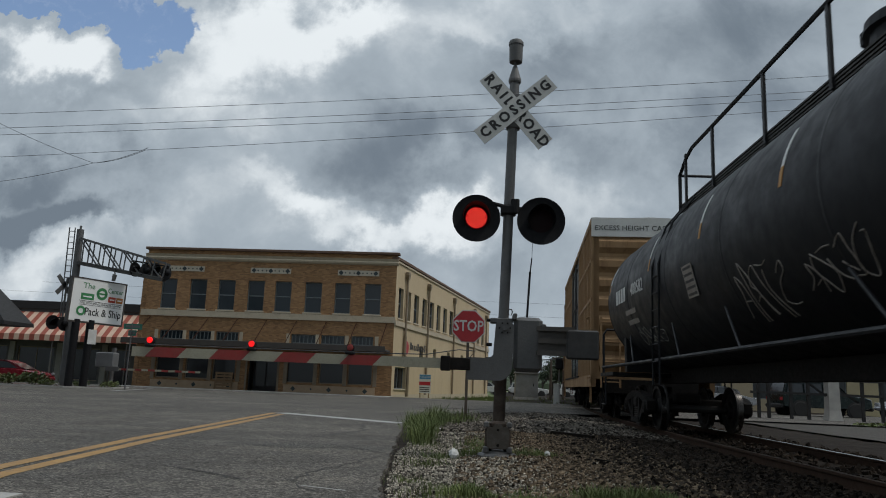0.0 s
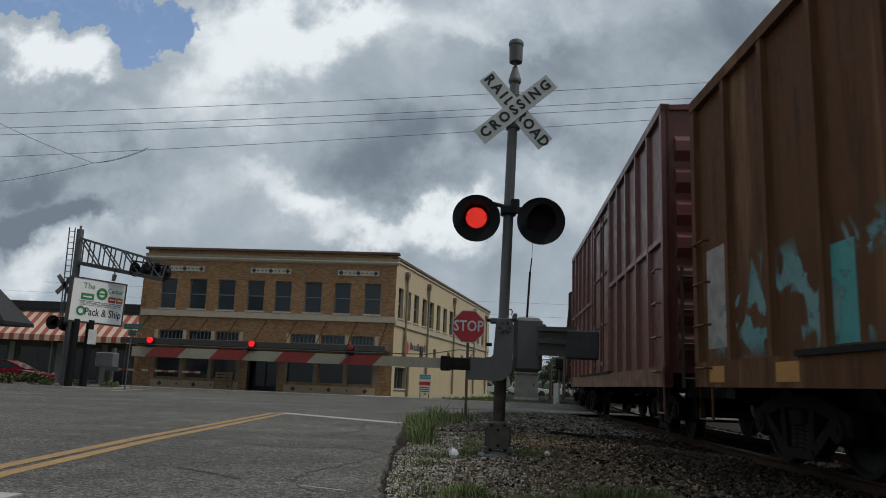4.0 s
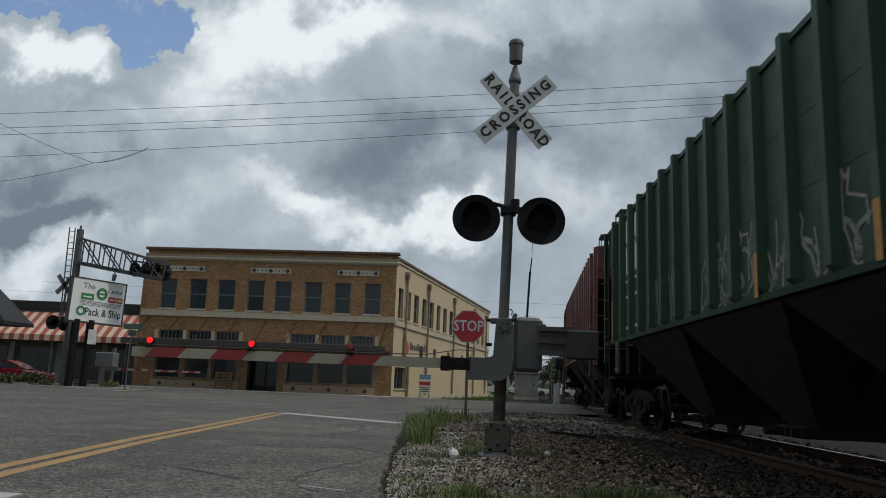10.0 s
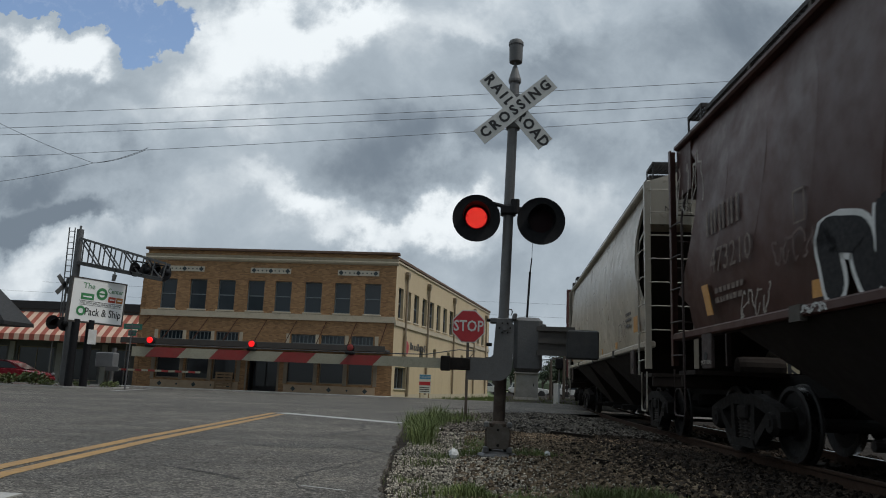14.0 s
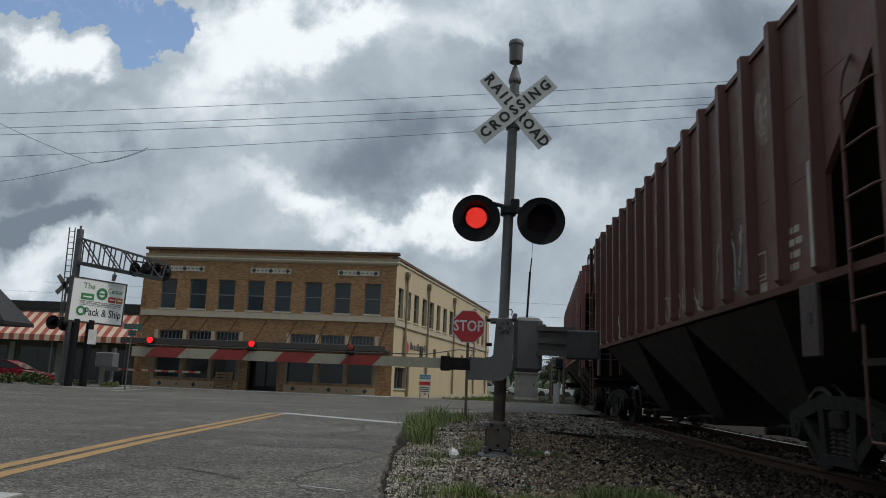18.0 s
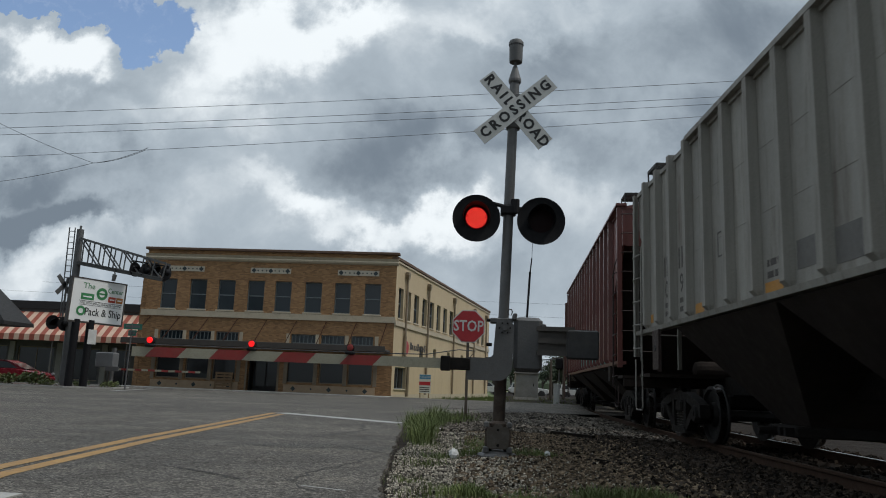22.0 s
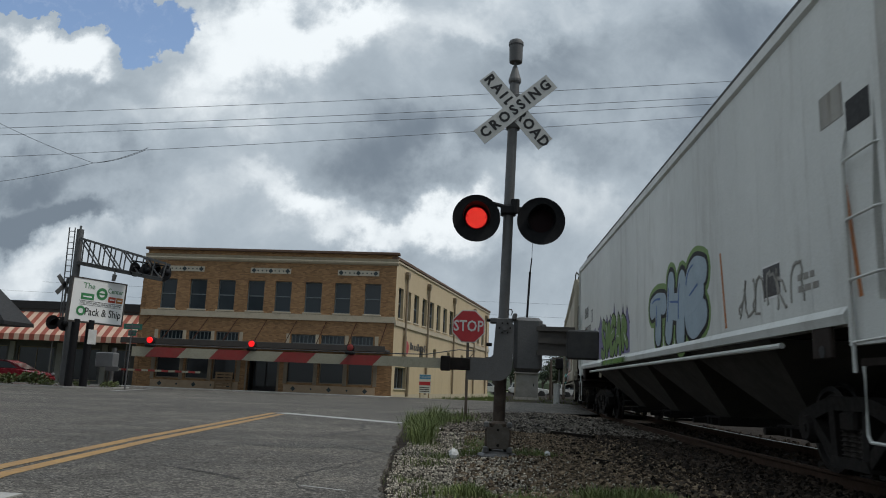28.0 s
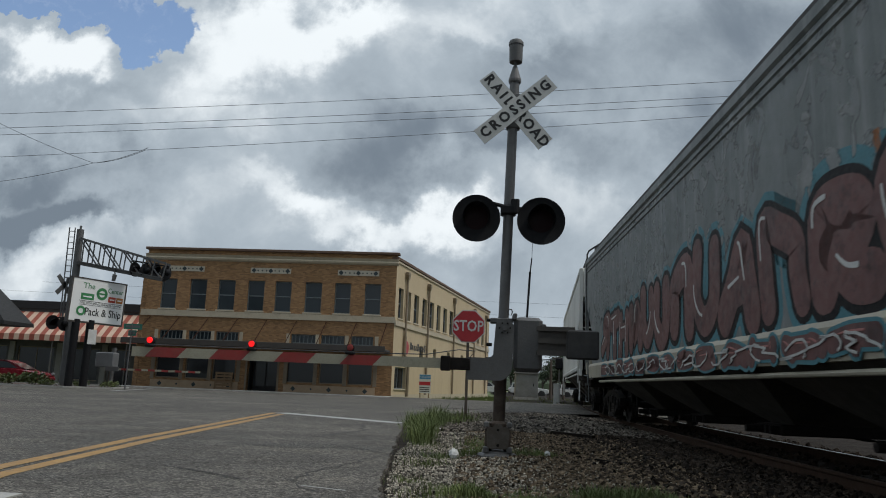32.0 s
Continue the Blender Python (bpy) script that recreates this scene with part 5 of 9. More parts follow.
def vehicle(name, label, at, turn, paint, kind="car", length=4.5):
    """A parked vehicle along its own x axis: lower body, cabin with glass, wheels, lamps, bumpers."""
    t = thing(name, label, "car", Matrix.Translation(at) @ Matrix.Rotation(radians(turn), 4, "Z"), group="parked cars")
    L, w = length, 0.9
    k = L / 4.5
    if kind == "suv":
        low = [(-2.2, 0.45), (-2.25, 0.9), (-2.2, 1.05), (1.1, 1.08), (1.9, 1.02), (2.2, 0.92), (2.25, 0.5), (1.9, 0.42), (-1.9, 0.42)]
        cab = [(-2.12, 1.04), (-1.95, 1.62), (-1.6, 1.72), (0.3, 1.70), (0.55, 1.62), (1.15, 1.06)]
        panes = [[(-1.95, 1.1), (-1.82, 1.55), (-1.15, 1.58), (-1.15, 1.1)], [(-1.05, 1.1), (-1.05, 1.58), (-0.2, 1.58), (-0.2, 1.1)], [(-0.1, 1.1), (-0.1, 1.57), (0.38, 1.55), (0.82, 1.12)]]
        r = 0.36
    else:
        low = [(-2.2, 0.4), (-2.25, 0.75), (-2.1, 0.95), (-1.4, 0.98), (0.9, 0.95), (1.8, 0.82), (2.2, 0.65), (2.25, 0.4), (1.9, 0.3), (-1.9, 0.3)]
        cab = [(-1.75, 0.95), (-1.2, 1.35), (-0.6, 1.44), (0.1, 1.42), (0.5, 1.3), (1.2, 0.93)]
        panes = [[(-1.45, 1.0), (-1.1, 1.28), (-0.45, 1.36), (-0.45, 1.0)], [(-0.36, 1.0), (-0.36, 1.36), (0.1, 1.34), (0.42, 1.24), (0.85, 0.98)]]
        r = 0.32
    sc = lambda P: [(a * k, b) for a, b in P]
    body = Shape()
    rings = []
    for y, f, dz in ((-w, 0.97, 0.03), (-w + 0.08, 1.0, 0.0), (w - 0.08, 1.0, 0.0), (w, 0.97, 0.03)):
        rings.append([(a * f, y, b - (dz if b > 0.8 else -dz)) for a, b in sc(low)])
    body.loft(rings)
    part("body", body, paint, t, smooth=True)
    rings = []
    for y, f in ((-w + 0.18, 0.97), (-w + 0.1, 1.0), (w - 0.1, 1.0), (w - 0.18, 0.97)):
        rings.append([(a * f, y * (1 if b < 1.2 else 0.9), b) for a, b in sc(cab)])
    part("cabin", Shape().loft(rings), paint, t, smooth=True)
    for P in panes:
        for sd_ in (-1, 1):
            part("side_window", Shape().loft([[(a, sd_ * (w - 0.1 - (b - 1.0) * 0.16 + o), b) for a, b in sc(P)] for o in (0.012, -0.02)]), M["car_glass"], t)
    (a0, b0), (a1, b1) = sc(cab)[-1], sc(cab)[-2]
    part("windscreen", Shape().loft([[(a0 + 0.02 + o, -w + 0.2, b0 + 0.03), (a0 + 0.02 + o, w - 0.2, b0 + 0.03), (a1 + 0.02 + o, w - 0.28, b1 - 0.01), (a1 + 0.02 + o, -w + 0.28, b1 - 0.01)] for o in (0.012, -0.02)]), M["car_glass"], t)
    (a0, b0), (a1, b1) = sc(cab)[0], sc(cab)[1]
    part("rear_window", Shape().loft([[(a0 - 0.01 + o, -w + 0.2, b0 + 0.05), (a0 - 0.01 + o, w - 0.2, b0 + 0.05), (a1 - 0.01 + o, w - 0.28, b1 - 0.02), (a1 - 0.01 + o, -w + 0.28, b1 - 0.02)] for o in (-0.012, 0.02)]), M["car_glass"], t)
    for x in (-1.35 * k, 1.38 * k):
        for sd_ in (-1, 1):
            wheel_part(t, x, sd_ * (w - 0.08), r, 0.22, sd_)
            part("wheel_arch", Shape().lathe([(r + 0.02, sd_ * (w + 0.004)), (r + 0.09, sd_ * (w + 0.004)), (r + 0.09, sd_ * (w - 0.1)), (r + 0.02, sd_ * (w - 0.1))], (x, 0, r), "y", 24), M["rubber"], t)
    for sd_ in (-1, 1):
        part("headlight", Shape().box(2.12 * k, sd_ * 0.55, 0.66, 2.24 * k, sd_ * 0.82, 0.80, 0.02), M["car_silver"], t)
        part("tail_light", Shape().box(-2.25 * k, sd_ * 0.62, 0.74, -2.14 * k, sd_ * 0.86, 0.92, 0.02), M["sign_red"], t)
    part("front_bumper", Shape().box(2.14 * k, -0.85, 0.36, 2.31 * k, 0.85, 0.56, 0.05), M["rubber"] if kind == "suv" else paint, t)
    part("rear_bumper", Shape().box(-2.14 * k, -0.85, 0.36, -2.31 * k, 0.85, 0.58, 0.05), M["rubber"] if kind == "suv" else paint, t)
    return t


vehicle("red_car", "dark red parked car behind the shrubs", (-26.95, 41.5, -0.22), 8, M["car_red"])
vehicle("green_suv", "dark green off-road car parked beyond the track", (17.0, 38.4, -0.02), 4, M["car_green"], "suv")
vehicle("silver_car", "silver car parked in a lot", (26.0, 46.0, -0.02), 200, M["car_silver"])
vehicle("silver_car", "silver car parked in a far lot", (14.5, 46.5, -0.02), 15, M["car_silver"])


def shrub(at, size, seed, m, leaves=420, label="loose green shrub in the planting bed", name="shrub", flat=0.7):
    t = thing(name, label, "shrub", at)
    rnd = random.Random(seed)
    stems = Shape()
    for k in range(7):
        a = rnd.uniform(0, 6.28)
        stems.tube((0, 0, -0.1), (0.5 * size * math.cos(a), 0.5 * size * math.sin(a), size * flat * rnd.uniform(0.7, 1.2)), 0.02, 0.006, 5)
    part("stems", stems, M["bark"], t)
    s = Shape()
    for k in range(leaves):
        while True:
            p = Vector((rnd.uniform(-1, 1), rnd.uniform(-1, 1), rnd.uniform(-1, 1)))
            if p.length < 1 and p.length > 0.35 * rnd.random():
                break
        n = 0.75 + 0.5 * noise.noise(p * 2.1 + Vector((seed, 0, 0)))
        c = Vector((p.x * size * n, p.y * size * n, size * flat * (0.55 + 0.55 * p.z * n)))
        r = size * rnd.uniform(0.07, 0.13)
        a = Vector((rnd.uniform(-1, 1), rnd.uniform(-1, 1), rnd.uniform(-0.6, 1))).normalized() * r
        b = a.cross(Vector((rnd.uniform(-1, 1), rnd.uniform(-1, 1), rnd.uniform(-1, 1)))).normalized() * r * 0.5
        s.add([c - a, c + b, c + a, c - b], [(0, 1, 2, 3)])
    tagged(part("foliage", s, m, t), kind="stuff")


bed = Shape().prism([(-34, 33.5), (-19.0, 33.5), (-17.2, 34.2), (-17.6, 36.4), (-22.5, 37.2), (-34, 37.0)], -0.3, 0.02, "z")
solid("planting_bed", bed, M["mulch"], "red-brown mulch bed behind a low kerb", "planting bed", kind="structure")
kerb = Shape()
pts = [(-34, 33.45), (-19.0, 33.45), (-17.1, 34.15), (-17.5, 36.5), (-22.5, 37.3)]
for a, b in zip(pts, pts[1:]):
    kerb.beam((a[0], a[1], 0.0), (b[0], b[1], 0.0), 0.16, 0.12)
solid("kerb", kerb, M["lt_concrete"], "pale concrete kerb round a planting bed", "kerb", kind="structure")
for i, (x, y, r) in enumerate([(-25.6, 35.0, 0.9), (-24.2, 35.4, 0.8), (-22.6, 34.8, 0.95), (-21.6, 35.2, 0.85), (-20.6, 34.7, 0.6), (-19.6, 35.9, 0.55), (-17.8, 35.4, 0.5), (-26.8, 35.2, 0.9), (-24.9, 36.2, 1.1)]):
    shrub((x, y, -0.05), r * (0.95 if i % 3 else 1.15), 40 + i, M["leaf"], 300)
strip("parking_line", [(-15.3, 30.6), (-16.8, 37.9)], 0.18, M["white_line"], "white painted parking line", 0.006, 0, 78)
strip("parking_line", [(-19.2, 38.6), (-17.6, 40.6)], 0.22, M["white_line"], "white painted parking line", 0.006, 0, 77)


# ---- beyond the crossing: cabinet, poles, trees, buildings ----
M["case_grey"] = mat("case_grey", (0.30, 0.30, 0.285), (0.22, 0.22, 0.21), 2, 0.6, 0.6, 0.2, dirt=(0.16, 0.15, 0.13), dirt_amount=0.4)


def signal_cabinet():
    t = thing("signal_cabinet", "pale grey equipment cabinet beside the track", "cabinet", Matrix.Translation((3.80, 60.0, -0.02)) @ Matrix.Diagonal((1.38, 1.38, 1.13, 1)))
    part("body", Shape().box(-0.65, -0.5, 0.1, 0.65, 0.5, 1.72, 0.02), M["case_grey"], t)
    part("roof", Shape().prism([(-0.72, 1.72), (0.72, 1.72), (0.66, 1.84), (-0.66, 1.84)], -0.58, 0.58, "y"), M["case_grey"], t)
    part("base", Shape().box(-0.7, -0.55, -0.3, 0.7, 0.55, 0.1), M["lt_concrete"], t)
    d = part("door", Shape().box(-0.55, -0.52, 0.2, 0.55, -0.5, 1.62), M["case_grey"], t)
    part("handle", Shape().box(0.36, -0.55, 0.85, 0.41, -0.52, 1.05), M["iron"], d)


signal_cabinet()


def far_pole(x, y, h, arms, m, name="utility_pole", label="weathered wooden utility pole with cross arms"):
    t = thing(name, label, "pole", (x, y, -0.3))
    part("pole", Shape().tube((0, 0, 0), (0.05, 0, h), 0.15, 0.1, 10), m, t)
    for z in arms:
        part("cross_arm", Shape().box(-1.1, -0.06, z, 1.1, 0.06, z + 0.12), m, t)
        for k in (-1, -0.4, 0.4, 1):
            part("insulator", Shape().tube((k, 0, z + 0.12), (k, 0, z + 0.28), 0.04, n=6), M["galvanised"], t)


far_pole(6.3, 66, 3.6, (), M["pole_wood"], "marker_post", "tall wooden post by the track")
far_pole(7.9, 70, 4.4, (3.9,), M["pole_wood"])
far_pole(4.4, 82, 6.2, (), M["pole_wood"], "marker_post", "tall wooden post by the track")


def far_signal():
    t = thing("far_signal_mast", "slim signal mast with a dark head beyond the crossing", "signal", (6.2, 58, -0.2))
    part("mast", Shape().tube((0, 0, 0), (0, 0, 3.2), 0.06, n=8), M["galvanised"], t)
    part("signal_head", Shape().box(-0.3, -0.12, 2.5, 0.3, 0.12, 3.4, 0.1), M["signal_black"], t)
    part("arm", Shape().beam((-1.3, 0, 3.2), (0, 0, 3.3), 0.05, 0.08), M["galvanised"], t)


far_signal()
for x, y in ((4.75, 46.5), (5.1, 48.5)):
    solid("marker_stake", Shape().box(-0.12, -0.05, -0.2, 0.12, 0.05, 1.25, 0.02), M["sign_white"], "short white marker stake beside the track", "marker", (x, y, -0.1))


def tree(x, y, h, seed, name="tree", m=None, label="leafy dark green tree in the distance"):
    rnd = random.Random(seed)
    t = thing(name, label, "tree", (x, y, -0.3), group="distant trees")
    tr = Shape().tube((0, 0, 0), (rnd.uniform(-0.2, 0.2), 0, h * 0.45), 0.035 * h, 0.022 * h, 8)
    limbs = []
    for k in range(6):
        a = rnd.uniform(0, 6.28)
        e = (math.cos(a) * h * 0.28, math.sin(a) * h * 0.28, h * rnd.uniform(0.55, 0.85))
        limbs.append(Vector(e))
        tr.tube((0, 0, h * rnd.uniform(0.3, 0.45)), e, 0.014 * h, 0.005 * h, 5)
    part("trunk", tr, M["bark"], t)
    s = Shape()
    for c0 in limbs + [Vector((0, 0, h * 0.85)), Vector((0, 0, h * 0.65))]:
        for k in range(130):
            p = Vector((rnd.gauss(0, 1), rnd.gauss(0, 1), rnd.gauss(0, 0.8))) * h * 0.085 + c0
            r = h * rnd.uniform(0.015, 0.035)
            a = Vector((rnd.uniform(-1, 1), rnd.uniform(-1, 1), rnd.uniform(-1, 1))).normalized() * r
            b = a.cross(Vector((rnd.uniform(-1, 1), rnd.uniform(-1, 1), rnd.uniform(-1, 1)))).normalized() * r * 0.7
            s.add([p - a, p + b, p + a, p - b], [(0, 1, 2, 3)])
    tagged(part("crown", s, m or M["leaf_dark"], t), kind="stuff")


rt = random.Random(5)
for i in range(34):
    tree(-10 + i * 3.3 + rt.uniform(-1, 1), 170 + rt.uniform(-14, 25), rt.uniform(6.5, 9.5), 100 + i)
for i in range(16):
    tree(-95 + i * 5.5, 120 + rt.uniform(-10, 15), rt.uniform(5, 7.5), 200 + i)
hs = Shape()
for i in range(60):
    hs.lathe([(0.1, 0), (6 + rt.random() * 5, 0.5), (5 + rt.random() * 4, 2.5 + rt.random() * 2), (0.2, 4.5 + rt.random() * 2)], (-260 + i * 9.0, 230 + rt.uniform(-12, 12), -0.5), "z", 9)
solid("far_woods", hs, M["leaf_dark"], "dark band of far woods on the horizon", "woods", kind="stuff")


def far_building(x, y, w, d, h, m, label, bays=5):
    t = thing("far_building", label, "building", (x, y, -0.3))
    holes = [(w * (i + 0.25) / bays, 1.0, w * (i + 0.75) / bays, h * 0.6) for i in range(bays)]
    wl = part("wall", wall_with_holes(w, h, holes, 0.25), m, t)
    for q in holes:
        sash_window(wl, *q, M["shop_glass"], M["window_frame"], 0.1, 0, 1, False)
    part("wall", Shape().box(0, 0.25, 0, 0.25, d, h).box(w - 0.25, 0.25, 0, w, d, h).box(0.25, d - 0.25, 0, w - 0.25, d, h), m, t)
    part("roof", Shape().box(-0.2, -0.2, h, w + 0.2, d + 0.2, h + 0.25), M["roofing"], t)


rt2 = random.Random(31)
for i in range(12):
    tree(-1.0 + i * 1.9 + rt2.uniform(-0.6, 0.6), 112 + rt2.uniform(-8, 8), rt2.uniform(4.4, 6.6), 400 + i)
for x in (0.9, 6.4, 12.6):
    vehicle("white_van", "white parked van in a far lot", (x, 96.0, -0.28), 4, M["sign_white"], "suv", 5.0)
far_building(14, 54, 26, 12, 5.0, M["tan_wall"], "tan rendered building beyond the track", 6)


def steel_frame():
    t = thing("steel_frame", "dark steel frame with cross bracing beyond the track", "frame", (11.0, 31.5, -0.1))
    for x in (0.55, 0.95, 1.85, 2.55, 4.72, 5.5, 7.1):
        part("post", Shape().box(x - 0.055, -0.06, 0.0, x + 0.055, 0.06, 3.4), M["dark_steel"], t)
    for z in (1.13, 1.72, 2.4, 3.3):
        part("rail", Shape().box(0.2, -0.09, z - 0.05, 8.2, -0.03, z + 0.05), M["dark_steel"], t)
    for x0, x1 in ((1.9, 3.6), (2.6, 4.6), (5.5, 7.1)):
        part("brace", Shape().beam((x0, 0.08, 2.1), (x1, 0.08, 0.85), 0.05, 0.08), M["dark_steel"], t)
    part("footing", Shape().loft([[(3.5 - r, -r, z), (3.5 + r, -r, z), (3.5 + r, r, z), (3.5 - r, r, z)] for r, z in ((0.3, 0.0), (0.23, 0.5), (0.2, 3.2))]), M["lt_concrete"], t, "tapered concrete post")


steel_frame()
for i in range(9):
    shrub((13.6 + i * 0.75, 27.2 + 0.3 * (i % 3), -0.15), 0.6, 300 + i, M["grass"], 260, "patch of tall grass beyond the track", "grass_clump", 0.4)

# ---- overhead wires ----
def overhead(p0, p1, sag, r, label="thin dark overhead cable"):
    s, n = Shape(), 24
    pts = []
    for i in range(n + 1):
        t = i / n
        p = Vector(p0).lerp(Vector(p1), t)
        pts.append((p.x, p.y, p.z - sag * 4 * t * (1 - t)))
    s.path(pts, r, 5)
    solid("overhead_cable", s, M["wire"], label, "cable", group="overhead cables")


WIRES = [
    ((-29.55, 30.0, 11.43), (21.4, 30.0, 14.92), 0.25),
    ((-29.3, 30.0, 10.78), (20.7, 30.0, 14.2), 0.25),
    ((-29.2, 30.0, 10.47), (20.35, 30.0, 13.86), 0.25),
    ((-28.85, 30.0, 9.35), (19.65, 30.0, 13.45), 0.25),
    ((-48.36, 78.0, 10.18), (55.64, 78.0, 9.71), 0.3),
    ((-54.08, 78.0, 9.15), (57.72, 78.0, 8.01), 0.3),
    ((-22.86, 30.0, 12.03), (-17.04, 30.0, 9.69), 0.12),
    ((-22.33, 30.0, 8.58), (-17.04, 30.0, 9.69), 0.12),
    ((-17.04, 30.0, 9.69), (-14.68, 30.0, 10.44), 0.12),
    ((-17.04, 30.0, 9.69), (-14.79, 30.0, 10.33), 0.12),
]
for p0, p1, sag in WIRES:
    overhead(p0, p1, sag, 0.010)
for x, y, h in ((-66.5, 78, 11.0), (55.5, 78, 10.0), (-29.5, 30, 15.0), (21, 30, 15.5)):
    far_pole(x, y, h, (), M["pole_wood"])
# ---- the train ----
# every car stands in its own space: y from its leading end backwards, x from the middle of the track, z from the rail tops
LEFT = Matrix.Rotation(radians(-90), 4, "Z")


def on_side(x, y, z, tilt=0.0):
    return Matrix.Translation((x, y, z)) @ LEFT @ Matrix.Rotation(radians(tilt), 4, "X")


CACHE = {}


def shared(key, build, material, smooth=False):
    k = (key, material.name)
    if k not in CACHE:
        CACHE[k] = build().mesh(key if isinstance(key, str) else key[0], material, smooth)
    return CACHE[k]


def wheelset_shape():
    s = Shape()
    s.tube((-0.95, 0, 0), (0.95, 0, 0), 0.085, n=10)
    for k in (-1, 1):
        s.lathe([(0.09, k * 0.62), (0.17, k * 0.63), (0.19, k * 0.69), (0.36, k * 0.72), (0.40, k * 0.69), (0.485, k * 0.685), (0.48, k * 0.715), (0.455, k * 0.73),
                 (0.452, k * 0.83), (0.40, k * 0.835), (0.38, k * 0.79), (0.20, k * 0.77), (0.18, k * 0.84), (0.09, k * 0.85)], axis="x", n=32)
    return s


def side_frame_shape(k):
    """Cast side frame of a freight truck, with its window and tension leg."""
    s = Shape()
    x0, x1 = k * 0.92, k * 1.08
    s.prism([(-1.12, 0.40), (-1.12, 0.60), (-0.80, 0.70), (-0.35, 0.80), (0.35, 0.80), (0.80, 0.70), (1.12, 0.60), (1.12, 0.40), (0.98, 0.44), (0.72, 0.56),
             (0.34, 0.66), (-0.34, 0.66), (-0.72, 0.56), (-0.98, 0.44)], x0, x1)
    for j in (-1, 1):
        s.prism([(j * 0.72, 0.57), (j * 0.86, 0.53), (j * 0.36, 0.14), (j * 0.22, 0.20)], x0, x1)
        s.prism([(j * 0.24, 0.22), (j * 0.36, 0.22), (j * 0.40, 0.68), (j * 0.28, 0.68)], x0 * 0.995, x1 * 1.004)
        s.lathe([(0.02, k * 0.9), (0.15, k * 0.9), (0.16, k * 1.05), (0.12, k * 1.12), (0.02, k * 1.12)], (0, j * 0.889, 0.457), "x", 14)
        s.box(k * 1.1, j * 0.889 - 0.05, 0.42, k * 1.135, j * 0.889 + 0.05, 0.50)
    s.prism([(-0.40, 0.12), (0.40, 0.12), (0.34, 0.22), (-0.34, 0.22)], x0 * 0.99, x1 * 1.02)
    return s


def spring_shape(k):
    s = Shape()
    for y in (-0.17, 0.0, 0.17):
        s.tube((k * 1.0, y, 0.22), (k * 1.0, y, 0.50), 0.055, n=8)
        for i in range(6):
            z = 0.24 + 0.045 * i
            s.lathe([(0.05, z - 0.014), (0.075, z), (0.05, z + 0.014)], (k * 1.0, y, 0), "z", 10)
    return s


def wheelset_mesh():
    """The wheelset with its treads worn bright."""
    me = shared("wheelset", wheelset_shape, M["wheel"], True)
    if len(me.materials) < 2:
        me.materials.append(M["tread"])
        for f in me.polygons:
            c = f.center
            if math.hypot(c.y, c.z) > 0.44 and abs(c.x) > 0.725:
                f.material_index = 1
    return me


def add_truck(car, y):
    t = part("truck", shared("truck", lambda: Shape().box(-1.1, -0.16, 0.46, 1.1, 0.16, 0.66, 0.03).box(-0.3, -0.3, 0.55, 0.3, 0.3, 0.78, 0.04), M["iron"]), None, car, "", (0, y, 0))
    for k in (-1, 1):
        part("side_frame", shared(("side_frame", k), lambda: side_frame_shape(k), M["iron"]), None, t)
        part("spring_nest", shared(("spring_nest", k), lambda: spring_shape(k), M["spring"]), None, t)
        w = part("wheelset", wheelset_mesh(), None, t, "steel wheels with bright worn rims", (0, k * 0.889, 0.457))
        WHEELS.append((w, k))
        part("brake_shoe", shared(("brake_shoe", k), lambda: Shape().box(-0.83, k * 0.34, 0.36, -0.70, k * 0.41, 0.62, 0.02).box(0.70, k * 0.34, 0.36, 0.83, k * 0.41, 0.62, 0.02).beam((-0.8, k * 0.30, 0.42), (0.8, k * 0.30, 0.42), 0.06, 0.08), M["iron"]), None, t)
    return t


WHEELS, CARS = [], []


def ladder(car, x, y, z0, z1, width, along="y", rungs=7, material=None, r=0.017, out=0.08, stiles=True, label=""):
    """Rungs between two stiles; along says which way a rung lies."""
    def p(a, z, o=0.0):
        return (x + o, y + a, z) if along == "y" else (x + a, y + o, z)
    if material in (M["maroon"], M["brown"], M["green"], M["rust_hop"]):
        material = M["ladder_iron"]
    elif material in (M["old_grey"], M["tan_grey"]):
        material = M["grating"]
    frame_ob = part("ladder", Shape().beam(p(-width / 2, z0 - 0.15), p(-width / 2, z1 + 0.15), 0.05, 0.03).beam(p(width / 2, z0 - 0.15), p(width / 2, z1 + 0.15), 0.05, 0.03), material, car, label)
    a = Vector(p(-width / 2, 0)) - Vector(p(0, 0))
    me = shared(("rung", along, round(width, 2), r, material.name), lambda: Shape().tube(a, -a, r, n=6), material)
    for i in range(rungs):
        part("rung", me, None, frame_ob, "", p(0, z0 + (z1 - z0) * i / (rungs - 1)))
    return frame_ob


def grab(car, pts, material, r=0.018):
    return part("grab_iron", Shape().path(pts, r), material, car)


def coupler(car, y, way, material):
    """Knuckle coupler and draft gear; way +1 points towards -y."""
    s = Shape()
    s.box(-0.14, y + 0.35 * way, 0.68, 0.14, y - 0.45 * way, 0.92, 0.02)
    s.prism([(-0.16, y - 0.40 * way), (0.18, y - 0.40 * way), (0.20, y - 0.62 * way), (0.10, y - 0.68 * way), (0.05, y - 0.55 * way), (-0.08, y - 0.55 * way), (-0.16, y - 0.66 * way)], 0.64, 0.96, "z")
    part("coupler", s, material, car)
    part("air_hose", Shape().path([(-0.3, y - 0.05 * way, 0.62), (-0.34, y - 0.25 * way, 0.50), (-0.30, y - 0.45 * way, 0.36), (-0.2, y - 0.62 * way, 0.34)], 0.028), M["rubber"], car)


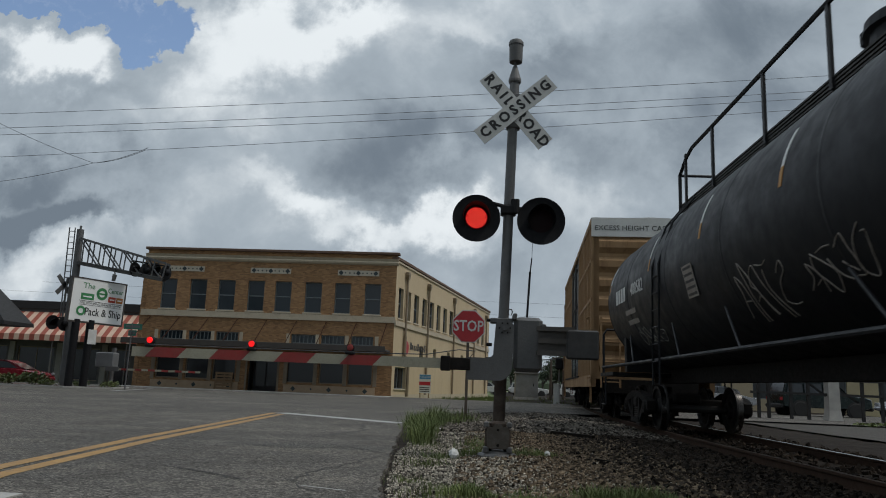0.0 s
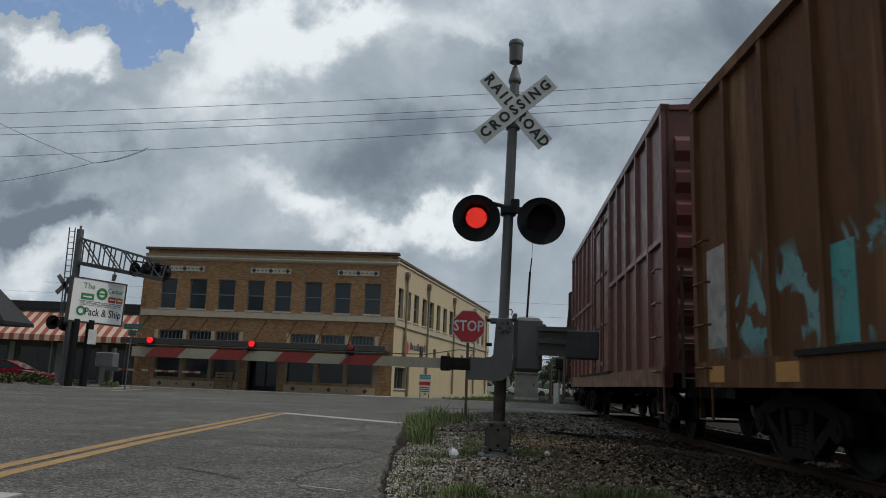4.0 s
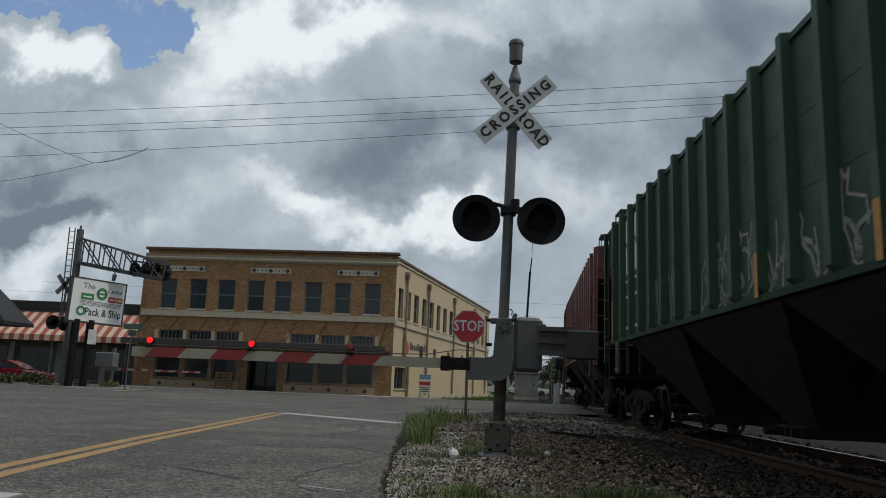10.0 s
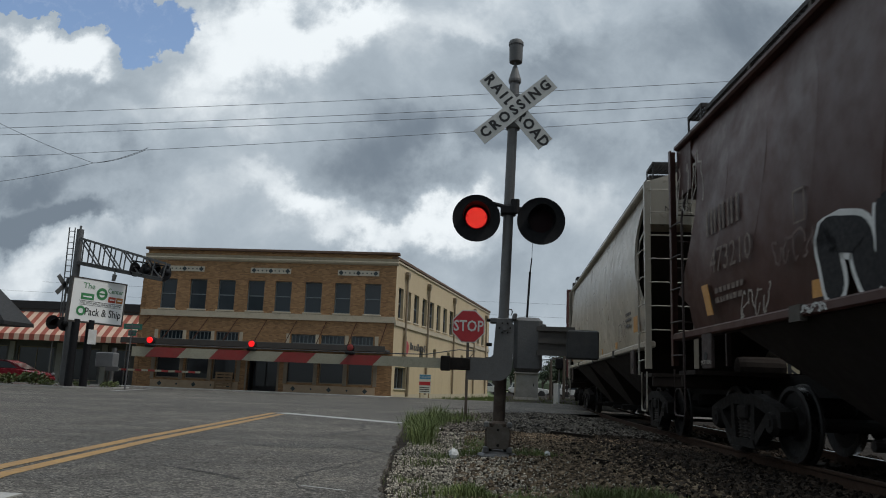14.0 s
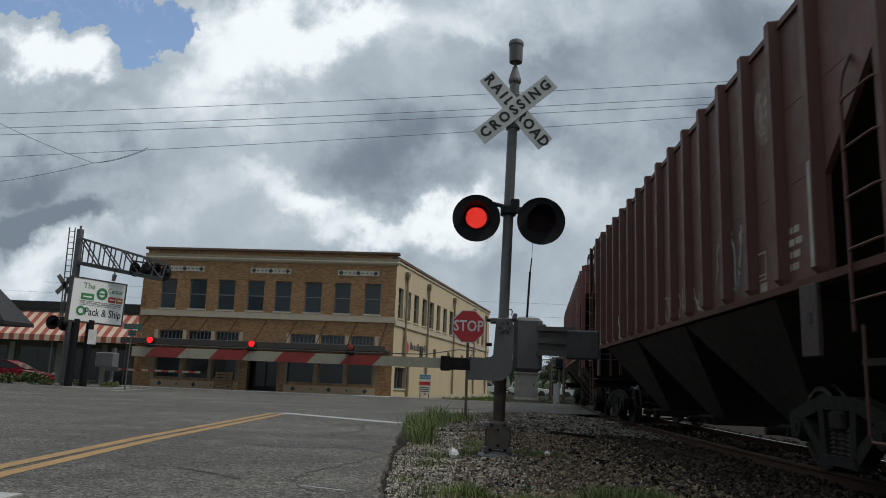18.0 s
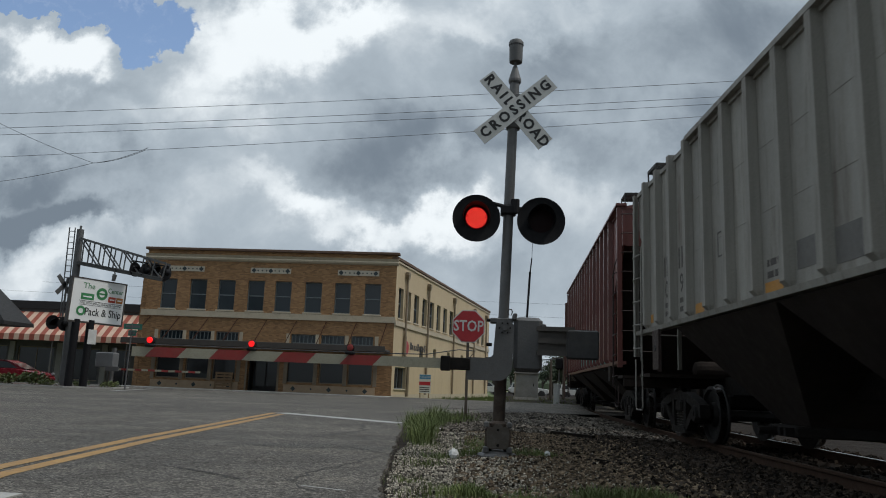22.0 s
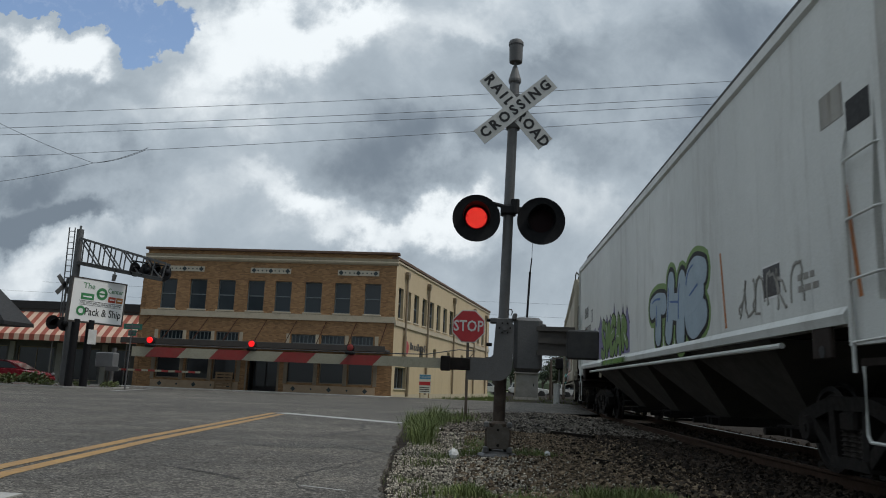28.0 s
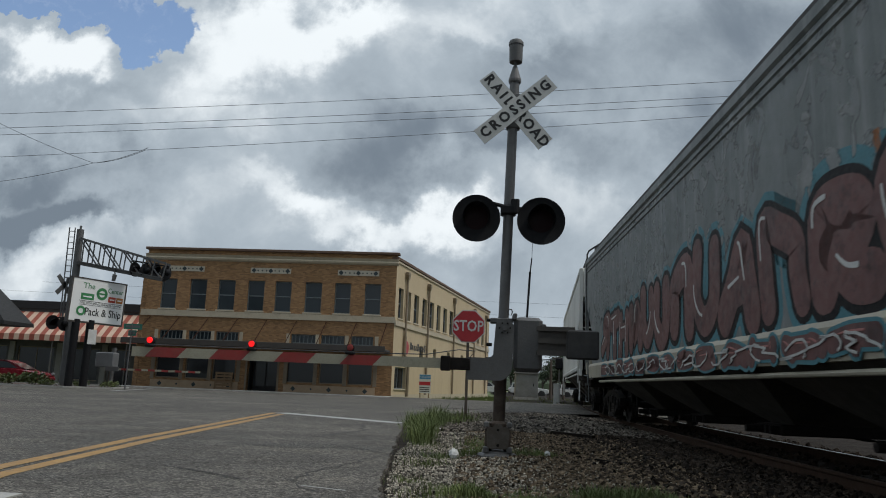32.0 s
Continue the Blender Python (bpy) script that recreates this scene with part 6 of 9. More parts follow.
def plates(car, x, items, tilt=0.0):
    """Painted patches and stencils on the near side. Each: kind, y, z, width, height, material."""
    for kind, y, z, w, h, m in items:
        if kind == "patch":
            part("painted_patch", Shape().box(x - 0.004, y - w / 2, z - h / 2, x, y + w / 2, z + h / 2), m, car)
        elif kind == "frame":
            s = Shape()
            for a, b, c, d in ((-w / 2, -h / 2, w / 2, -h / 2 + 0.02), (-w / 2, h / 2 - 0.02, w / 2, h / 2), (-w / 2, -h / 2 + 0.02, -w / 2 + 0.02, h / 2 - 0.02), (w / 2 - 0.02, -h / 2 + 0.02, w / 2, h / 2 - 0.02)):
                s.box(x - 0.004, y + a, z + b, x, y + c, z + d)
            part("stencil_frame", s, m, car)
        elif kind == "bars":
            s = Shape()
            rows = max(2, int(h / 0.11))
            rnd = random.Random(int(y * 100) + int(z * 1000))
            for i in range(rows):
                zz = z + h / 2 - (i + 0.5) * h / rows
                ww = w * rnd.uniform(0.6, 1.0)
                yy = y + w / 2
                while yy > y + w / 2 - ww:
                    k = rnd.uniform(0.05, 0.16)
                    s.box(x - 0.003, yy - k, zz - h / rows * 0.28, x, yy, zz + h / rows * 0.28)
                    yy -= k + 0.035
            part("stencil_bars", s, m, car)


def blocks(car, x, y, z, n, w, h, m, gap=0.3, slant=0.0):
    """A row of plain upright bar shapes in place of a maker's letters."""
    for i in range(n):
        a, t = y - i * w * (1 + gap), w * 0.27
        s = Shape()
        for c in (0.0, w - t):
            s.prism([(a - c, z - h / 2), (a - c - t, z - h / 2), (a - c - t - slant, z + h / 2), (a - c - slant, z + h / 2)], x - 0.004, x)
        part("painted_mark", s, m, car)


def smear_material(name, a, b, cover=0.5, size=2.2):
    """Thin uneven sprayed paint that lets the surface below show through; it fades out towards its borders."""
    m = mat(name, a, b, 2.6, 0.95, 0.7, bump=0.02, spec=0.2)
    nt = m.node_tree
    N, L = nt.nodes.new, nt.links.new
    tc = N("ShaderNodeTexCoord")
    sep = N("ShaderNodeSeparateXYZ")
    L(tc.outputs["Generated"], sep.inputs[0])
    fade = None
    for out in sep.outputs[1:]:
        f = N("ShaderNodeMath")
        f.operation = "PINGPONG"
        L(out, f.inputs[0])
        f.inputs[1].default_value = 0.5
        r = N("ShaderNodeMapRange")
        r.interpolation_type = "SMOOTHSTEP"
        L(f.outputs[0], r.inputs[0])
        r.inputs[2].default_value = 0.22
        if fade is None:
            fade = r.outputs[0]
        else:
            k = N("ShaderNodeMath")
            k.operation = "MULTIPLY"
            L(fade, k.inputs[0]), L(r.outputs[0], k.inputs[1])
            fade = k.outputs[0]
    n = N("ShaderNodeTexNoise")
    n.inputs["Scale"].default_value, n.inputs["Detail"].default_value, n.inputs["Distortion"].default_value = size, 6, 1.2
    L(tc.outputs["Object"], n.inputs["Vector"])
    g = N("ShaderNodeMapRange")
    L(n.outputs[0], g.inputs[0])
    g.inputs[1].default_value, g.inputs[2].default_value = 0.62 - cover * 0.3, 0.68 - cover * 0.3
    k = N("ShaderNodeMath")
    k.operation = "MULTIPLY"
    L(fade, k.inputs[0]), L(g.outputs[0], k.inputs[1])
    h = N("ShaderNodeMath")
    h.operation = "MULTIPLY"
    L(k.outputs[0], h.inputs[0])
    h.inputs[1].default_value = 0.85
    L(h.outputs[0], nt.nodes["Principled BSDF"].inputs["Alpha"])
    return m


def smear(car, x, y0, y1, z0, z1, m, lift=0.003):
    part("worn_spray", Shape().box(x - lift, y0, z0, x - lift + 0.001, y1, z1), m, car, "worn patchy sprayed paint")


def splash(car, x, y0, y1, z0, z1, seed, m, n=8, edge=None):
    """A sprayed mass with a jagged flaming top, in upright slices."""
    rnd = random.Random(seed)
    tops = []
    for i in range(2 * n + 1):
        y = y0 + (y1 - y0) * i / (2 * n) + (rnd.uniform(-0.06, 0.06) if 0 < i < 2 * n else 0)
        tops.append((y, z0 + (z1 - z0) * (rnd.uniform(0.75, 1.0) if i % 2 else rnd.uniform(0.42, 0.62))))
    s, e = Shape(), Shape()
    for (ya, za), (yb, zb) in zip(tops, tops[1:]):
        s.prism([(ya, z0), (yb, z0), (yb, zb), (ya, za)], x - 0.0018, x)
    ob = part("sprayed_ground", s, m, car, "jagged sprayed ground")
    if edge is not None:
        ribbon(e, tops, 0.035, x, 0.003)
        part("sprayed_edge", e, edge, ob)


def scrawl(car, x, y0, y1, z0, z1, seed, m, width=0.05, loops=6, depth=0.004):
    """Loose sprayed lines: rounded strokes as flat ribbons on the side."""
    rnd = random.Random(seed)
    s = Shape()
    for k in range(loops):
        a = y1 - (k + 0.5) * (y1 - y0) / loops
        w = (y1 - y0) / loops
        ph, ph2 = rnd.uniform(0, 6.28), rnd.uniform(0, 6.28)
        pts = []
        for i in range(13):
            t = i / 12
            yy = a + w * 0.62 * math.sin(ph + t * rnd.choice((3.5, 4.2, 4.6))) * (0.6 + 0.4 * t)
            zz = z0 + (z1 - z0) * (0.5 + 0.5 * math.cos(ph2 + t * 5.2)) * (0.8 + 0.2 * rnd.random())
            pts.append((yy, zz))
        for (a0, b0), (a1, b1) in zip(pts, pts[1:]):
            d = Vector((a1 - a0, b1 - b0))
            if d.length < 1e-4:
                continue
            n = Vector((-d.y, d.x)).normalized() * width / 2
            e = d.normalized() * width * 0.3
            s.prism([(a0 + n.x - e.x, b0 + n.y - e.y), (a1 + n.x + e.x, b1 + n.y + e.y), (a1 - n.x + e.x, b1 - n.y + e.y), (a0 - n.x - e.x, b0 - n.y - e.y)], x - depth, x)
    return part("sprayed_scrawl", s, m, car, "loose sprayed paint lines")


GLYPHS = [
    [[(0.1, 0.0), (0.1, 0.5), (0.14, 1.0), (0.5, 0.98), (0.82, 0.78), (0.8, 0.4), (0.84, 0.0)]],
    [[(0.8, 0.86), (0.4, 1.0), (0.1, 0.75), (0.1, 0.25), (0.4, 0.0), (0.85, 0.14)], [(0.2, 0.5), (0.66, 0.55)]],
    [[(0.8, 0.9), (0.4, 1.0), (0.15, 0.75), (0.5, 0.52), (0.82, 0.28), (0.6, 0.02), (0.1, 0.1)]],
    [[(0.06, 0.0), (0.25, 0.55), (0.45, 1.0), (0.66, 0.55), (0.9, 0.0)], [(0.3, 0.32), (0.68, 0.32)]],
    [[(0.15, 1.0), (0.12, 0.35), (0.45, 0.0), (0.8, 0.3), (0.82, 1.0)]],
    [[(0.15, 0.0), (0.13, 0.6), (0.2, 1.0), (0.65, 0.95), (0.8, 0.72), (0.55, 0.5), (0.3, 0.46)], [(0.45, 0.46), (0.66, 0.2), (0.9, 0.0)]],
    [[(0.05, 0.9), (0.45, 0.97), (0.9, 0.92)], [(0.48, 0.9), (0.47, 0.45), (0.42, 0.0)]],
    [[(0.5, 1.0), (0.12, 0.75), (0.12, 0.25), (0.5, 0.0), (0.85, 0.25), (0.85, 0.75), (0.5, 1.0)]],
    [[(0.05, 0.0), (0.14, 0.9), (0.3, 0.85), (0.5, 0.3), (0.7, 0.85), (0.86, 0.9), (0.95, 0.0)]],
    [[(0.15, 1.0), (0.14, 0.5), (0.12, 0.0)], [(0.8, 1.0), (0.8, 0.5), (0.84, 0.0)], [(0.2, 0.5), (0.75, 0.52)]],
]


def rounded(pts, steps=5):
    """A smooth curve through the points."""
    out = []
    for i in range(len(pts) - 1):
        p0, p1, p2, p3 = pts[max(i - 1, 0)], pts[i], pts[i + 1], pts[min(i + 2, len(pts) - 1)]
        for k in range(steps):
            t = k / steps
            out.append(tuple(0.5 * (2 * b + (c - a) * t + (2 * a - 5 * b + 4 * c - d) * t * t + (3 * b - a - 3 * c + d) * t ** 3) for a, b, c, d in zip(p0, p1, p2, p3)))
    return out + [pts[-1]]


def ribbon(s, pts, width, x, depth):
    """A flat sprayed stroke with round ends on the upright plane x; width may taper as (start, end)."""
    w0, w1 = width if isinstance(width, tuple) else (width, width)
    pts, share = capped(pts, (w0 + w1) / 2)
    n = len(pts)
    left, right = [], []
    for i, (a, b) in enumerate(pts):
        a0, b0 = pts[max(i - 1, 0)]
        a1, b1 = pts[min(i + 1, n - 1)]
        d = Vector((a1 - a0, b1 - b0))
        d = d.normalized() if d.length > 1e-6 else Vector((1, 0))
        h = share[i] * (w0 + (w1 - w0) * i / max(n - 1, 1)) / 2
        left.append((a - d.y * h, b + d.x * h))
        right.append((a + d.y * h, b - d.x * h))
    s.loft([[(x - depth, *left[i]), (x, *left[i]), (x, *right[i]), (x - depth, *right[i])] for i in range(n)])


def capped(pts, w):
    """The stroke's points with extra ones at its ends, and the share of its width at each, for round ends."""
    def out(p, q, k):
        d = Vector((p[0] - q[0], p[1] - q[1])).normalized() * w * k
        return (p[0] + d.x, p[1] + d.y)
    f = (0.48, 0.40, 0.22)
    head = [out(pts[0], pts[1], k) for k in f]
    tail = [out(pts[-1], pts[-2], k) for k in f[::-1]]
    return head + list(pts) + tail, [0.25, 0.6, 0.9] + [1.0] * len(pts) + [0.9, 0.6, 0.25]


def bubble_letters(car, x, y0, y1, z0, z1, seed, fill, edge, n=5, accent=None, halo=None, letters=None, fatness=1.0):
    """Fat sprayed letter-like strokes: a halo, a wide outline, a fill upon it, and thin shine lines; not readable."""
    rnd = random.Random(seed)
    w = (y1 - y0) / n
    for i in range(n):
        out, mid, acc, back = Shape(), Shape(), Shape(), Shape()
        c = y1 - i * w
        lean, fat = rnd.uniform(-0.25, 0.25), min(w, z1 - z0) * rnd.uniform(0.31, 0.42) * fatness
        zl, zh = z0 + fat * 0.5 + rnd.uniform(0, 0.08) * (z1 - z0), z1 - fat * 0.6 - rnd.uniform(0, 0.22) * (z1 - z0)
        flip = not letters and rnd.random() < 0.5
        for j, g in enumerate(GLYPHS[letters[i] if letters else rnd.randrange(len(GLYPHS))]):
            raw = [(c - (0.06 + 0.88 * ((1 - p[0] if flip else p[0]) + lean * (p[1] - 0.5))) * w, zl + (zh - zl) * p[1] + rnd.uniform(-0.05, 0.05) * (z1 - z0)) for p in g]
            pts = rounded(raw)
            taper = rnd.uniform(0.75, 1.25)
            lift = 0.0004 * (i % 3) + 0.0007 * j
            if halo is not None:
                ribbon(back, pts, fat * 1.8, x, 0.002 + lift)
            ribbon(out, pts, (fat * 1.36, fat * 1.36 * taper), x, 0.0050 + lift)
            ribbon(mid, pts, (fat, fat * taper), x, 0.0085 + lift)
            if accent is not None:
                m = len(pts)
                ribbon(acc, [(a + fat * 0.26, b + fat * 0.22) for a, b in pts[m // 5:m // 5 + 7]], (fat * 0.05, fat * 0.12), x, 0.0125 + lift)
        letter = part("sprayed_letter", out, edge, car, "sprayed letter shape with an outline")
        part("sprayed_fill", mid, fill, letter)
        if halo is not None:
            part("sprayed_ground", back, halo, letter)
        if accent is not None:
            part("sprayed_shine", acc, accent, letter)


def tank_tag(car, m, y0, y1, z0, z1, seed, n, r, zc, width=0.018):
    """Thin hand-written strokes that lie on the round tank."""
    rnd = random.Random(seed)
    w = (y1 - y0) / n
    for i in range(n):
        c = y1 - i * w
        for g in GLYPHS[rnd.randrange(len(GLYPHS))]:
            k = rnd.uniform(0.5, 1.1)
            raw = [(c - ((1 - p[0]) * 1.2 + 0.35 * math.sin(3 * p[1] + i)) * w, z0 + (z1 - z0) * (p[1] * k + rnd.uniform(-0.12, 0.12))) for p in g]
            pts = []
            for y, z in rounded(raw, 4):
                a = math.asin(max(-0.95, min(0.95, (z - zc) / r)))
                pts.append((-(r + 0.002) * math.cos(a), y, zc + (r + 0.002) * math.sin(a)))
            part("sprayed_line", Shape().path(pts, width / 2, 4), m, car, "thin scrawled white paint")


def new_car(kind, label, front, length):
    car = thing(kind, label, "freight car", car_pose(front, length), group="cars of the freight train")
    CARS.append((car, front, length))
    return car


HW = 1.62


def underframe(car, L, mat_sill, over=2.3, over_rear=1.5, z=0.78, y0=0.0):
    part("center_sill", Shape().box(-0.2, y0 + 0.1, z, 0.2, L - 0.1, z + 0.3), mat_sill, car)
    for y, way in ((y0 + 0.1, 1), (L - 0.1, -1)):
        coupler(car, y, way, M["iron"])
    for y in (y0 + over, L - over_rear):
        add_truck(car, y)


def rung_set(owner, name, pts, material, r=0.0115):
    return part(name, Shape().hose(pts, r), material, owner)


def end_frame(car, y, way, paint, top=4.3, z0=1.7, brake=False, reach=0.62, mid=3.55, jack=1.3, pad=0.62):
    """Corner posts, side and end ladders, jack plate and brake gear at one end of a hopper; way +1: the leading end."""
    thin = M["ladder_iron"] if paint in (M["maroon"], M["brown"], M["green"], M["rust_hop"]) else paint
    part("end_platform", Shape().box(-HW + 0.1, y + way * 0.02, 1.04, HW - 0.1, y + way * 0.75, 1.10), M["shaded_grime"], car)
    part("end_sill", Shape().box(-HW + 0.12, y + way * 0.03, 0.86, HW - 0.12, y + way * 0.13, 1.04, 0.02), M["shaded_grime"], car)
    for k in (-1, 1):
        part("corner_post", Shape().prism([(k * (HW + 0.005), y), (k * (HW - 0.10), y), (k * (HW - 0.10), y + way * 0.025), (k * (HW - 0.02), y + way * 0.025), (k * (HW - 0.02), y + way * 0.09), (k * (HW + 0.005), y + way * 0.09)], z0 - (0.45 if z0 > 1.6 else 0.12), top, "z"), paint, car)
        # plate with its jacking pad and hauling eye
        # the plate's dark colour stands for its shade under the sill
        plate = part("jack_plate", Shape().box(k * (HW - 0.005), y + way * jack, z0 - 0.1 - pad, k * (HW - 0.05), y + way * (jack + 0.36), z0 - 0.05, 0.01), M["ladder_iron"] if z0 > 1.6 else M["shaded_grime"], car)
        # raised black disc for the dark inside of the hole
        part("hauling_eye", Shape().lathe([(0.01, k * (HW - 0.012)), (0.05, k * (HW - 0.012)), (0.056, k * (HW + 0.002)), (0.01, k * (HW + 0.002))], (0, y + way * (jack + 0.16), z0 - 0.36), "x", 16), M["rubber"], plate)
        # ladder on the flank: one stile, rungs bent out from the corner post
        ys = y + way * reach
        stile = part("side_ladder", Shape().hose([(k * (HW - 0.10), ys + way * 0.02, mid + 0.16), (k * (HW - 0.03), ys + way * 0.01, mid), (k * (HW + 0.01), ys, mid - 0.25), (k * (HW + 0.01), ys, z0 - 0.55)], 0.018), thin, car)
        n = max(4, int((mid - 0.3 - z0 + 0.35) / 0.43) + 1)
        for i in range(n):
            z = z0 - 0.30 + (mid - z0 + 0.02) * i / (n - 1)
            rung_set(stile, "rung", [(k * (HW - 0.005), y + way * 0.06, z), (k * (HW + 0.03), y + way * 0.09, z), (k * (HW + 0.038), y + way * 0.16, z - 0.004), (k * (HW + 0.038), ys - way * 0.10, z - 0.012), (k * (HW + 0.028), ys - way * 0.03, z - 0.015), (k * (HW + 0.005), ys, z - 0.015)], thin)
        part("sill_step", Shape().hose([(k * (HW - 0.02), y + way * 0.06, z0 - 0.5), (k * (HW - 0.02), y + way * 0.06, 0.50), (k * (HW - 0.02), y + way * 0.10, 0.45), (k * (HW - 0.02), y + way * 0.50, 0.45), (k * (HW - 0.02), y + way * 0.54, 0.50), (k * (HW - 0.02), y + way * 0.54, z0 - 0.5)], 0.014), thin, car)
    if paint in (M["maroon"], M["brown"], M["green"], M["rust_hop"]) and pad > 0.4:
        lettering("JACK HERE", 0.075, M["faded_white"], car, on_side(-(HW + 0.003), y + way * (jack + 0.18), z0 - 0.02 - pad), "stencil")
    # ladder across the end
    ladder_ob = part("end_ladder", Shape().box(-0.80, y - way * 0.02, 1.2, -0.73, y + way * 0.03, top - 0.05), thin, car)
    n = int((top - 0.2 - 1.5) / 0.42) + 1
    for i in range(n):
        z = top - 0.16 - 0.42 * i
        rung_set(ladder_ob, "rung", [(-HW + 0.08, y + way * 0.01, z), (-HW + 0.12, y - way * 0.06, z), (-0.82, y - way * 0.06, z), (-0.77, y, z)], thin)
    for z in (1.95, 2.8):
        part("end_brace", Shape().tube((-0.75, y + way * 0.03, z), (HW - 0.1, y + way * 0.03, z), 0.02), thin, car)
    part("air_reservoir", Shape().lathe([(0.05, -0.45), (0.17, -0.40), (0.19, -0.30), (0.19, 0.30), (0.17, 0.40), (0.05, 0.45)], (0.5, y + way * 0.62, 1.28), "x", 14), M["shaded_grime"], car)
    if brake:
        s = Shape()
        s.lathe([(0.26, y - way * 0.16), (0.285, y - way * 0.14), (0.26, y - way * 0.12)], (0.55, 0, 2.3), "y", 20)
        for i in range(5):
            t = 2 * math.pi * i / 5
            s.tube((0.55, y - way * 0.13, 2.3), (0.55 + 0.27 * math.sin(t), y - way * 0.14, 2.3 + 0.27 * math.cos(t)), 0.014, n=5)
        s.box(0.40, y - way * 0.08, 2.05, 0.72, y + way * 0.1, 2.55, 0.03)
        part("brake_wheel", s, M["iron"], car)


def hopper_bays(car, y0, y1, n, paint, gate, z_top=1.18, z_low=0.42):
    w = (y1 - y0) / n
    for i in range(n):
        c = y0 + (i + 0.5) * w
        s = Shape()
        rings = []
        for z, hx, hy in ((z_top, HW - 0.08, w / 2 - 0.02), (z_low, 0.55, 0.38)):
            rings.append([(-hx, c - hy, z), (hx, c - hy, z), (hx, c + hy, z), (-hx, c + hy, z)])
        s.loft(rings)
        # bay colour carries the shade below the car
        part("hopper_bay", s, paint, car)
        g = Shape().box(-0.75, c - 0.42, z_low - 0.14, 0.75, c + 0.42, z_low, 0.02)
        for k in range(5):
            g.box(-0.86, c - 0.36 + 0.16 * k, z_low - 0.12, -0.75, c - 0.30 + 0.16 * k, z_low - 0.02)
        g.tube((-1.05, c, z_low - 0.07), (-0.75, c, z_low - 0.07), 0.05)
        part("outlet_gate", g, gate, car)


def end_slopes(car, L, paint, run=3.1, z_low=1.3, z_high=4.1, lip=0.75, under=None, y0=0.0):
    for y, way in ((y0, 1), (L, -1)):
        s = Shape()
        s.prism([(y + way * lip, z_high - 0.7), (y + way * (lip + 0.06), z_high - 0.7), (y + way * run, z_low - 0.1), (y + way * (run - 0.08), z_low - 0.1)], -HW + 0.19, HW - 0.19)
        # the recess's shade is put into the sheet's dark colour
        part("end_slope_sheet", s, under or paint, car)
        part("end_panel", Shape().box(-HW + 0.115, y + way * 0.05, z_high - 0.72, HW - 0.115, y + way * lip, z_high + 0.1), paint, car)


def grating_shape(wide, y0, y1, step=0.055, bar=0.017, thick=0.025):
    """An open walkway panel of crossed bars in a frame."""
    s = Shape()
    n = int(2 * wide / step)
    for i in range(n + 1):
        x = -wide + 2 * wide * i / n
        s.box(x - bar / 2, y0, 0, x + bar / 2, y1, thick)
    m = max(2, int((y1 - y0) / (step * 1.5)))
    for i in range(m + 1):
        y = y0 + (y1 - y0) * i / m
        s.box(-wide, y - bar / 2, 0.002, wide, y + bar / 2, thick - 0.002)
    for a in (-1, 1):
        s.box(a * wide - 0.012, y0, -0.02, a * wide + 0.012, y1, thick + 0.01)
    s.box(-wide, y0 - 0.012, -0.02, wide, y0 + 0.012, thick + 0.01).box(-wide, y1 - 0.012, -0.02, wide, y1 + 0.012, thick + 0.01)
    return s


def running_board(car, L, z, m, wide=0.75, y0=0.0, reach=1.4):
    s = Shape()
    for k in range(5):
        x = -wide / 2 + wide * k / 4
        s.box(x - 0.04, y0 - 0.05, z, x + 0.04, L + 0.05, z + 0.03)
    n = int((L - y0) / 0.9)
    for i in range(n + 1):
        y = y0 + (L - y0) * i / n
        s.box(-wide / 2, y - 0.03, z - 0.12, wide / 2, y + 0.03, z)
    part("running_board", s, m, car)
    me = shared(("end_walkway", round(reach, 2)), lambda: grating_shape(reach, -0.3, 0.3), m)
    for y in (y0 + 0.62, L - 0.62):
        e = part("end_walkway", me, None, car, "open steel grating walkway", (0, y, z))
        for k in (-1, 1):
            for j in (-0.28, 0.28):
                part("walkway_strut", Shape().box(k * reach - 0.012, j - 0.015, -0.34, k * reach + 0.012, j + 0.015, 0.0), m, e)


def side_walkway(car, y0, y1, x, z, base, wide=0.40):
    """A raised grating along the roof edge on short posts."""
    s = Shape()
    for k in range(int(wide / 0.034)):
        s.box(x + 0.034 * k, y0, z - 0.03, x + 0.034 * k + 0.011, y1, z)
    s.box(x - 0.012, y0, z - 0.05, x + 0.004, y1, z + 0.005)
    n = int((y1 - y0) / 0.10)
    for i in range(n + 1):
        y = y0 + (y1 - y0) * i / n
        s.box(x, y - 0.007, z - 0.04, x + wide, y + 0.007, z - 0.012)
    w = part("side_walkway", s, M["grating"], car, "dark open grating along the roof")
    m = max(2, round((y1 - y0) / 1.5))
    for i in range(m + 1):
        y = y0 + 0.03 + (y1 - y0 - 0.06) * i / m
        part("walkway_post", Shape().box(x - 0.01, y - 0.035, base, x + 0.03, y + 0.035, z - 0.03), M["pale_shaded_grime"], w)


def hatches(car, y0, y1, n, z, m):
    for i in range(n):
        y = y0 + (y1 - y0) * (i + 0.5) / n
        part("roof_hatch", shared(("roof_hatch", round(z, 2), round((y1 - y0) / n, 2)), lambda: Shape().box(-0.95, -0.6, 0, -0.48, 0.6, 0.09, 0.03).box(0.48, -0.6, 0, 0.95, 0.6, 0.09, 0.03), m), None, car, "", (0, y, z))


WEIGHTS = {"430390": ("199700", "65300"), "431249": ("206500", "61500")}


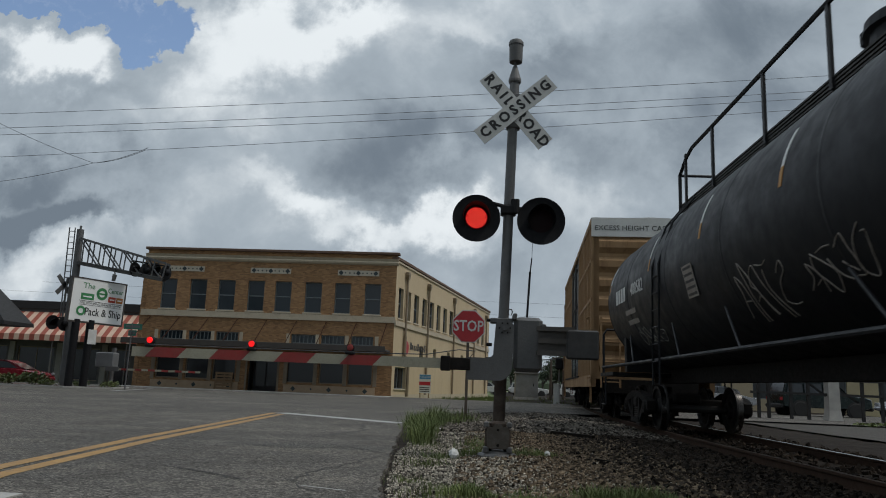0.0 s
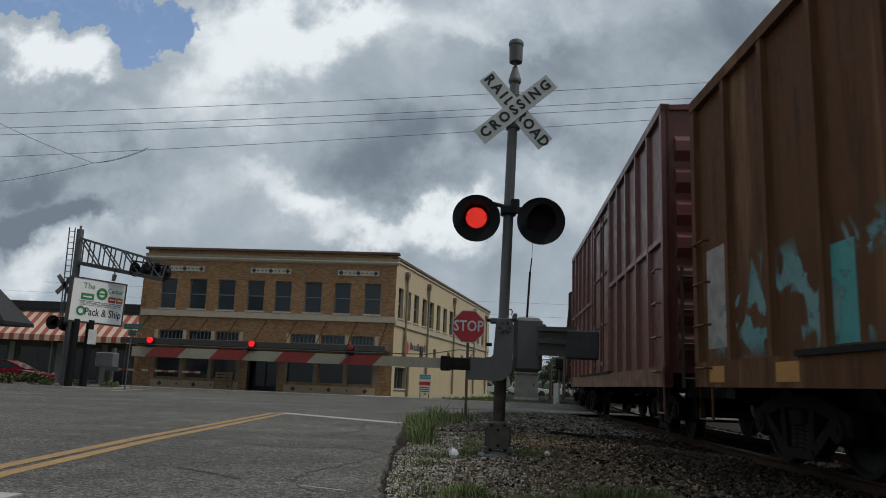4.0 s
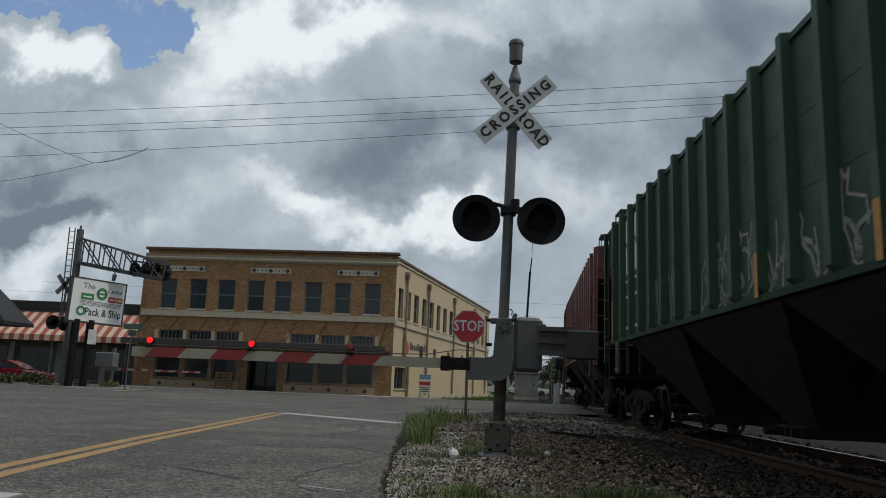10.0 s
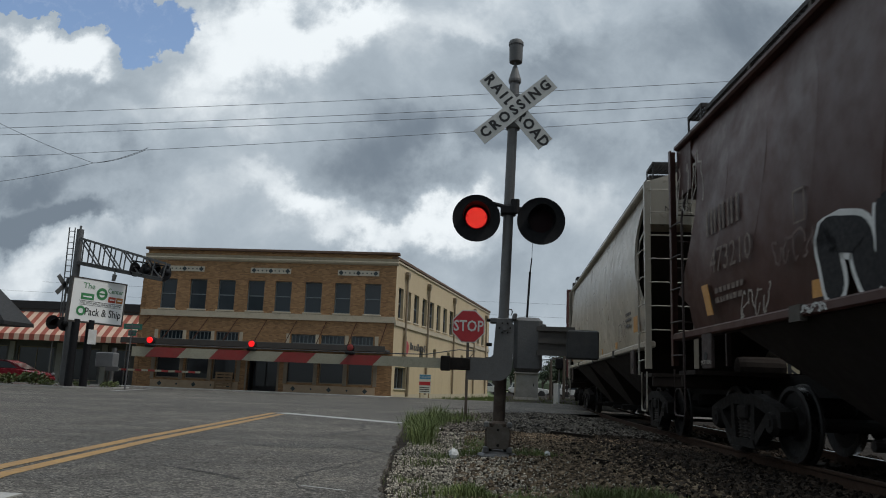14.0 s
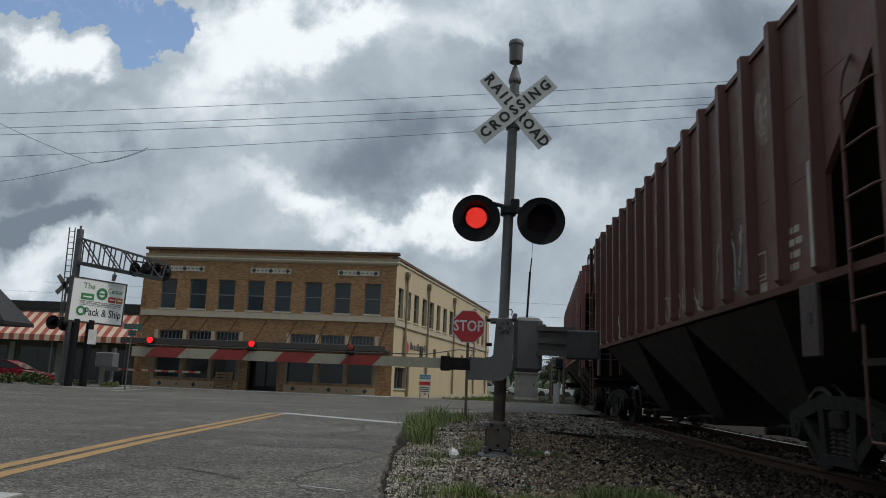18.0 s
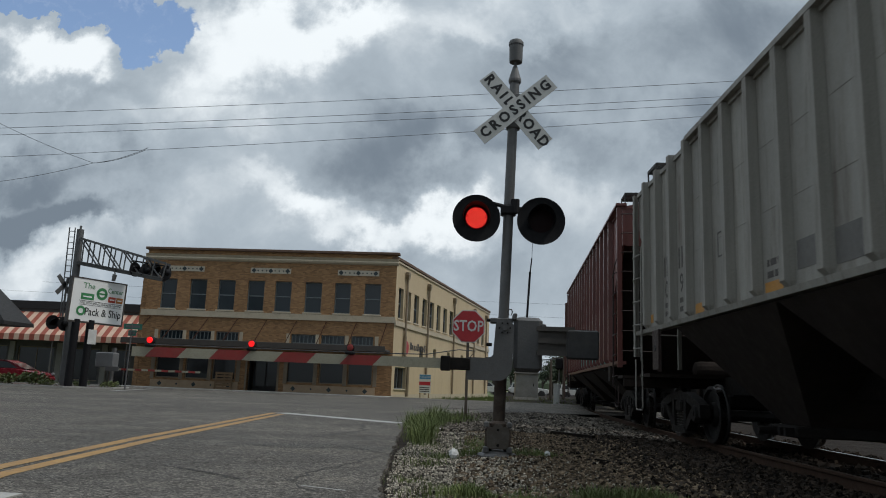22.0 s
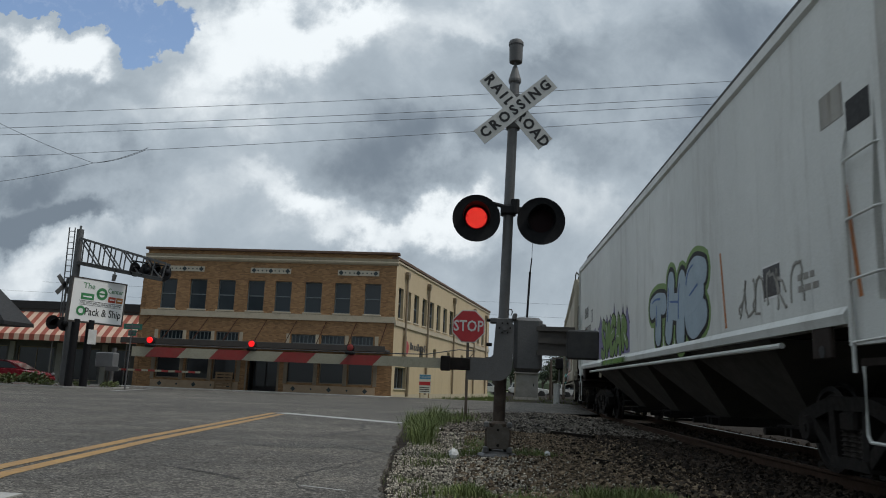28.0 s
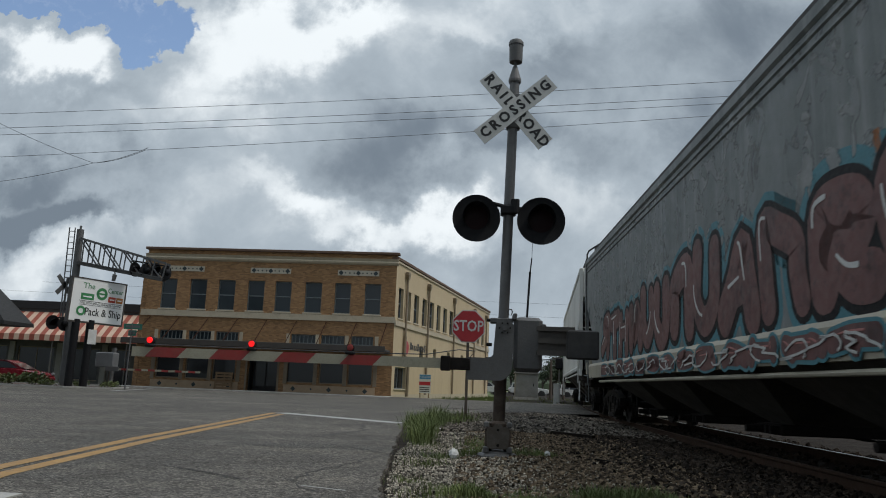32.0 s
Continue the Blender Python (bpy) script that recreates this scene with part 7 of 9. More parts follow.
def ribbed_hopper(label, front, L, paint, text, number, ribs=17, top=4.50, bays=None, chord=False, ends=(-0.3, 15.6), posts=(1.15, 14.55), z0=1.86, tz=None, walk_z=0.40):
    """Three-bay covered hopper with upright side ribs and raked ends; ends and posts say where the flank and its ribs begin and stop."""
    car = new_car("ribbed_hopper_car", label, front, L)
    e0, e1 = ends
    r0, r1 = posts
    tz = tz or z0 + 0.98
    zk = z0 + 0.95 if z0 > 1.6 else z0 + 1.5
    for k in (-1, 1):
        x0, x1 = k * (HW - 0.11), k * (HW - 0.17)
        s = Shape().prism([(e0 + 0.02, top), (e0 + 0.02, 3.88), (r0 - 0.06, zk), (r0 - 0.06, z0), (r1 + 0.06, z0), (r1 + 0.06, zk), (e1 - 0.02, 3.88), (e1 - 0.02, top)], x0, x1)
        side = part("side_sheet", s, paint, car)
        for zw in (z0 + (top - z0) * 0.37, z0 + (top - z0) * 0.66):
            part("weld_bead", Shape().tube((k * (HW - 0.111), r0 + 0.05 if zw < 3 else e0 + 0.75, zw), (k * (HW - 0.111), r1 - 0.05 if zw < 3 else e1 - 0.75, zw), 0.006, n=5), paint, side)
        part("side_sill", Shape().prism([(k * (HW - 0.01), z0 + 0.015), (k * (HW - 0.18), z0 + 0.015), (k * (HW - 0.18), z0 - 0.055), (k * (HW - 0.03), z0 - 0.055)], e0 + 0.03, e1 - 0.03, "y"), paint, car)
        part("top_chord", Shape().box(k * (HW - 0.075), e0 + 0.02, top - 0.02, k * (HW - 0.18), e1 - 0.02, top + 0.05), paint, car)
        if chord:
            part("roof_edge", Shape().box(k * (HW + 0.03), e0 - 0.05, top + 0.05, k * (HW - 0.2), e1 + 0.05, top + 0.10), paint, car)
        for i in range(ribs):
            y = r0 + (r1 - r0) * i / (ribs - 1)
            me = shared(("rib", round(top, 2), round(z0, 2), chord), lambda: Shape().loft([[(0.002, -0.085, z), (0.115 * f, -0.06, z), (0.115 * f, 0.06, z), (0.002, 0.085, z)] for z, f in ((z0 + 0.005, 0.25), (z0 + 0.09, 1.0), (top + (0.05 if chord else 0.085), 1.0))]), paint)
            part("rib", me, None, car, "", Matrix.Translation((k * (HW - 0.11), y, 0)) @ Matrix.Rotation(0 if k > 0 else math.pi, 4, "Z"))
    roof = Shape().prism([(-HW + 0.16, top + 0.05), (-0.6, top + 0.24), (0.6, top + 0.24), (HW - 0.16, top + 0.05), (HW - 0.16, top), (-HW + 0.16, top)], e0 + 0.03, e1 - 0.03, "y")
    part("roof", roof, paint, car)
    hatches(car, e0 + 1.2, e1 - 1.2, 6, top + 0.24, paint)
    running_board(car, e1, top + walk_z, M["grating"], 0.75, e0)
    end_slopes(car, e1, paint, 3.3, z0, top - 0.1, 0.8, M["shaded_grime"], e0)
    hopper_bays(car, e0 + 2.4, e1 - 2.4, 3, bays or M["shaded_grime"], M["iron"], z0 - 0.08)
    underframe(car, e1, M["iron"], 2.2, 0.95, 0.78, e0)
    end_frame(car, e0, 1, paint, top + 0.02, z0, False, pad=0.62 if z0 > 1.6 else 0.3)
    end_frame(car, e1, -1, paint, top + 0.02, z0, True, pad=0.62 if z0 > 1.6 else 0.3)
    xs = -(HW - 0.11)
    bay = (r1 - r0) / (ribs - 1)

    def cell(i):
        return r0 + bay * (i + 0.5)
    if text is not None:
        for i in (ribs - 3, ribs - 4):
            blocks(car, xs, cell(i) + 0.24, tz + 0.02 * (ribs - 3 - i), 2, 0.20, 0.33, text)
            if number not in WEIGHTS:
                plates(car, xs, [("bars", cell(i), tz - 0.72, 0.42, 0.28, text)])
        if number:
            half = len(number) // 2
            lettering(number[:half], 0.42, text, car, on_side(xs - 0.002, cell(ribs - 3), tz - 0.40), "fleet_number", 1.0, 0.8 if half > 2 else 1.0)
            lettering(number[half:], 0.42, text, car, on_side(xs - 0.002, cell(ribs - 4), tz - 0.40), "fleet_number", 1.0, 0.8 if half > 2 else 1.0)
        if number in WEIGHTS:
            for words, i, dz in (("LD LMT", ribs - 3, 0.69), ("LT WT", ribs - 3, 0.87), (WEIGHTS[number][0], ribs - 4, 0.68), (WEIGHTS[number][1], ribs - 4, 0.86)):
                lettering(words, 0.135, M["white_paint"], car, on_side(xs - 0.002, cell(i), tz - dz), "weight_lettering", 1.0, 0.85, "", 0.002)
        plates(car, xs, [("frame", cell(ribs - 6), tz - 0.1, 0.24, 0.34, text)])
    return car, xs, cell


def bulge(z, z0, z1):
    """Outward swell of a rounded side at height z."""
    t = (z - z0) / (z1 - z0)
    return 0.16 * math.sin(math.pi * min(1, max(0, t)) ** 0.9)


M["worn_text"] = mat("worn_text", (0.20, 0.165, 0.135), (0.10, 0.07, 0.055), 9, 0.9, 0.7, bump=0.02)
M["worn_emblem"] = mat("worn_emblem", (0.16, 0.12, 0.10), (0.085, 0.05, 0.042), 6, 0.8, 0.7, bump=0.03)


def smooth_hopper(label, front, L, paint, text, number, disc=True, sill=None):
    """Rounded-side covered hopper with scooped ends."""
    car = new_car("smooth_hopper_car", label, front, L)
    z0, z1 = 1.60, 4.52
    zs = [z0 + (z1 - z0) * i / 14 for i in range(15)]
    panels = 12
    for k in (-1, 1):
        for_p = Shape()
        for p in range(panels):
            cols = []
            for j in range(5):
                t = (p + j / 4) / panels
                ring = []
                for z in zs:
                    q = (z - z0) / (z1 - z0)
                    # the ends are scooped: full at the top, drawn in below
                    inset = 0.15 + 1.05 * max(0.0, math.sin(math.pi * min(1.0, (1 - q) * 1.25) ** 0.8)) ** 0.8 if q < 0.95 else 0.15
                    inset = max(inset, 0.62 if q < 0.2 else 0.15)
                    y = inset + (L - 2 * inset) * t
                    dent = 0.012 * math.sin(math.pi * j / 4) + 0.006 * noise.noise((p * 1.7, z * 1.3, j * 0.5 + len(CARS) * 3))
                    ring.append((k * (HW - 0.16 + bulge(z, z0, z1) - dent), y, z))
                cols.append(ring)
            inner = [[(x - k * 0.05, y, z) for x, y, z in r] for r in cols]
            n = len(zs)
            vs = [q for r in cols for q in r] + [q for r in inner for q in r]
            m = len(cols) * n
            fs = []
            for a in range(len(cols) - 1):
                for b in range(n - 1):
                    i = a * n + b
                    fs += [(i, i + 1, i + n + 1, i + n), (m + i, m + i + n, m + i + n + 1, m + i + 1)]
            for b in range(n - 1):
                e = (len(cols) - 1) * n + b
                fs += [(b, m + b, m + b + 1, b + 1), (e, e + 1, m + e + 1, m + e)]
            part("side_panel", Shape().add(vs, fs), paint, car, smooth=True)
        part("side_sill", Shape().box(k * (HW - 0.0), 0.05, z0 - 0.06, k * (HW - 0.18), L - 0.05, z0 + 0.05, 0.02), sill or paint, car)
        part("top_chord", Shape().box(k * (HW - 0.045), 0.1, z1 - 0.025, k * (HW - 0.2), L - 0.1, z1 + 0.065, 0.025), paint, car)
        for i in range(3):
            y = L * (i + 1) / 4
            part("sill_bracket", Shape().box(k * (HW + 0.01), y - 0.12, z0 - 0.10, k * (HW - 0.06), y + 0.12, z0 + 0.06), M["pale_shaded_grime"] if k < 0 else paint, car)
    roof = Shape().prism([(-HW + 0.1, z1 + 0.05), (-0.9, z1 + 0.25), (0, z1 + 0.33), (0.9, z1 + 0.27), (HW - 0.1, z1 + 0.1), (HW - 0.1, z1), (-HW + 0.1, z1)], 0.1, L - 0.1, "y")
    part("roof", roof, paint, car)
    running_board(car, L, z1 + 0.44, M["grating"])
    side_walkway(car, 0.9, L - 0.9, -1.34, z1 + 0.40, z1 + 0.10)
    hatches(car, 1.2, L - 1.2, 8, z1 + 0.3, paint)
    end_slopes(car, L, paint, 3.2, z0, z1 - 0.05, 0.7, M["shaded_grime"])
    hopper_bays(car, 2.3, L - 2.3, 3, M["shaded_grime"], M["iron"], z0 - 0.05)
    underframe(car, L, M["iron"], 2.0, 1.25)
    end_frame(car, 0.0, 1, paint, z1, z0 + 0.02, False, pad=0.42)
    end_frame(car, L, -1, paint, z1, z0 + 0.02, True, pad=0.42)
    x = -(HW + 0.012)
    if number:
        blocks(car, x, L - 1.65, 2.98, 4, 0.22, 0.34, text, 0.28)
        lettering(number, 0.44, text, car, on_side(x - 0.002, L - 2.4, 2.44), "fleet_number")
    plates(car, x + 0.055, [("bars", L - 2.2, 2.02, 0.9, 0.25, text), ("bars", 2.1, 2.2, 0.7, 0.35, text)])
    plates(car, x, [("frame", L - 4.2, 2.62, 0.24, 0.34, text)])
    plates(car, x + 0.04, [("frame", 3.1, 2.0, 0.34, 0.38, text)])
    part("stencil_ring", Shape().loft([[(x + 0.036, 2.6 + r * math.cos(6.2832 * i / 20), 2.05 + r * 1.25 * math.sin(6.2832 * i / 20)) for i in range(20)] for r in (0.12, 0.14)], caps=False), text, car)
    plates(car, x + 0.035, [("patch", 1.15, 2.03, 0.42, 0.30, M["orange_tape"]), ("patch", 3.6, 1.76, 0.3, 0.14, M["orange_tape"])])
    plates(car, x + 0.05, [("patch", 6.1, 1.74, 0.22, 0.14, M["orange_tape"]), ("patch", L - 4.5, 1.78, 0.42, 0.17, M["orange_tape"])])
    part("reflective_strip", Shape().prism([(L - 1.75, 1.78), (L - 1.55, 1.78), (L - 1.33, 2.2), (L - 1.55, 2.2)], x + 0.02, x + 0.03), M["orange_tape"], car)
    if disc:
        cy, cz = 2.05, 3.30

        def on_skin(y, z, lift=0.004):
            return (-(HW - 0.16 + bulge(z, z0, z1) + lift), y, z)

        def sector(r0, r1, a0, a1, m, lift=0.004):
            return Shape().loft([[on_skin(cy + r * math.cos(a0 + (a1 - a0) * i / m), cz + r * 1.05 * math.sin(a0 + (a1 - a0) * i / m), lift) for i in range(m + 1)] for r in (r0, (r0 + r1) / 2, r1)], caps=False, closed=False)
        em = part("painted_emblem", sector(0.02, 0.74, 0, 6.2832, 40), text, car, "faded round emblem with a cross")
        for q in range(4):
            part("emblem_field", sector(0.19, 0.47, q * math.pi / 2 + 0.42, (q + 1) * math.pi / 2 - 0.42, 8, 0.008), paint, em)
        for i in range(22):
            a = 6.2832 * i / 22
            if i % 11 not in (0, 5):
                part("emblem_bar", sector(0.57, 0.68, a - 0.07, a + 0.07, 3, 0.008), M["worn_emblem"], em)
    return car, x


def pellet_hopper(label, front, L, paint, sill_paint, text, rail=True, top=4.42, low=1.38, high=1.53):
    """Long four-bay hopper with flat welded sides and a deep sill."""
    car = new_car("pellet_hopper_car", label, front, L)
    z0 = high - 0.01
    for k in (-1, 1):
        n = 14
        for i in range(n):
            y0, y1 = 0.15 + (L - 0.3) * i / n, 0.15 + (L - 0.3) * (i + 1) / n
            cut0 = (0.9 if rail else 0.12) if i == 0 else 0.0
            cut1 = (0.9 if rail else 0.12) if i == n - 1 else 0.0
            poly = [(y0, top), (y0, top - 1.25), (y0 + cut0, 2.3), (y0 + cut0, z0), (y1 - cut1, z0), (y1 - cut1, 2.3), (y1, top - 1.25), (y1, top)]
            s = Shape().prism([(a + (0.004 if a == y0 else 0), b) for a, b in poly], k * (HW - 0.03), k * (HW - 0.09))
            part("side_panel", s, paint, car)
        part("side_sill", Shape().prism([(k * HW, low), (k * (HW + 0.02), high - 0.07), (k * (HW - 0.03), high), (k * (HW - 0.14), high), (k * (HW - 0.14), low)], 0.75, L - 0.75, "y"), sill_paint, car)
        part("sill_pipe", Shape().tube((k * (HW - 0.05), 2.2, low - 0.10), (k * (HW - 0.05), L - 2.2, low - 0.10), 0.03), sill_paint, car)
        part("top_chord", Shape().box(k * (HW + 0.005), 0.12, top - 0.02, k * (HW - 0.14), L - 0.12, top + 0.16, 0.03), paint, car)
        part("end_cheek", Shape().prism([(0.02, 1.2), (0.75, 1.2), (0.75, 1.58), (0.02, 1.5)], k * (HW - 0.02), k * (HW - 0.08)).prism([(L - 0.02, 1.2), (L - 0.75, 1.2), (L - 0.75, 1.58), (L - 0.02, 1.5)], k * (HW - 0.02), k * (HW - 0.08)), sill_paint, car)
    roof = Shape().prism([(-HW + 0.04, top + 0.14), (-0.8, top + 0.28), (0.8, top + 0.28), (HW - 0.04, top + 0.14), (HW - 0.04, top), (-HW + 0.04, top)], 0.15, L - 0.15, "y")
    part("roof", roof, paint, car)
    running_board(car, L, top + 0.44, M["grating"], 0.7)
    if not rail:
        side_walkway(car, 0.9, L - 0.9, -1.42, top + 0.42, top + 0.14, 0.5)
    if rail:
        side_walkway(car, 0.9, L - 0.9, -1.46, top + 0.36, top + 0.14, 0.62)
        for k in (-1, 1):
            for z in (top - 0.10, top - 0.22):
                part("side_bead", Shape().prism([(k * (HW - 0.03), z - 0.03), (k * (HW - 0.008), z - 0.015), (k * (HW - 0.008), z + 0.015), (k * (HW - 0.03), z + 0.03)], 0.2, L - 0.2, "y"), paint, car)
        for y, way in ((0.12, 1), (L - 0.12, -1)):
            part("roof_handrail", Shape().hose([(-HW + 0.03, y, top - 0.6), (-HW + 0.03, y, top + 0.30), (-HW + 0.07, y + way * 0.1, top + 0.40), (-1.44, y + way * 0.8, top + 0.42)], 0.025), M["grating"], car)
    end_slopes(car, L, paint, 3.0, z0, top - 0.05, 0.75, M["shaded_grime"])
    hopper_bays(car, 2.6, L - 2.6, 4, M["pale_shaded_grime"], M["iron"], low)
    underframe(car, L, M["iron"], 1.95, 1.15)
    end_frame(car, 0.0, 1, paint, top + 0.1, high, False, 0.62, 3.0, 1.05, 0.32)
    end_frame(car, L, -1, paint, top + 0.1, high, True, 0.62, 3.0, 1.05, 0.32)
    lettering("CAUTION\nNO SIDE\nLADDER", 0.16, text, car, Matrix.Translation((-0.95, 0.115, 3.95)), "stencil")
    return car, -(HW - 0.03)


def box_car(label, front, L, paint, door_paint, ribs, text, top=4.55, door=(0.4, 0.6), girts=0, end_white=None, door_kind="smooth"):
    """Box car with outside posts, a sliding door and corrugated ends."""
    car = new_car("box_car", label, front, L)
    z0 = 1.08
    d0, d1 = L * door[0], L * door[1]
    for k in (-1, 1):
        x0, x1 = k * (HW - 0.07), k * (HW - 0.14)
        for a, b in ((0.0, d0), (d1, L)):
            part("side_sheet", Shape().box(x0, a, z0, x1, b, top), paint, car)
        part("side_sheet", Shape().box(x1, d0, z0 + 0.15, x1 + k * 0.03, d1, top), M["iron"], car)
        part("side_sill", Shape().box(k * HW, 0.0, z0 - 0.22, k * (HW - 0.12), L, z0 + 0.10), paint, car)
        part("top_plate", Shape().box(k * (HW + 0.01), 0.0, top - 0.05, k * (HW - 0.14), L, top + 0.10), paint, car)
        for a, b, n in ((0.04, d0 - 0.1, ribs), (d1 + 0.1, L - 0.04, ribs)):
            for i in range(n):
                y = a + 0.06 + (b - a - 0.12) * i / (n - 1)
                me = shared(("post", round(top, 2), paint.name), lambda: Shape().loft([[(0.0, -0.07, z), (0.072, -0.05, z), (0.072, 0.05, z), (0.0, 0.07, z)] for z in (z0 + 0.1, top - 0.05)]), paint)
                part("side_post", me, None, car, "", Matrix.Translation((k * (HW - 0.07), y, 0)) @ Matrix.Rotation(0 if k > 0 else math.pi, 4, "Z"))
        for g in range(girts):
            z = z0 + (top - z0) * (g + 1) / (girts + 1)
            for a, b in ((0.0, d0 - 0.05), (d1 + 0.05, L)):
                part("side_rail", Shape().box(k * (HW - 0.002), a, z - 0.045, k * (HW - 0.075), b, z + 0.045), paint, car)
        # door
        ds = Shape().box(k * (HW - 0.06), d0 + 0.04, z0 + 0.16, k * (HW - 0.10), d1 - 0.04, top - 0.12)
        door_ob = part("door", ds, door_paint, car, "dark sliding door")
        r = Shape()
        if door_kind == "ribs":
            for i in range(16):
                z = z0 + 0.28 + (top - z0 - 0.6) * i / 15
                r.box(k * (HW - 0.015), d0 + 0.08, z - 0.05, k * (HW - 0.06), d1 - 0.08, z + 0.05, 0.018)
        else:
            for f in (0.04, 0.5, 0.96):
                y = d0 + (d1 - d0) * f
                r.box(k * (HW - 0.01), y - 0.05, z0 + 0.16, k * (HW - 0.06), y + 0.05, top - 0.12)
            for f in (0.05, 0.3, 0.62, 0.95):
                z = z0 + 0.16 + (top - z0 - 0.3) * f
                r.box(k * (HW - 0.02), d0 + 0.05, z - 0.05, k * (HW - 0.06), d1 - 0.05, z + 0.05)
            for f in (0.25, 0.75):
                y = d0 + (d1 - d0) * f
                r.tube((k * (HW + 0.01), y, z0 + 0.2), (k * (HW + 0.01), y, top - 0.2), 0.02)
        part("door_ribs", r, door_paint, door_ob)
        part("door_track", Shape().box(k * (HW + 0.03), d0 - 0.3, z0 + 0.08, k * (HW - 0.05), d1 + (d1 - d0), z0 + 0.14), M["iron"], car)
    for y, way in ((0.0, 1), (L, -1)):
        part("end_wall", Shape().box(-HW + 0.1, y + way * 0.04, z0, HW - 0.1, y + way * 0.12, top + 0.02), paint, car)
        n = 7
        hz = (top - 0.55 - z0) / n
        for i in range(n):
            zc = z0 + 0.15 + hz * (i + 0.5)
            part("end_corrugation", Shape().prism([(y + way * 0.04, zc - hz * 0.40), (y - way * 0.07, zc - hz * 0.12), (y - way * 0.07, zc + hz * 0.20), (y + way * 0.04, zc + hz * 0.40)], -HW + 0.22, HW - 0.22), paint, car)
        for k in (-1, 1):
            part("corner_post", Shape().box(k * HW, y, z0 - 0.2, k * (HW - 0.13), y + way * 0.14, top + 0.02), paint, car)
            for i in range(4):
                grab(car, [(k * HW, y + way * 0.19, 1.1 + 0.55 * i), (k * (HW + 0.07), y + way * 0.21, 1.1 + 0.55 * i), (k * (HW + 0.07), y + way * 0.63, 1.1 + 0.55 * i), (k * HW, y + way * 0.65, 1.1 + 0.55 * i)], paint)
            part("sill_step", Shape().path([(k * (HW - 0.02), y + way * 0.12, 0.95), (k * (HW - 0.02), y + way * 0.12, 0.45), (k * (HW - 0.02), y + way * 0.58, 0.45), (k * (HW - 0.02), y + way * 0.58, 0.95)], 0.02), paint, car)
        ladder(car, -1.1, y - way * 0.08, 1.0, 2.6, 0.5, "x", 4, paint)
        part("end_beam", Shape().box(-1.2, y - way * 0.02, 0.72, 1.2, y + way * 0.3, 1.08), M["iron"], car)
    roof = Shape().prism([(-HW + 0.02, top + 0.08), (0, top + 0.15), (HW - 0.02, top + 0.08), (HW - 0.02, top), (-HW + 0.02, top)], 0.0, L, "y")
    part("roof", roof, end_white or paint, car)
    for i in range(int(L / 1.2)):
        part("roof_seam", shared(("roof_seam", round(top, 2), (end_white or paint).name), lambda: Shape().prism([(-HW + 0.02, top + 0.08), (0, top + 0.15), (HW - 0.02, top + 0.08), (HW - 0.02, top + 0.11), (0, top + 0.18), (-HW + 0.02, top + 0.12)], -0.03, 0.03, "y"), end_white or paint), None, car, "", (0, 0.6 + 1.2 * i, 0))
    if end_white:
        for y, way in ((0.0, 1), (L, -1)):
            part("end_cap", Shape().box(-HW + 0.005, y - way * 0.03, top - 0.42, HW - 0.005, y + way * 0.04, top + 0.12), end_white, car, "white painted top of the end wall")
        lettering("EXCESS HEIGHT CAR", 0.2, M["black_paint"], car, Matrix.Translation((-0.55, -0.034, top - 0.18)), "warning_lettering", 1.0, 1.05)
    underframe(car, L, M["iron"], 2.55, 1.7)
    return car, -(HW - 0.07), d0, d1


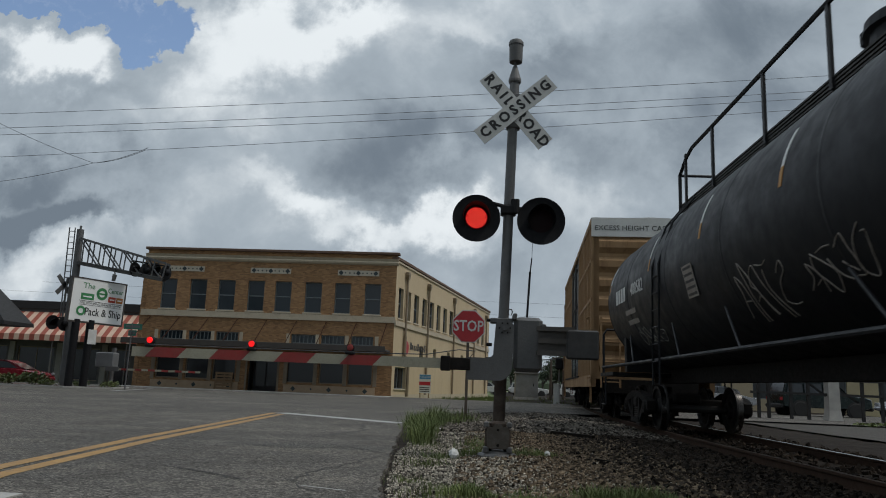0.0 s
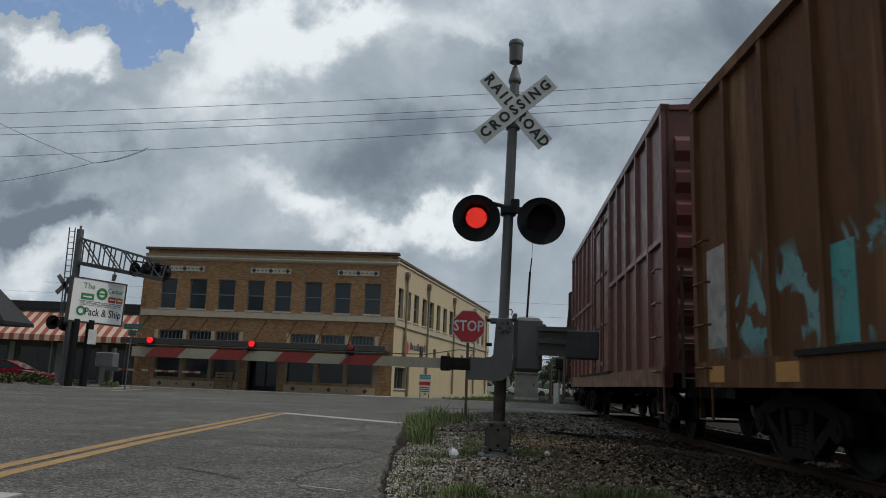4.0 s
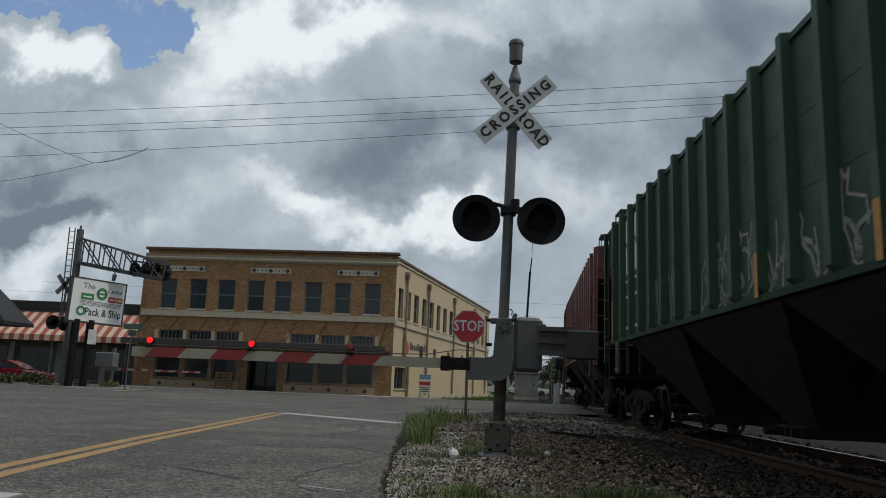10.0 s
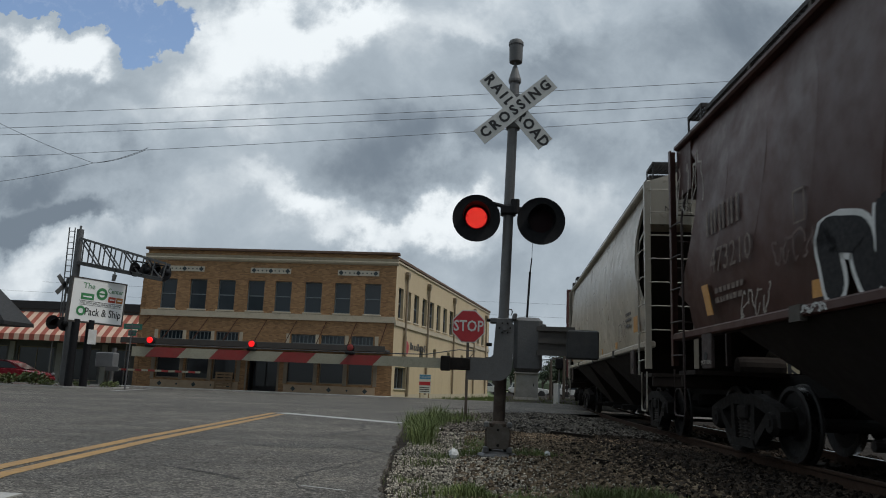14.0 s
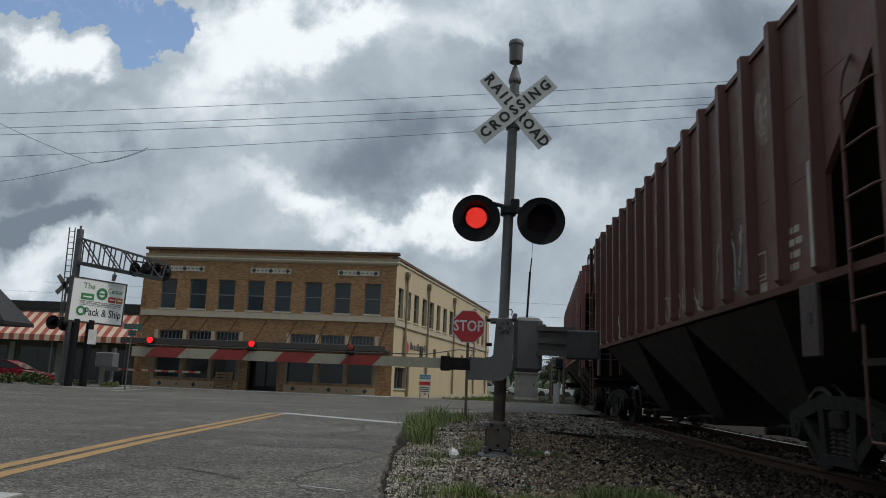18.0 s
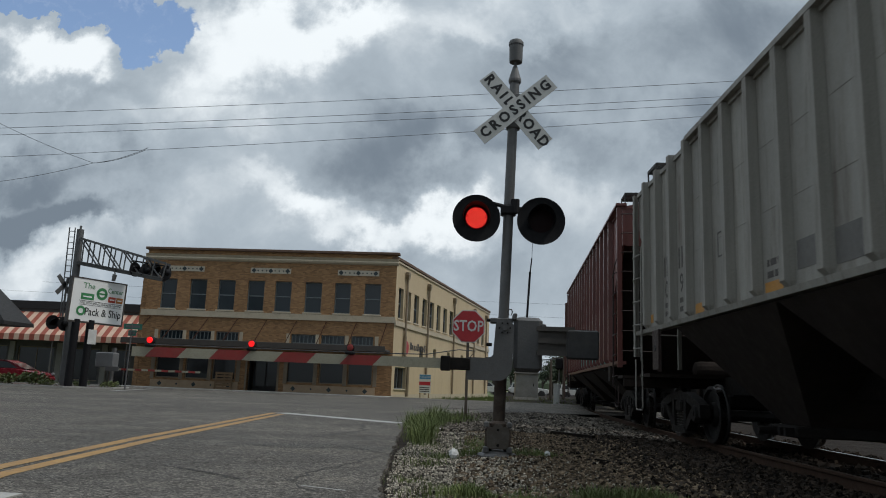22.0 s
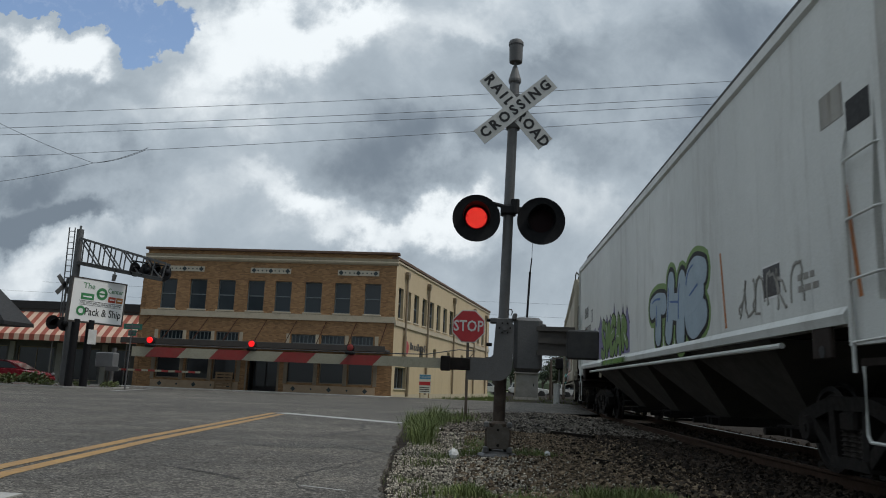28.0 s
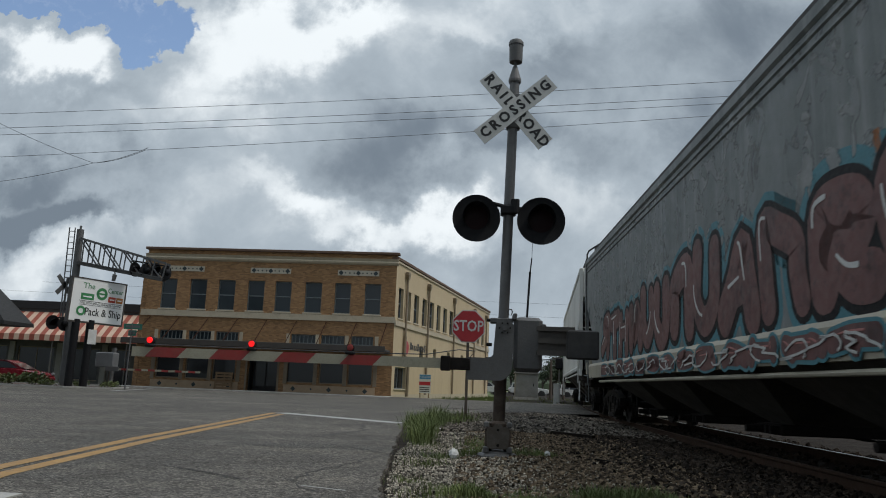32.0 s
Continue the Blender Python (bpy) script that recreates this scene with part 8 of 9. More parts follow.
def tank_car(label, front, L, paint):
    car = new_car("tank_car", label, front, L)
    r, zc = 1.55, 2.83
    y0, y1 = 1.0, L - 1.0
    prof = [(0.02, y0 - 0.42), (0.5, y0 - 0.39), (1.0, y0 - 0.27), (1.33, y0 - 0.12), (1.49, y0 + 0.04), (r, y0 + 0.22), (r, y1 - 0.22), (1.49, y1 - 0.04), (1.33, y1 + 0.12), (1.0, y1 + 0.27), (0.5, y1 + 0.39), (0.02, y1 + 0.42)]
    part("tank", Shape().lathe([(a, b) for a, b in prof], (0, 0, zc), "y", 56), paint, car, smooth=True)
    for y in (y0 + 0.25, L * 0.28, L * 0.45, L * 0.62, L * 0.8, y1 - 0.25):
        part("tank_seam", Shape().lathe([(r + 0.001, y - 0.03), (r + 0.008, y), (r + 0.001, y + 0.03)], (0, 0, zc), "y", 56), paint, car, smooth=True)
    for k in (-1, 1):
        part("side_rail", Shape().tube((k * 1.52, 0.3, 1.33), (k * 1.52, L - 0.3, 1.33), 0.035), paint, car)
        for y, way in ((0.0, 1), (L, -1)):
            part("end_platform", Shape().box(k * 1.52, y, 1.12, 0, y + way * 1.6, 1.20), paint, car)
            part("bolster_web", Shape().prism([(k * 1.3, 1.2), (k * 0.3, 1.2), (k * 0.6, 1.45), (k * 1.32, 1.95)], y + way * 1.9, y + way * 2.1, "y"), paint, car)
            part("end_handrail", Shape().path([(k * 1.45, y + way * 0.05, 1.2), (k * 1.45, y + way * 0.05, 2.15), (k * 1.38, y + way * 0.1, 2.28), (0.0, y + way * 0.1, 2.28)], 0.03), paint, car)
            part("sill_step", Shape().path([(k * 1.5, y + way * 0.15, 1.1), (k * 1.5, y + way * 0.15, 0.45), (k * 1.5, y + way * 0.6, 0.45), (k * 1.5, y + way * 0.6, 1.1)], 0.022), paint, car)
        for y in (L * 0.22, L * 0.42, L * 0.58, L * 0.78):
            part("rail_strut", Shape().tube((k * 1.5, y, 1.35), (k * 1.36, y + 0.9, 1.95), 0.018), paint, car)
    # ladder up the flank near the rear end
    yl = 10.85
    s = Shape()
    for dy in (-0.23, 0.23):
        s.path([(-1.56, yl + dy, 0.9), (-1.56, yl + dy, 3.0), (-1.30, yl + dy, 3.75), (-0.9, yl + dy, 4.22)], 0.022)
    for i in range(9):
        z = 1.3 + 0.3 * i
        x = -1.56 if z < 3.0 else -1.56 + (z - 3.0) * 0.5
        s.tube((x, yl - 0.23, z), (x, yl + 0.23, z), 0.016, n=6)
    part("side_ladder", s, paint, car)
    # walkway and railing on top
    for k in (-1, 1):
        part("top_walkway", Shape().box(k * 0.30, 2.6, 4.34, k * 0.80, 11.8, 4.37), M["grating"], car)
        for i in range(4):
            part("walkway_slat", Shape().box(k * (0.80 + 0.004 * i), 2.6, 4.20 + 0.045 * i, k * 0.76, 11.8, 4.225 + 0.045 * i), M["grating"], car)
        part("walkway_edge", Shape().box(k * 0.75, 2.6, 4.15, k * 0.78, 11.8, 4.34), paint, car)
        n = 6
        for i in range(n):
            y = (1.8, 3.8, 5.75, 7.65, 9.85, 11.4)[i]
            part("railing_post", Shape().box(k * 0.80, y - 0.035, 4.2, k * 0.84, y + 0.035, 5.26), paint, car)
        part("top_railing", Shape().path([(k * 0.82, 1.8, 5.26), (k * 0.82, 11.0, 5.26), (k * 0.82, 11.4, 5.16), (k * 0.82, 11.8, 4.95), (k * 0.82, 11.8, 4.2)], 0.035), paint, car)
        part("end_railing", Shape().tube((0, 11.8, 4.95), (k * 0.82, 11.8, 4.95), 0.028), paint, car)
    part("valve_dome", Shape().lathe([(0.55, 4.3), (0.55, 4.72), (0.62, 4.74), (0.60, 4.86), (0.1, 4.90)], (0, 5.3, 0), "z", 24).lathe([(0.16, 4.8), (0.16, 5.06), (0.05, 5.1)], (-0.2, 5.5, 0), "z", 12).box(-0.4, 5.7, 4.75, -0.1, 5.95, 5.0, 0.05), paint, car)
    underframe(car, L, M["iron"], 2.2, 1.9, 1.0)
    # stripes of reflecting tape, curved on the flank
    def patch(a0, a1, ya, yb, m, name, rr=r + 0.006, lab=""):
        n = 6
        ring = []
        for i in range(n + 1):
            a = a0 + (a1 - a0) * i / n
            ring.append([(-rr * math.cos(a), yy, zc + rr * math.sin(a)) for yy in (ya, yb)] + [(-(rr - 0.01) * math.cos(a), yy, zc + (rr - 0.01) * math.sin(a)) for yy in (yb, ya)])
        part(name, Shape().loft(ring), m, car, lab)
    for y in (2.6, 5.5, 8.33, 11.4, 15.2):
        if y < L - 1.2:
            patch(0.25, 0.55, y, y + 0.07, M["white_paint"], "reflective_strip")
            patch(0.10, 0.25, y, y + 0.07, M["orange_tape"], "reflective_strip")
    return car
# ---- the cars, in the order in which they come ----
def spray(name, c, rough=0.6):
    return mat(name, c, tuple(x * 0.8 for x in c), 4, 0.5, rough, bump=0.02, spec=0.2 if max(c) < 0.02 else 0.45)


PAINT = {k: spray("spray_" + k, c) for k, c in dict(teal=(0.06, 0.28, 0.26), aqua=(0.13, 0.42, 0.40), blue=(0.05, 0.12, 0.30), purple=(0.12, 0.08, 0.22), green=(0.14, 0.24, 0.06), black=(0.006, 0.006, 0.007),
                                                    white=(0.55, 0.55, 0.53), red=(0.38, 0.05, 0.04), pink=(0.40, 0.17, 0.15), silver=(0.30, 0.30, 0.31), orange=(0.42, 0.15, 0.04), brown=(0.10, 0.05, 0.045), sky=(0.055, 0.19, 0.23)).items()}


M["red_stencil"] = mat("red_stencil", (0.30, 0.10, 0.07), (0.24, 0.16, 0.12), 5, 0.7, 0.7, bump=0.03)
M["ghost_mark"] = mat("ghost_mark", (0.32, 0.205, 0.115), (0.16, 0.085, 0.042), 4, 0.8, 0.75, bump=0.03)


SMEAR = {k: smear_material("smear_" + k, a, b, c, z) for k, (a, b, c, z) in dict(teal=((0.07, 0.22, 0.21), (0.18, 0.30, 0.29), 0.35, 1.6), white=((0.42, 0.42, 0.40), (0.28, 0.29, 0.28), 0.2, 2.2), dark=((0.02, 0.019, 0.018), (0.05, 0.04, 0.035), 0.35, 1.3),
                                                                                         blue=((0.04, 0.085, 0.125), (0.06, 0.07, 0.09), 0.7, 2.0), rust=((0.07, 0.03, 0.014), (0.10, 0.048, 0.022), 0.35, 0.9), violet=((0.17, 0.15, 0.30), (0.14, 0.24, 0.06), 0.9, 1.5), pale=((0.46, 0.44, 0.38), (0.40, 0.38, 0.32), 0.5, 0.8), chalk=((0.36, 0.37, 0.36), (0.25, 0.26, 0.26), 0.3, 3.0)).items()}


def r_post(cell, i):
    """Middle of the rib between two cells of a flank."""
    return (cell(i) + cell(i + 1)) / 2


def seams(car, x, cell, n, z):
    """Welded plate seams between the ribs."""
    for i in range(n):
        w = (cell(1) - cell(0)) / 2 - 0.09
        part("weld_seam", Shape().box(x - 0.008, cell(i) - w, z - 0.012, x, cell(i) + w, z + 0.012), M["shaded_grime"], car)


def train():
    W = M["white_paint"]
    FW = M["faded_white"]
    # tank car
    L = 16.6
    t = tank_car("black tank car with a top walkway and scrawled white paint", 2.0, L, M["tank_black"])
    def flank(y, z):
        a = math.asin((z - 2.83) / 1.55)
        return Matrix.Translation((-1.557 * math.cos(a), y, z)) @ LEFT @ Matrix.Rotation(-a, 4, "X")
    blocks_m = W
    lettering("400582", 0.36, blocks_m, t, flank(12.4, 2.80), "fleet_number")
    for k in range(4):
        part("painted_mark", Shape().box(-0.09, -0.004, -0.15, 0.09, 0.0, 0.15), W, t, "", flank(14.3 - 0.26 * k, 2.80))
    for z in (2.25, 2.05):
        part("stencil_bars", Shape().box(-0.45, -0.003, -0.05, 0.45, 0, 0.05), FW, t, "", flank(13.2, z + 0.15))
    part("consignment_plate", Shape().box(-0.24, -0.006, -0.25, 0.24, 0, 0.25), FW, t, "pale stencilled panel", flank(8.95, 2.45))
    tank_tag(t, FW, 5.9, 7.5, 1.75, 2.35, 3, 5, 1.55, 2.83)
    tank_tag(t, FW, 4.15, 5.6, 1.85, 2.3, 8, 5, 1.55, 2.83)
    tank_tag(t, M["old_grey"], 11.6, 13.4, 1.75, 2.05, 9, 6, 1.55, 2.83)
    for k in range(5):
        part("plate_line", Shape().box(-0.2, -0.009, 0.2 - 0.1 * k - 0.02, 0.2, -0.005, 0.2 - 0.1 * k + 0.02), M["black_paint"], t, "", flank(8.95, 2.45))
    # tan high box car
    L = 14.6
    c, x, d0, d1 = box_car("tan high box car with dark door and white end top", 20.0, L, M["tan_paint"], M["dark_door"], 10, W, 5.42, (0.36, 0.63), 3, W)
    for ya, yb in ((d1 + 0.1, L - 0.2), (0.2, d0 - 0.1)):
        smear(c, x, ya, yb, 1.1, 2.5, SMEAR["teal"])
        smear(c, x, ya, yb, 1.1, 2.9, SMEAR["dark"], 0.0045)
        smear(c, x, ya, yb, 1.12, 2.2, SMEAR["white"], 0.006)
    scrawl(c, x - 0.007, d1 + 0.3, L - 0.3, 1.2, 2.2, 5, PAINT["silver"], 0.022, 14)
    scrawl(c, x - 0.007, 0.4, d0 - 0.3, 1.2, 2.1, 7, PAINT["silver"], 0.022, 12)
    smear(c, -(HW - 0.06), d0 + 0.1, d1 - 0.1, 1.3, 3.1, SMEAR["teal"])
    smear(c, -(HW - 0.06), d0 + 0.1, d1 - 0.1, 1.3, 3.4, SMEAR["white"], 0.005)
    for zz, ww in ((4.35, 0.8), (4.15, 1.2), (3.6, 0.7), (3.0, 0.5)):
        plates(c, -(HW - 0.055), [("bars", (d0 + d1) / 2 + 0.4 * math.sin(zz * 5), zz, ww, 0.12, FW)])
    for a, b, m in ((0.9, 1.0, PAINT["blue"]), (1.0, -1.0, PAINT["pink"])):
        y = L - 2.2
        part("painted_mark", Shape().prism([(y - 0.35, 3.45 - 0.5 * b), (y - 0.18, 3.45 - 0.5 * b), (y + 0.35, 3.45 + 0.5 * b), (y + 0.18, 3.45 + 0.5 * b)], x - 0.006 - 0.002 * a, x), m, c, "crossed painted bars")
    plates(c, x, [("bars", L - 2.6, 2.35, 0.7, 0.5, FW), ("patch", L - 3.6, 1.65, 0.6, 0.5, M["dark_door"]), ("patch", L - 0.9, 1.35, 0.14, 0.4, M["orange_tape"]), ("patch", L - 4.4, 1.6, 0.12, 0.6, M["orange_tape"]), ("frame", d1 - 0.5, 3.3, 0.3, 0.4, W)])
    scrawl(c, -(HW + 0.012), d0 + 0.3, d1 - 0.3, 1.5, 2.4, 8, PAINT["silver"], 0.02, 8)
    # rusty box car
    L = 15.3
    c, x, d0, d1 = box_car("rusty tan box car with a dark ribbed door", 36.4, L, M["rust_paint"], M["dark_door"], 6, FW, 4.78, (0.43, 0.62), 0, None, "ribs")
    lettering("any\nroad", 0.42, M["stencil"], c, on_side(x - 0.003, 1.5, 3.15), "slogan")
    lettering("next\nroad", 0.42, M["stencil"], c, on_side(x - 0.003, 4.2, 3.3), "slogan")
    plates(c, x, [("patch", 1.35, 1.95, 0.5, 1.0, M["dark_door"]), ("frame", 1.4, 2.15, 0.4, 0.5, W), ("patch", 1.1, 1.78, 0.24, 0.22, PAINT["green"]), ("bars", 3.2, 2.2, 0.5, 0.9, M["stencil"]), ("patch", L - 3.6, 1.7, 0.6, 0.9, PAINT["teal"]), ("patch", L - 0.7, 2.0, 0.7, 1.3, FW)])
    plates(c, -HW, [("patch", y, 1.02, 0.5, 0.2, M["orange_tape"]) for y in (0.7, 3.0, 5.0, 10.4, 12.6, 14.5)])
    scrawl(c, -(HW + 0.008), d0 + 0.3, d1 - 0.3, 1.6, 2.7, 9, FW, 0.02, 9)
    smear(c, x, d1 + 0.1, L - 0.2, 1.15, 2.4, SMEAR["teal"], 0.0045)
    for a in (0.5, -0.5):
        y = 2.7
        part("painted_mark", Shape().prism([(y - 0.7, 2.9 - a * 2), (y - 0.35, 2.9 - a * 2), (y + 0.7, 2.9 + a * 2), (y + 0.35, 2.9 + a * 2)], x - 0.003, x), M["ghost_mark"], c, "faded crossed arrows")
    # maroon box car
    L = 15.3
    c, x, d0, d1 = box_car("maroon box car with upright posts", 53.2, L, M["maroon"], M["maroon"], 6, W, 5.43, (0.40, 0.60), 1, None)
    lettering("889", 0.42, W, c, on_side(x - 0.003, L - 2.4, 2.15), "fleet_number")
    blocks(c, x, L - 0.9, 2.75, 2, 0.24, 0.4, W)
    blocks(c, x, L - 2.0, 2.85, 2, 0.24, 0.4, W)
    lettering("EQUIPPED WITH\nHOLLAND SNUGGER\nFLOOR ANCHORS", 0.15, W, c, on_side(x - 0.003, L - 5.35, 2.2), "stencil")
    lettering("70K", 0.22, W, c, on_side(x - 0.003, L - 5.4, 1.6), "stencil")
    plates(c, x, [("patch", L - 3.97, 1.7, 0.62, 0.42, M["dark_door"]), ("frame", L - 3.1, 2.53, 0.2, 0.34, W), ("frame", L - 3.97, 1.7, 0.66, 0.46, M["maroon"]), ("patch", L - 0.8, 1.35, 0.4, 0.28, M["orange_tape"]), ("patch", L - 3.2, 1.25, 0.55, 0.16, M["orange_tape"]), ("patch", L - 5.0, 1.3, 0.5, 0.2, M["orange_tape"]), ("bars", L - 1.0, 1.7, 0.7, 0.3, W)])
    scrawl(c, x - 0.004, L - 5.8, L - 4.2, 2.8, 3.2, 12, FW, 0.02, 6)
    # brown rounded hoppers
    c, x = smooth_hopper("dark brown rounded covered hopper with a faded emblem", 70.4, 16.3, M["brown"], M["worn_text"], "479709")
    for a, b in ((9.07, 8.84), (11.67, 11.42), (14.95, 14.62)):
        part("yellow_slash", Shape().prism([(b - 0.035, 1.76), (b + 0.035, 1.76), (a + 0.035, 2.3), (a - 0.035, 2.3)], x + 0.03, x + 0.042), M["orange_tape"], c)
    plates(c, x + 0.045, [("bars", 9.45, 1.97, 0.6, 0.3, M["stencil"]), ("bars", 10.7, 1.8, 0.5, 0.12, M["worn_text"])])
    scrawl(c, x + 0.02, 12.2, 13.3, 2.0, 2.5, 71, M["red_stencil"], 0.02, 6)
    scrawl(c, x + 0.02, 9.9, 11.2, 2.15, 2.4, 72, M["worn_text"], 0.018, 6)
    c, x = smooth_hopper("dark brown rounded covered hopper with washed blue paint", 88.4, 16.1, M["brown"], M["worn_text"], "473877")
    for k in range(5):
        part("sprayed_fill", Shape().prism([(9.6 - k * 0.9, 1.63), (8.8 - k * 0.9, 1.63), (8.6 - k * 0.9, 2.2 + 0.25 * (k % 3)), (9.2 - k * 0.9, 2.6 + 0.2 * (k % 2)), (9.7 - k * 0.9, 2.1)], x + 0.05, x + 0.07), SMEAR["blue"], c, "washed-out blue sprayed paint")
    # green ribbed hopper
    A = (-0.4, 15.58)
    c, x, cell = ribbed_hopper("dark green ribbed covered hopper with a white mark", 106.1, 16.2, M["green"], None, "", 17, ends=A)
    for i in (13, 14):
        part("painted_mark", Shape().prism([(cell(i) + 0.30, 3.2), (cell(i) - 0.30, 3.2), (cell(i) - 0.30, 3.75), (cell(i) + 0.08, 3.62), (cell(i) + 0.30, 3.85)], x - 0.004, x), W, c, "white painted shape")
        part("painted_mark", Shape().prism([(cell(i) + 0.30, 3.93), (cell(i) - 0.06, 3.72), (cell(i) - 0.30, 3.86), (cell(i) - 0.30, 4.38), (cell(i) + 0.30, 4.38)], x - 0.004, x), W, c, "white painted shape")
        for z in (2.08, 2.73, 3.06):
            part("painted_mark", Shape().box(x - 0.003, cell(i) - 0.33, z - 0.03, x, cell(i) + 0.33, z + 0.03), W, c)
    scrawl(c, x - 0.002, 2.6, 8.5, 1.9, 2.85, 15, FW, 0.03, 13)
    scrawl(c, x - 0.003, 3.0, 8.3, 1.95, 2.6, 16, M["chalk_spray"], 0.055, 9)
    scrawl(c, x - 0.002, 9.7, 11.3, 1.95, 2.9, 17, FW, 0.025, 5)
    plates(c, -(HW + 0.006), [("patch", cell(3) - 0.42, 2.1, 0.10, 0.5, M["orange_tape"]), ("patch", cell(6) - 0.42, 2.1, 0.10, 0.5, M["orange_tape"]), ("patch", 14.55, 2.3, 0.10, 0.9, M["orange_tape"])])
    # maroon ribbed
    c, x, cell = ribbed_hopper("maroon ribbed covered hopper with yellow warning lettering", 123.5, 16.2, M["maroon"], W, "4699", 18, ends=(-0.25, 15.65), posts=(1.12, 14.3))
    lettering("WARNING\nDO NOT APPLY VIBRATO\nTO ANY PART OF CAR BO\nEXCEPT VIBRATOR BRACK\nUSE IN LOADED CAR ON", 0.085, M["orange_tape"], c, on_side(x - 0.003, cell(8), 2.2), "warning_lettering", 1.0, 0.75)
    plates(c, x, [("bars", cell(8), 1.93, 0.4, 0.12, FW), ("patch", cell(9) + 0.05, 1.93, 0.45, 0.12, M["orange_tape"]), ("patch", cell(12), 1.93, 0.45, 0.12, M["orange_tape"]), ("patch", 14.55, 2.1, 0.3, 0.22, M["orange_tape"])])
    c, x = smooth_hopper("dark brown rounded covered hopper with dark sprayed letters", 141.0, 16.0, M["brown"], M["worn_text"], "473210")
    bubble_letters(c, x + 0.05, 8.0, 11.5, 1.60, 2.5, 21, PAINT["black"], PAINT["white"], 4, None, None, (0, 0, 7, 4))
    scrawl(c, x - 0.003, 14.4, 15.6, 3.35, 4.1, 22, FW, 0.025, 4)
    scrawl(c, x + 0.045, 12.6, 13.4, 1.66, 2.0, 23, FW, 0.02, 4)
    scrawl(c, x - 0.002, 11.5, 12.4, 2.1, 2.4, 26, M["worn_emblem"], 0.03, 4)
    scrawl(c, -(HW + 0.002), 11.4, 12.0, 1.56, 1.64, 36, PAINT["white"], 0.02, 6)
    c, x = smooth_hopper("pale tan-grey rounded covered hopper", 158.6, 15.8, M["tan_grey"], M["canopy_metal"], "", False)
    lettering("CAUTION\nNO SIDE LADDER", 0.13, M["canopy_metal"], c, Matrix.Translation((-0.75, 0.04, 4.1)), "stencil")
    # ribbed maroon run
    c, x, cell = ribbed_hopper("maroon ribbed covered hopper with a round white emblem", 176.0, 15.8, M["maroon"], W, "4320", 16, 4.68, None, True, (-0.4, 15.0), (1.2, 14.2), 1.38, 2.45)
    em = Shape().loft([[(x - 0.004, cell(3) + r * 0.62 * math.cos(6.2832 * i / 28), 3.9 + r * math.sin(6.2832 * i / 28)) for i in range(28)] for r in (0.34, 0.48)], caps=False)
    em.box(x - 0.005, cell(3) - 0.05, 3.55, x - 0.001, cell(3) + 0.05, 4.25).box(x - 0.005, cell(3) - 0.22, 3.85, x - 0.001, cell(3) + 0.22, 3.95)
    part("painted_emblem", em, W, c, "round white emblem with a cross")
    lettering("CAUTION\nOPEN HATCH\nBEFORE UNLOAD\nCOMPARTMENT", 0.105, W, c, on_side(x - 0.003, 6.85, 1.72), "stencil", 1.0, 0.85)
    plates(c, x, [("patch", 8.66, 1.46, 0.3, 0.14, M["orange_tape"]), ("patch", cell(11), 1.46, 0.3, 0.14, M["orange_tape"]), ("patch", cell(14), 1.62, 0.3, 0.2, M["orange_tape"])])
    seams(c, x, cell, 15, 3.35)
    c, x, cell = ribbed_hopper("brown ribbed covered hopper with white tags", 193.0, 15.6, M["brown_flat"], FW, "431249", 16, 4.70, ends=(-0.25, 15.0), posts=(1.05, 13.9), walk_z=0.27)
    scrawl(c, x - 0.003, 10.62, 11.45, 1.9, 2.45, 24, W, 0.055, 3)
    scrawl(c, x - 0.003, 13.9, 14.8, 3.55, 4.5, 25, W, 0.028, 6)
    scrawl(c, x - 0.003, 13.1, 13.8, 1.95, 2.6, 28, W, 0.03, 4)
    scrawl(c, x - 0.003, 2.9, 4.2, 2.0, 2.9, 27, M["chalk_spray"], 0.06, 5)
    scrawl(c, x - 0.003, 4.6, 7.5, 1.95, 2.4, 29, FW, 0.025, 7)
    em = Shape().loft([[(x - 0.004, 2.35 + r * 0.68 * math.cos(6.2832 * i / 28), 3.95 + r * math.sin(6.2832 * i / 28)) for i in range(28)] for r in (0.05, 0.40)], caps=False)
    part("painted_emblem", em, M["worn_emblem_pale"], c, "faded round emblem")
    plates(c, x, [("frame", 2.63, 2.2, 0.36, 0.32, FW), ("patch", 2.63, 2.1, 0.34, 0.02, FW), ("patch", 2.55, 1.95, 0.2, 0.12, FW), ("bars", 1.75, 2.25, 0.4, 0.5, FW)])
    plates(c, -(HW + 0.006), [("patch", 1.05, 2.45, 0.07, 1.0, M["faded_white"]), ("patch", 13.9, 2.45, 0.07, 1.0, M["stencil"])])
    c, x, cell = ribbed_hopper("maroon ribbed covered hopper", 209.8, 16.2, M["maroon"], W, "4371", 17, ends=(-0.15, 15.8), posts=(1.4, 14.8))
    scrawl(c, x - 0.003, 6.9, 7.55, 1.95, 2.6, 34, W, 0.03, 4)
    plates(c, x, [("patch", 4.72, 1.95, 0.46, 0.15, M["orange_tape"]), ("patch", 7.2, 1.93, 0.42, 0.12, M["orange_tape"]), ("patch", 8.95, 1.93, 0.42, 0.12, M["orange_tape"]), ("bars", 4.72, 2.12, 0.42, 0.14, FW), ("bars", 6.3, 2.15, 0.4, 0.16, FW), ("bars", 8.1, 2.25, 0.5, 0.3, M["stencil"]), ("patch", 14.1, 2.75, 0.4, 0.5, M["stencil"])])
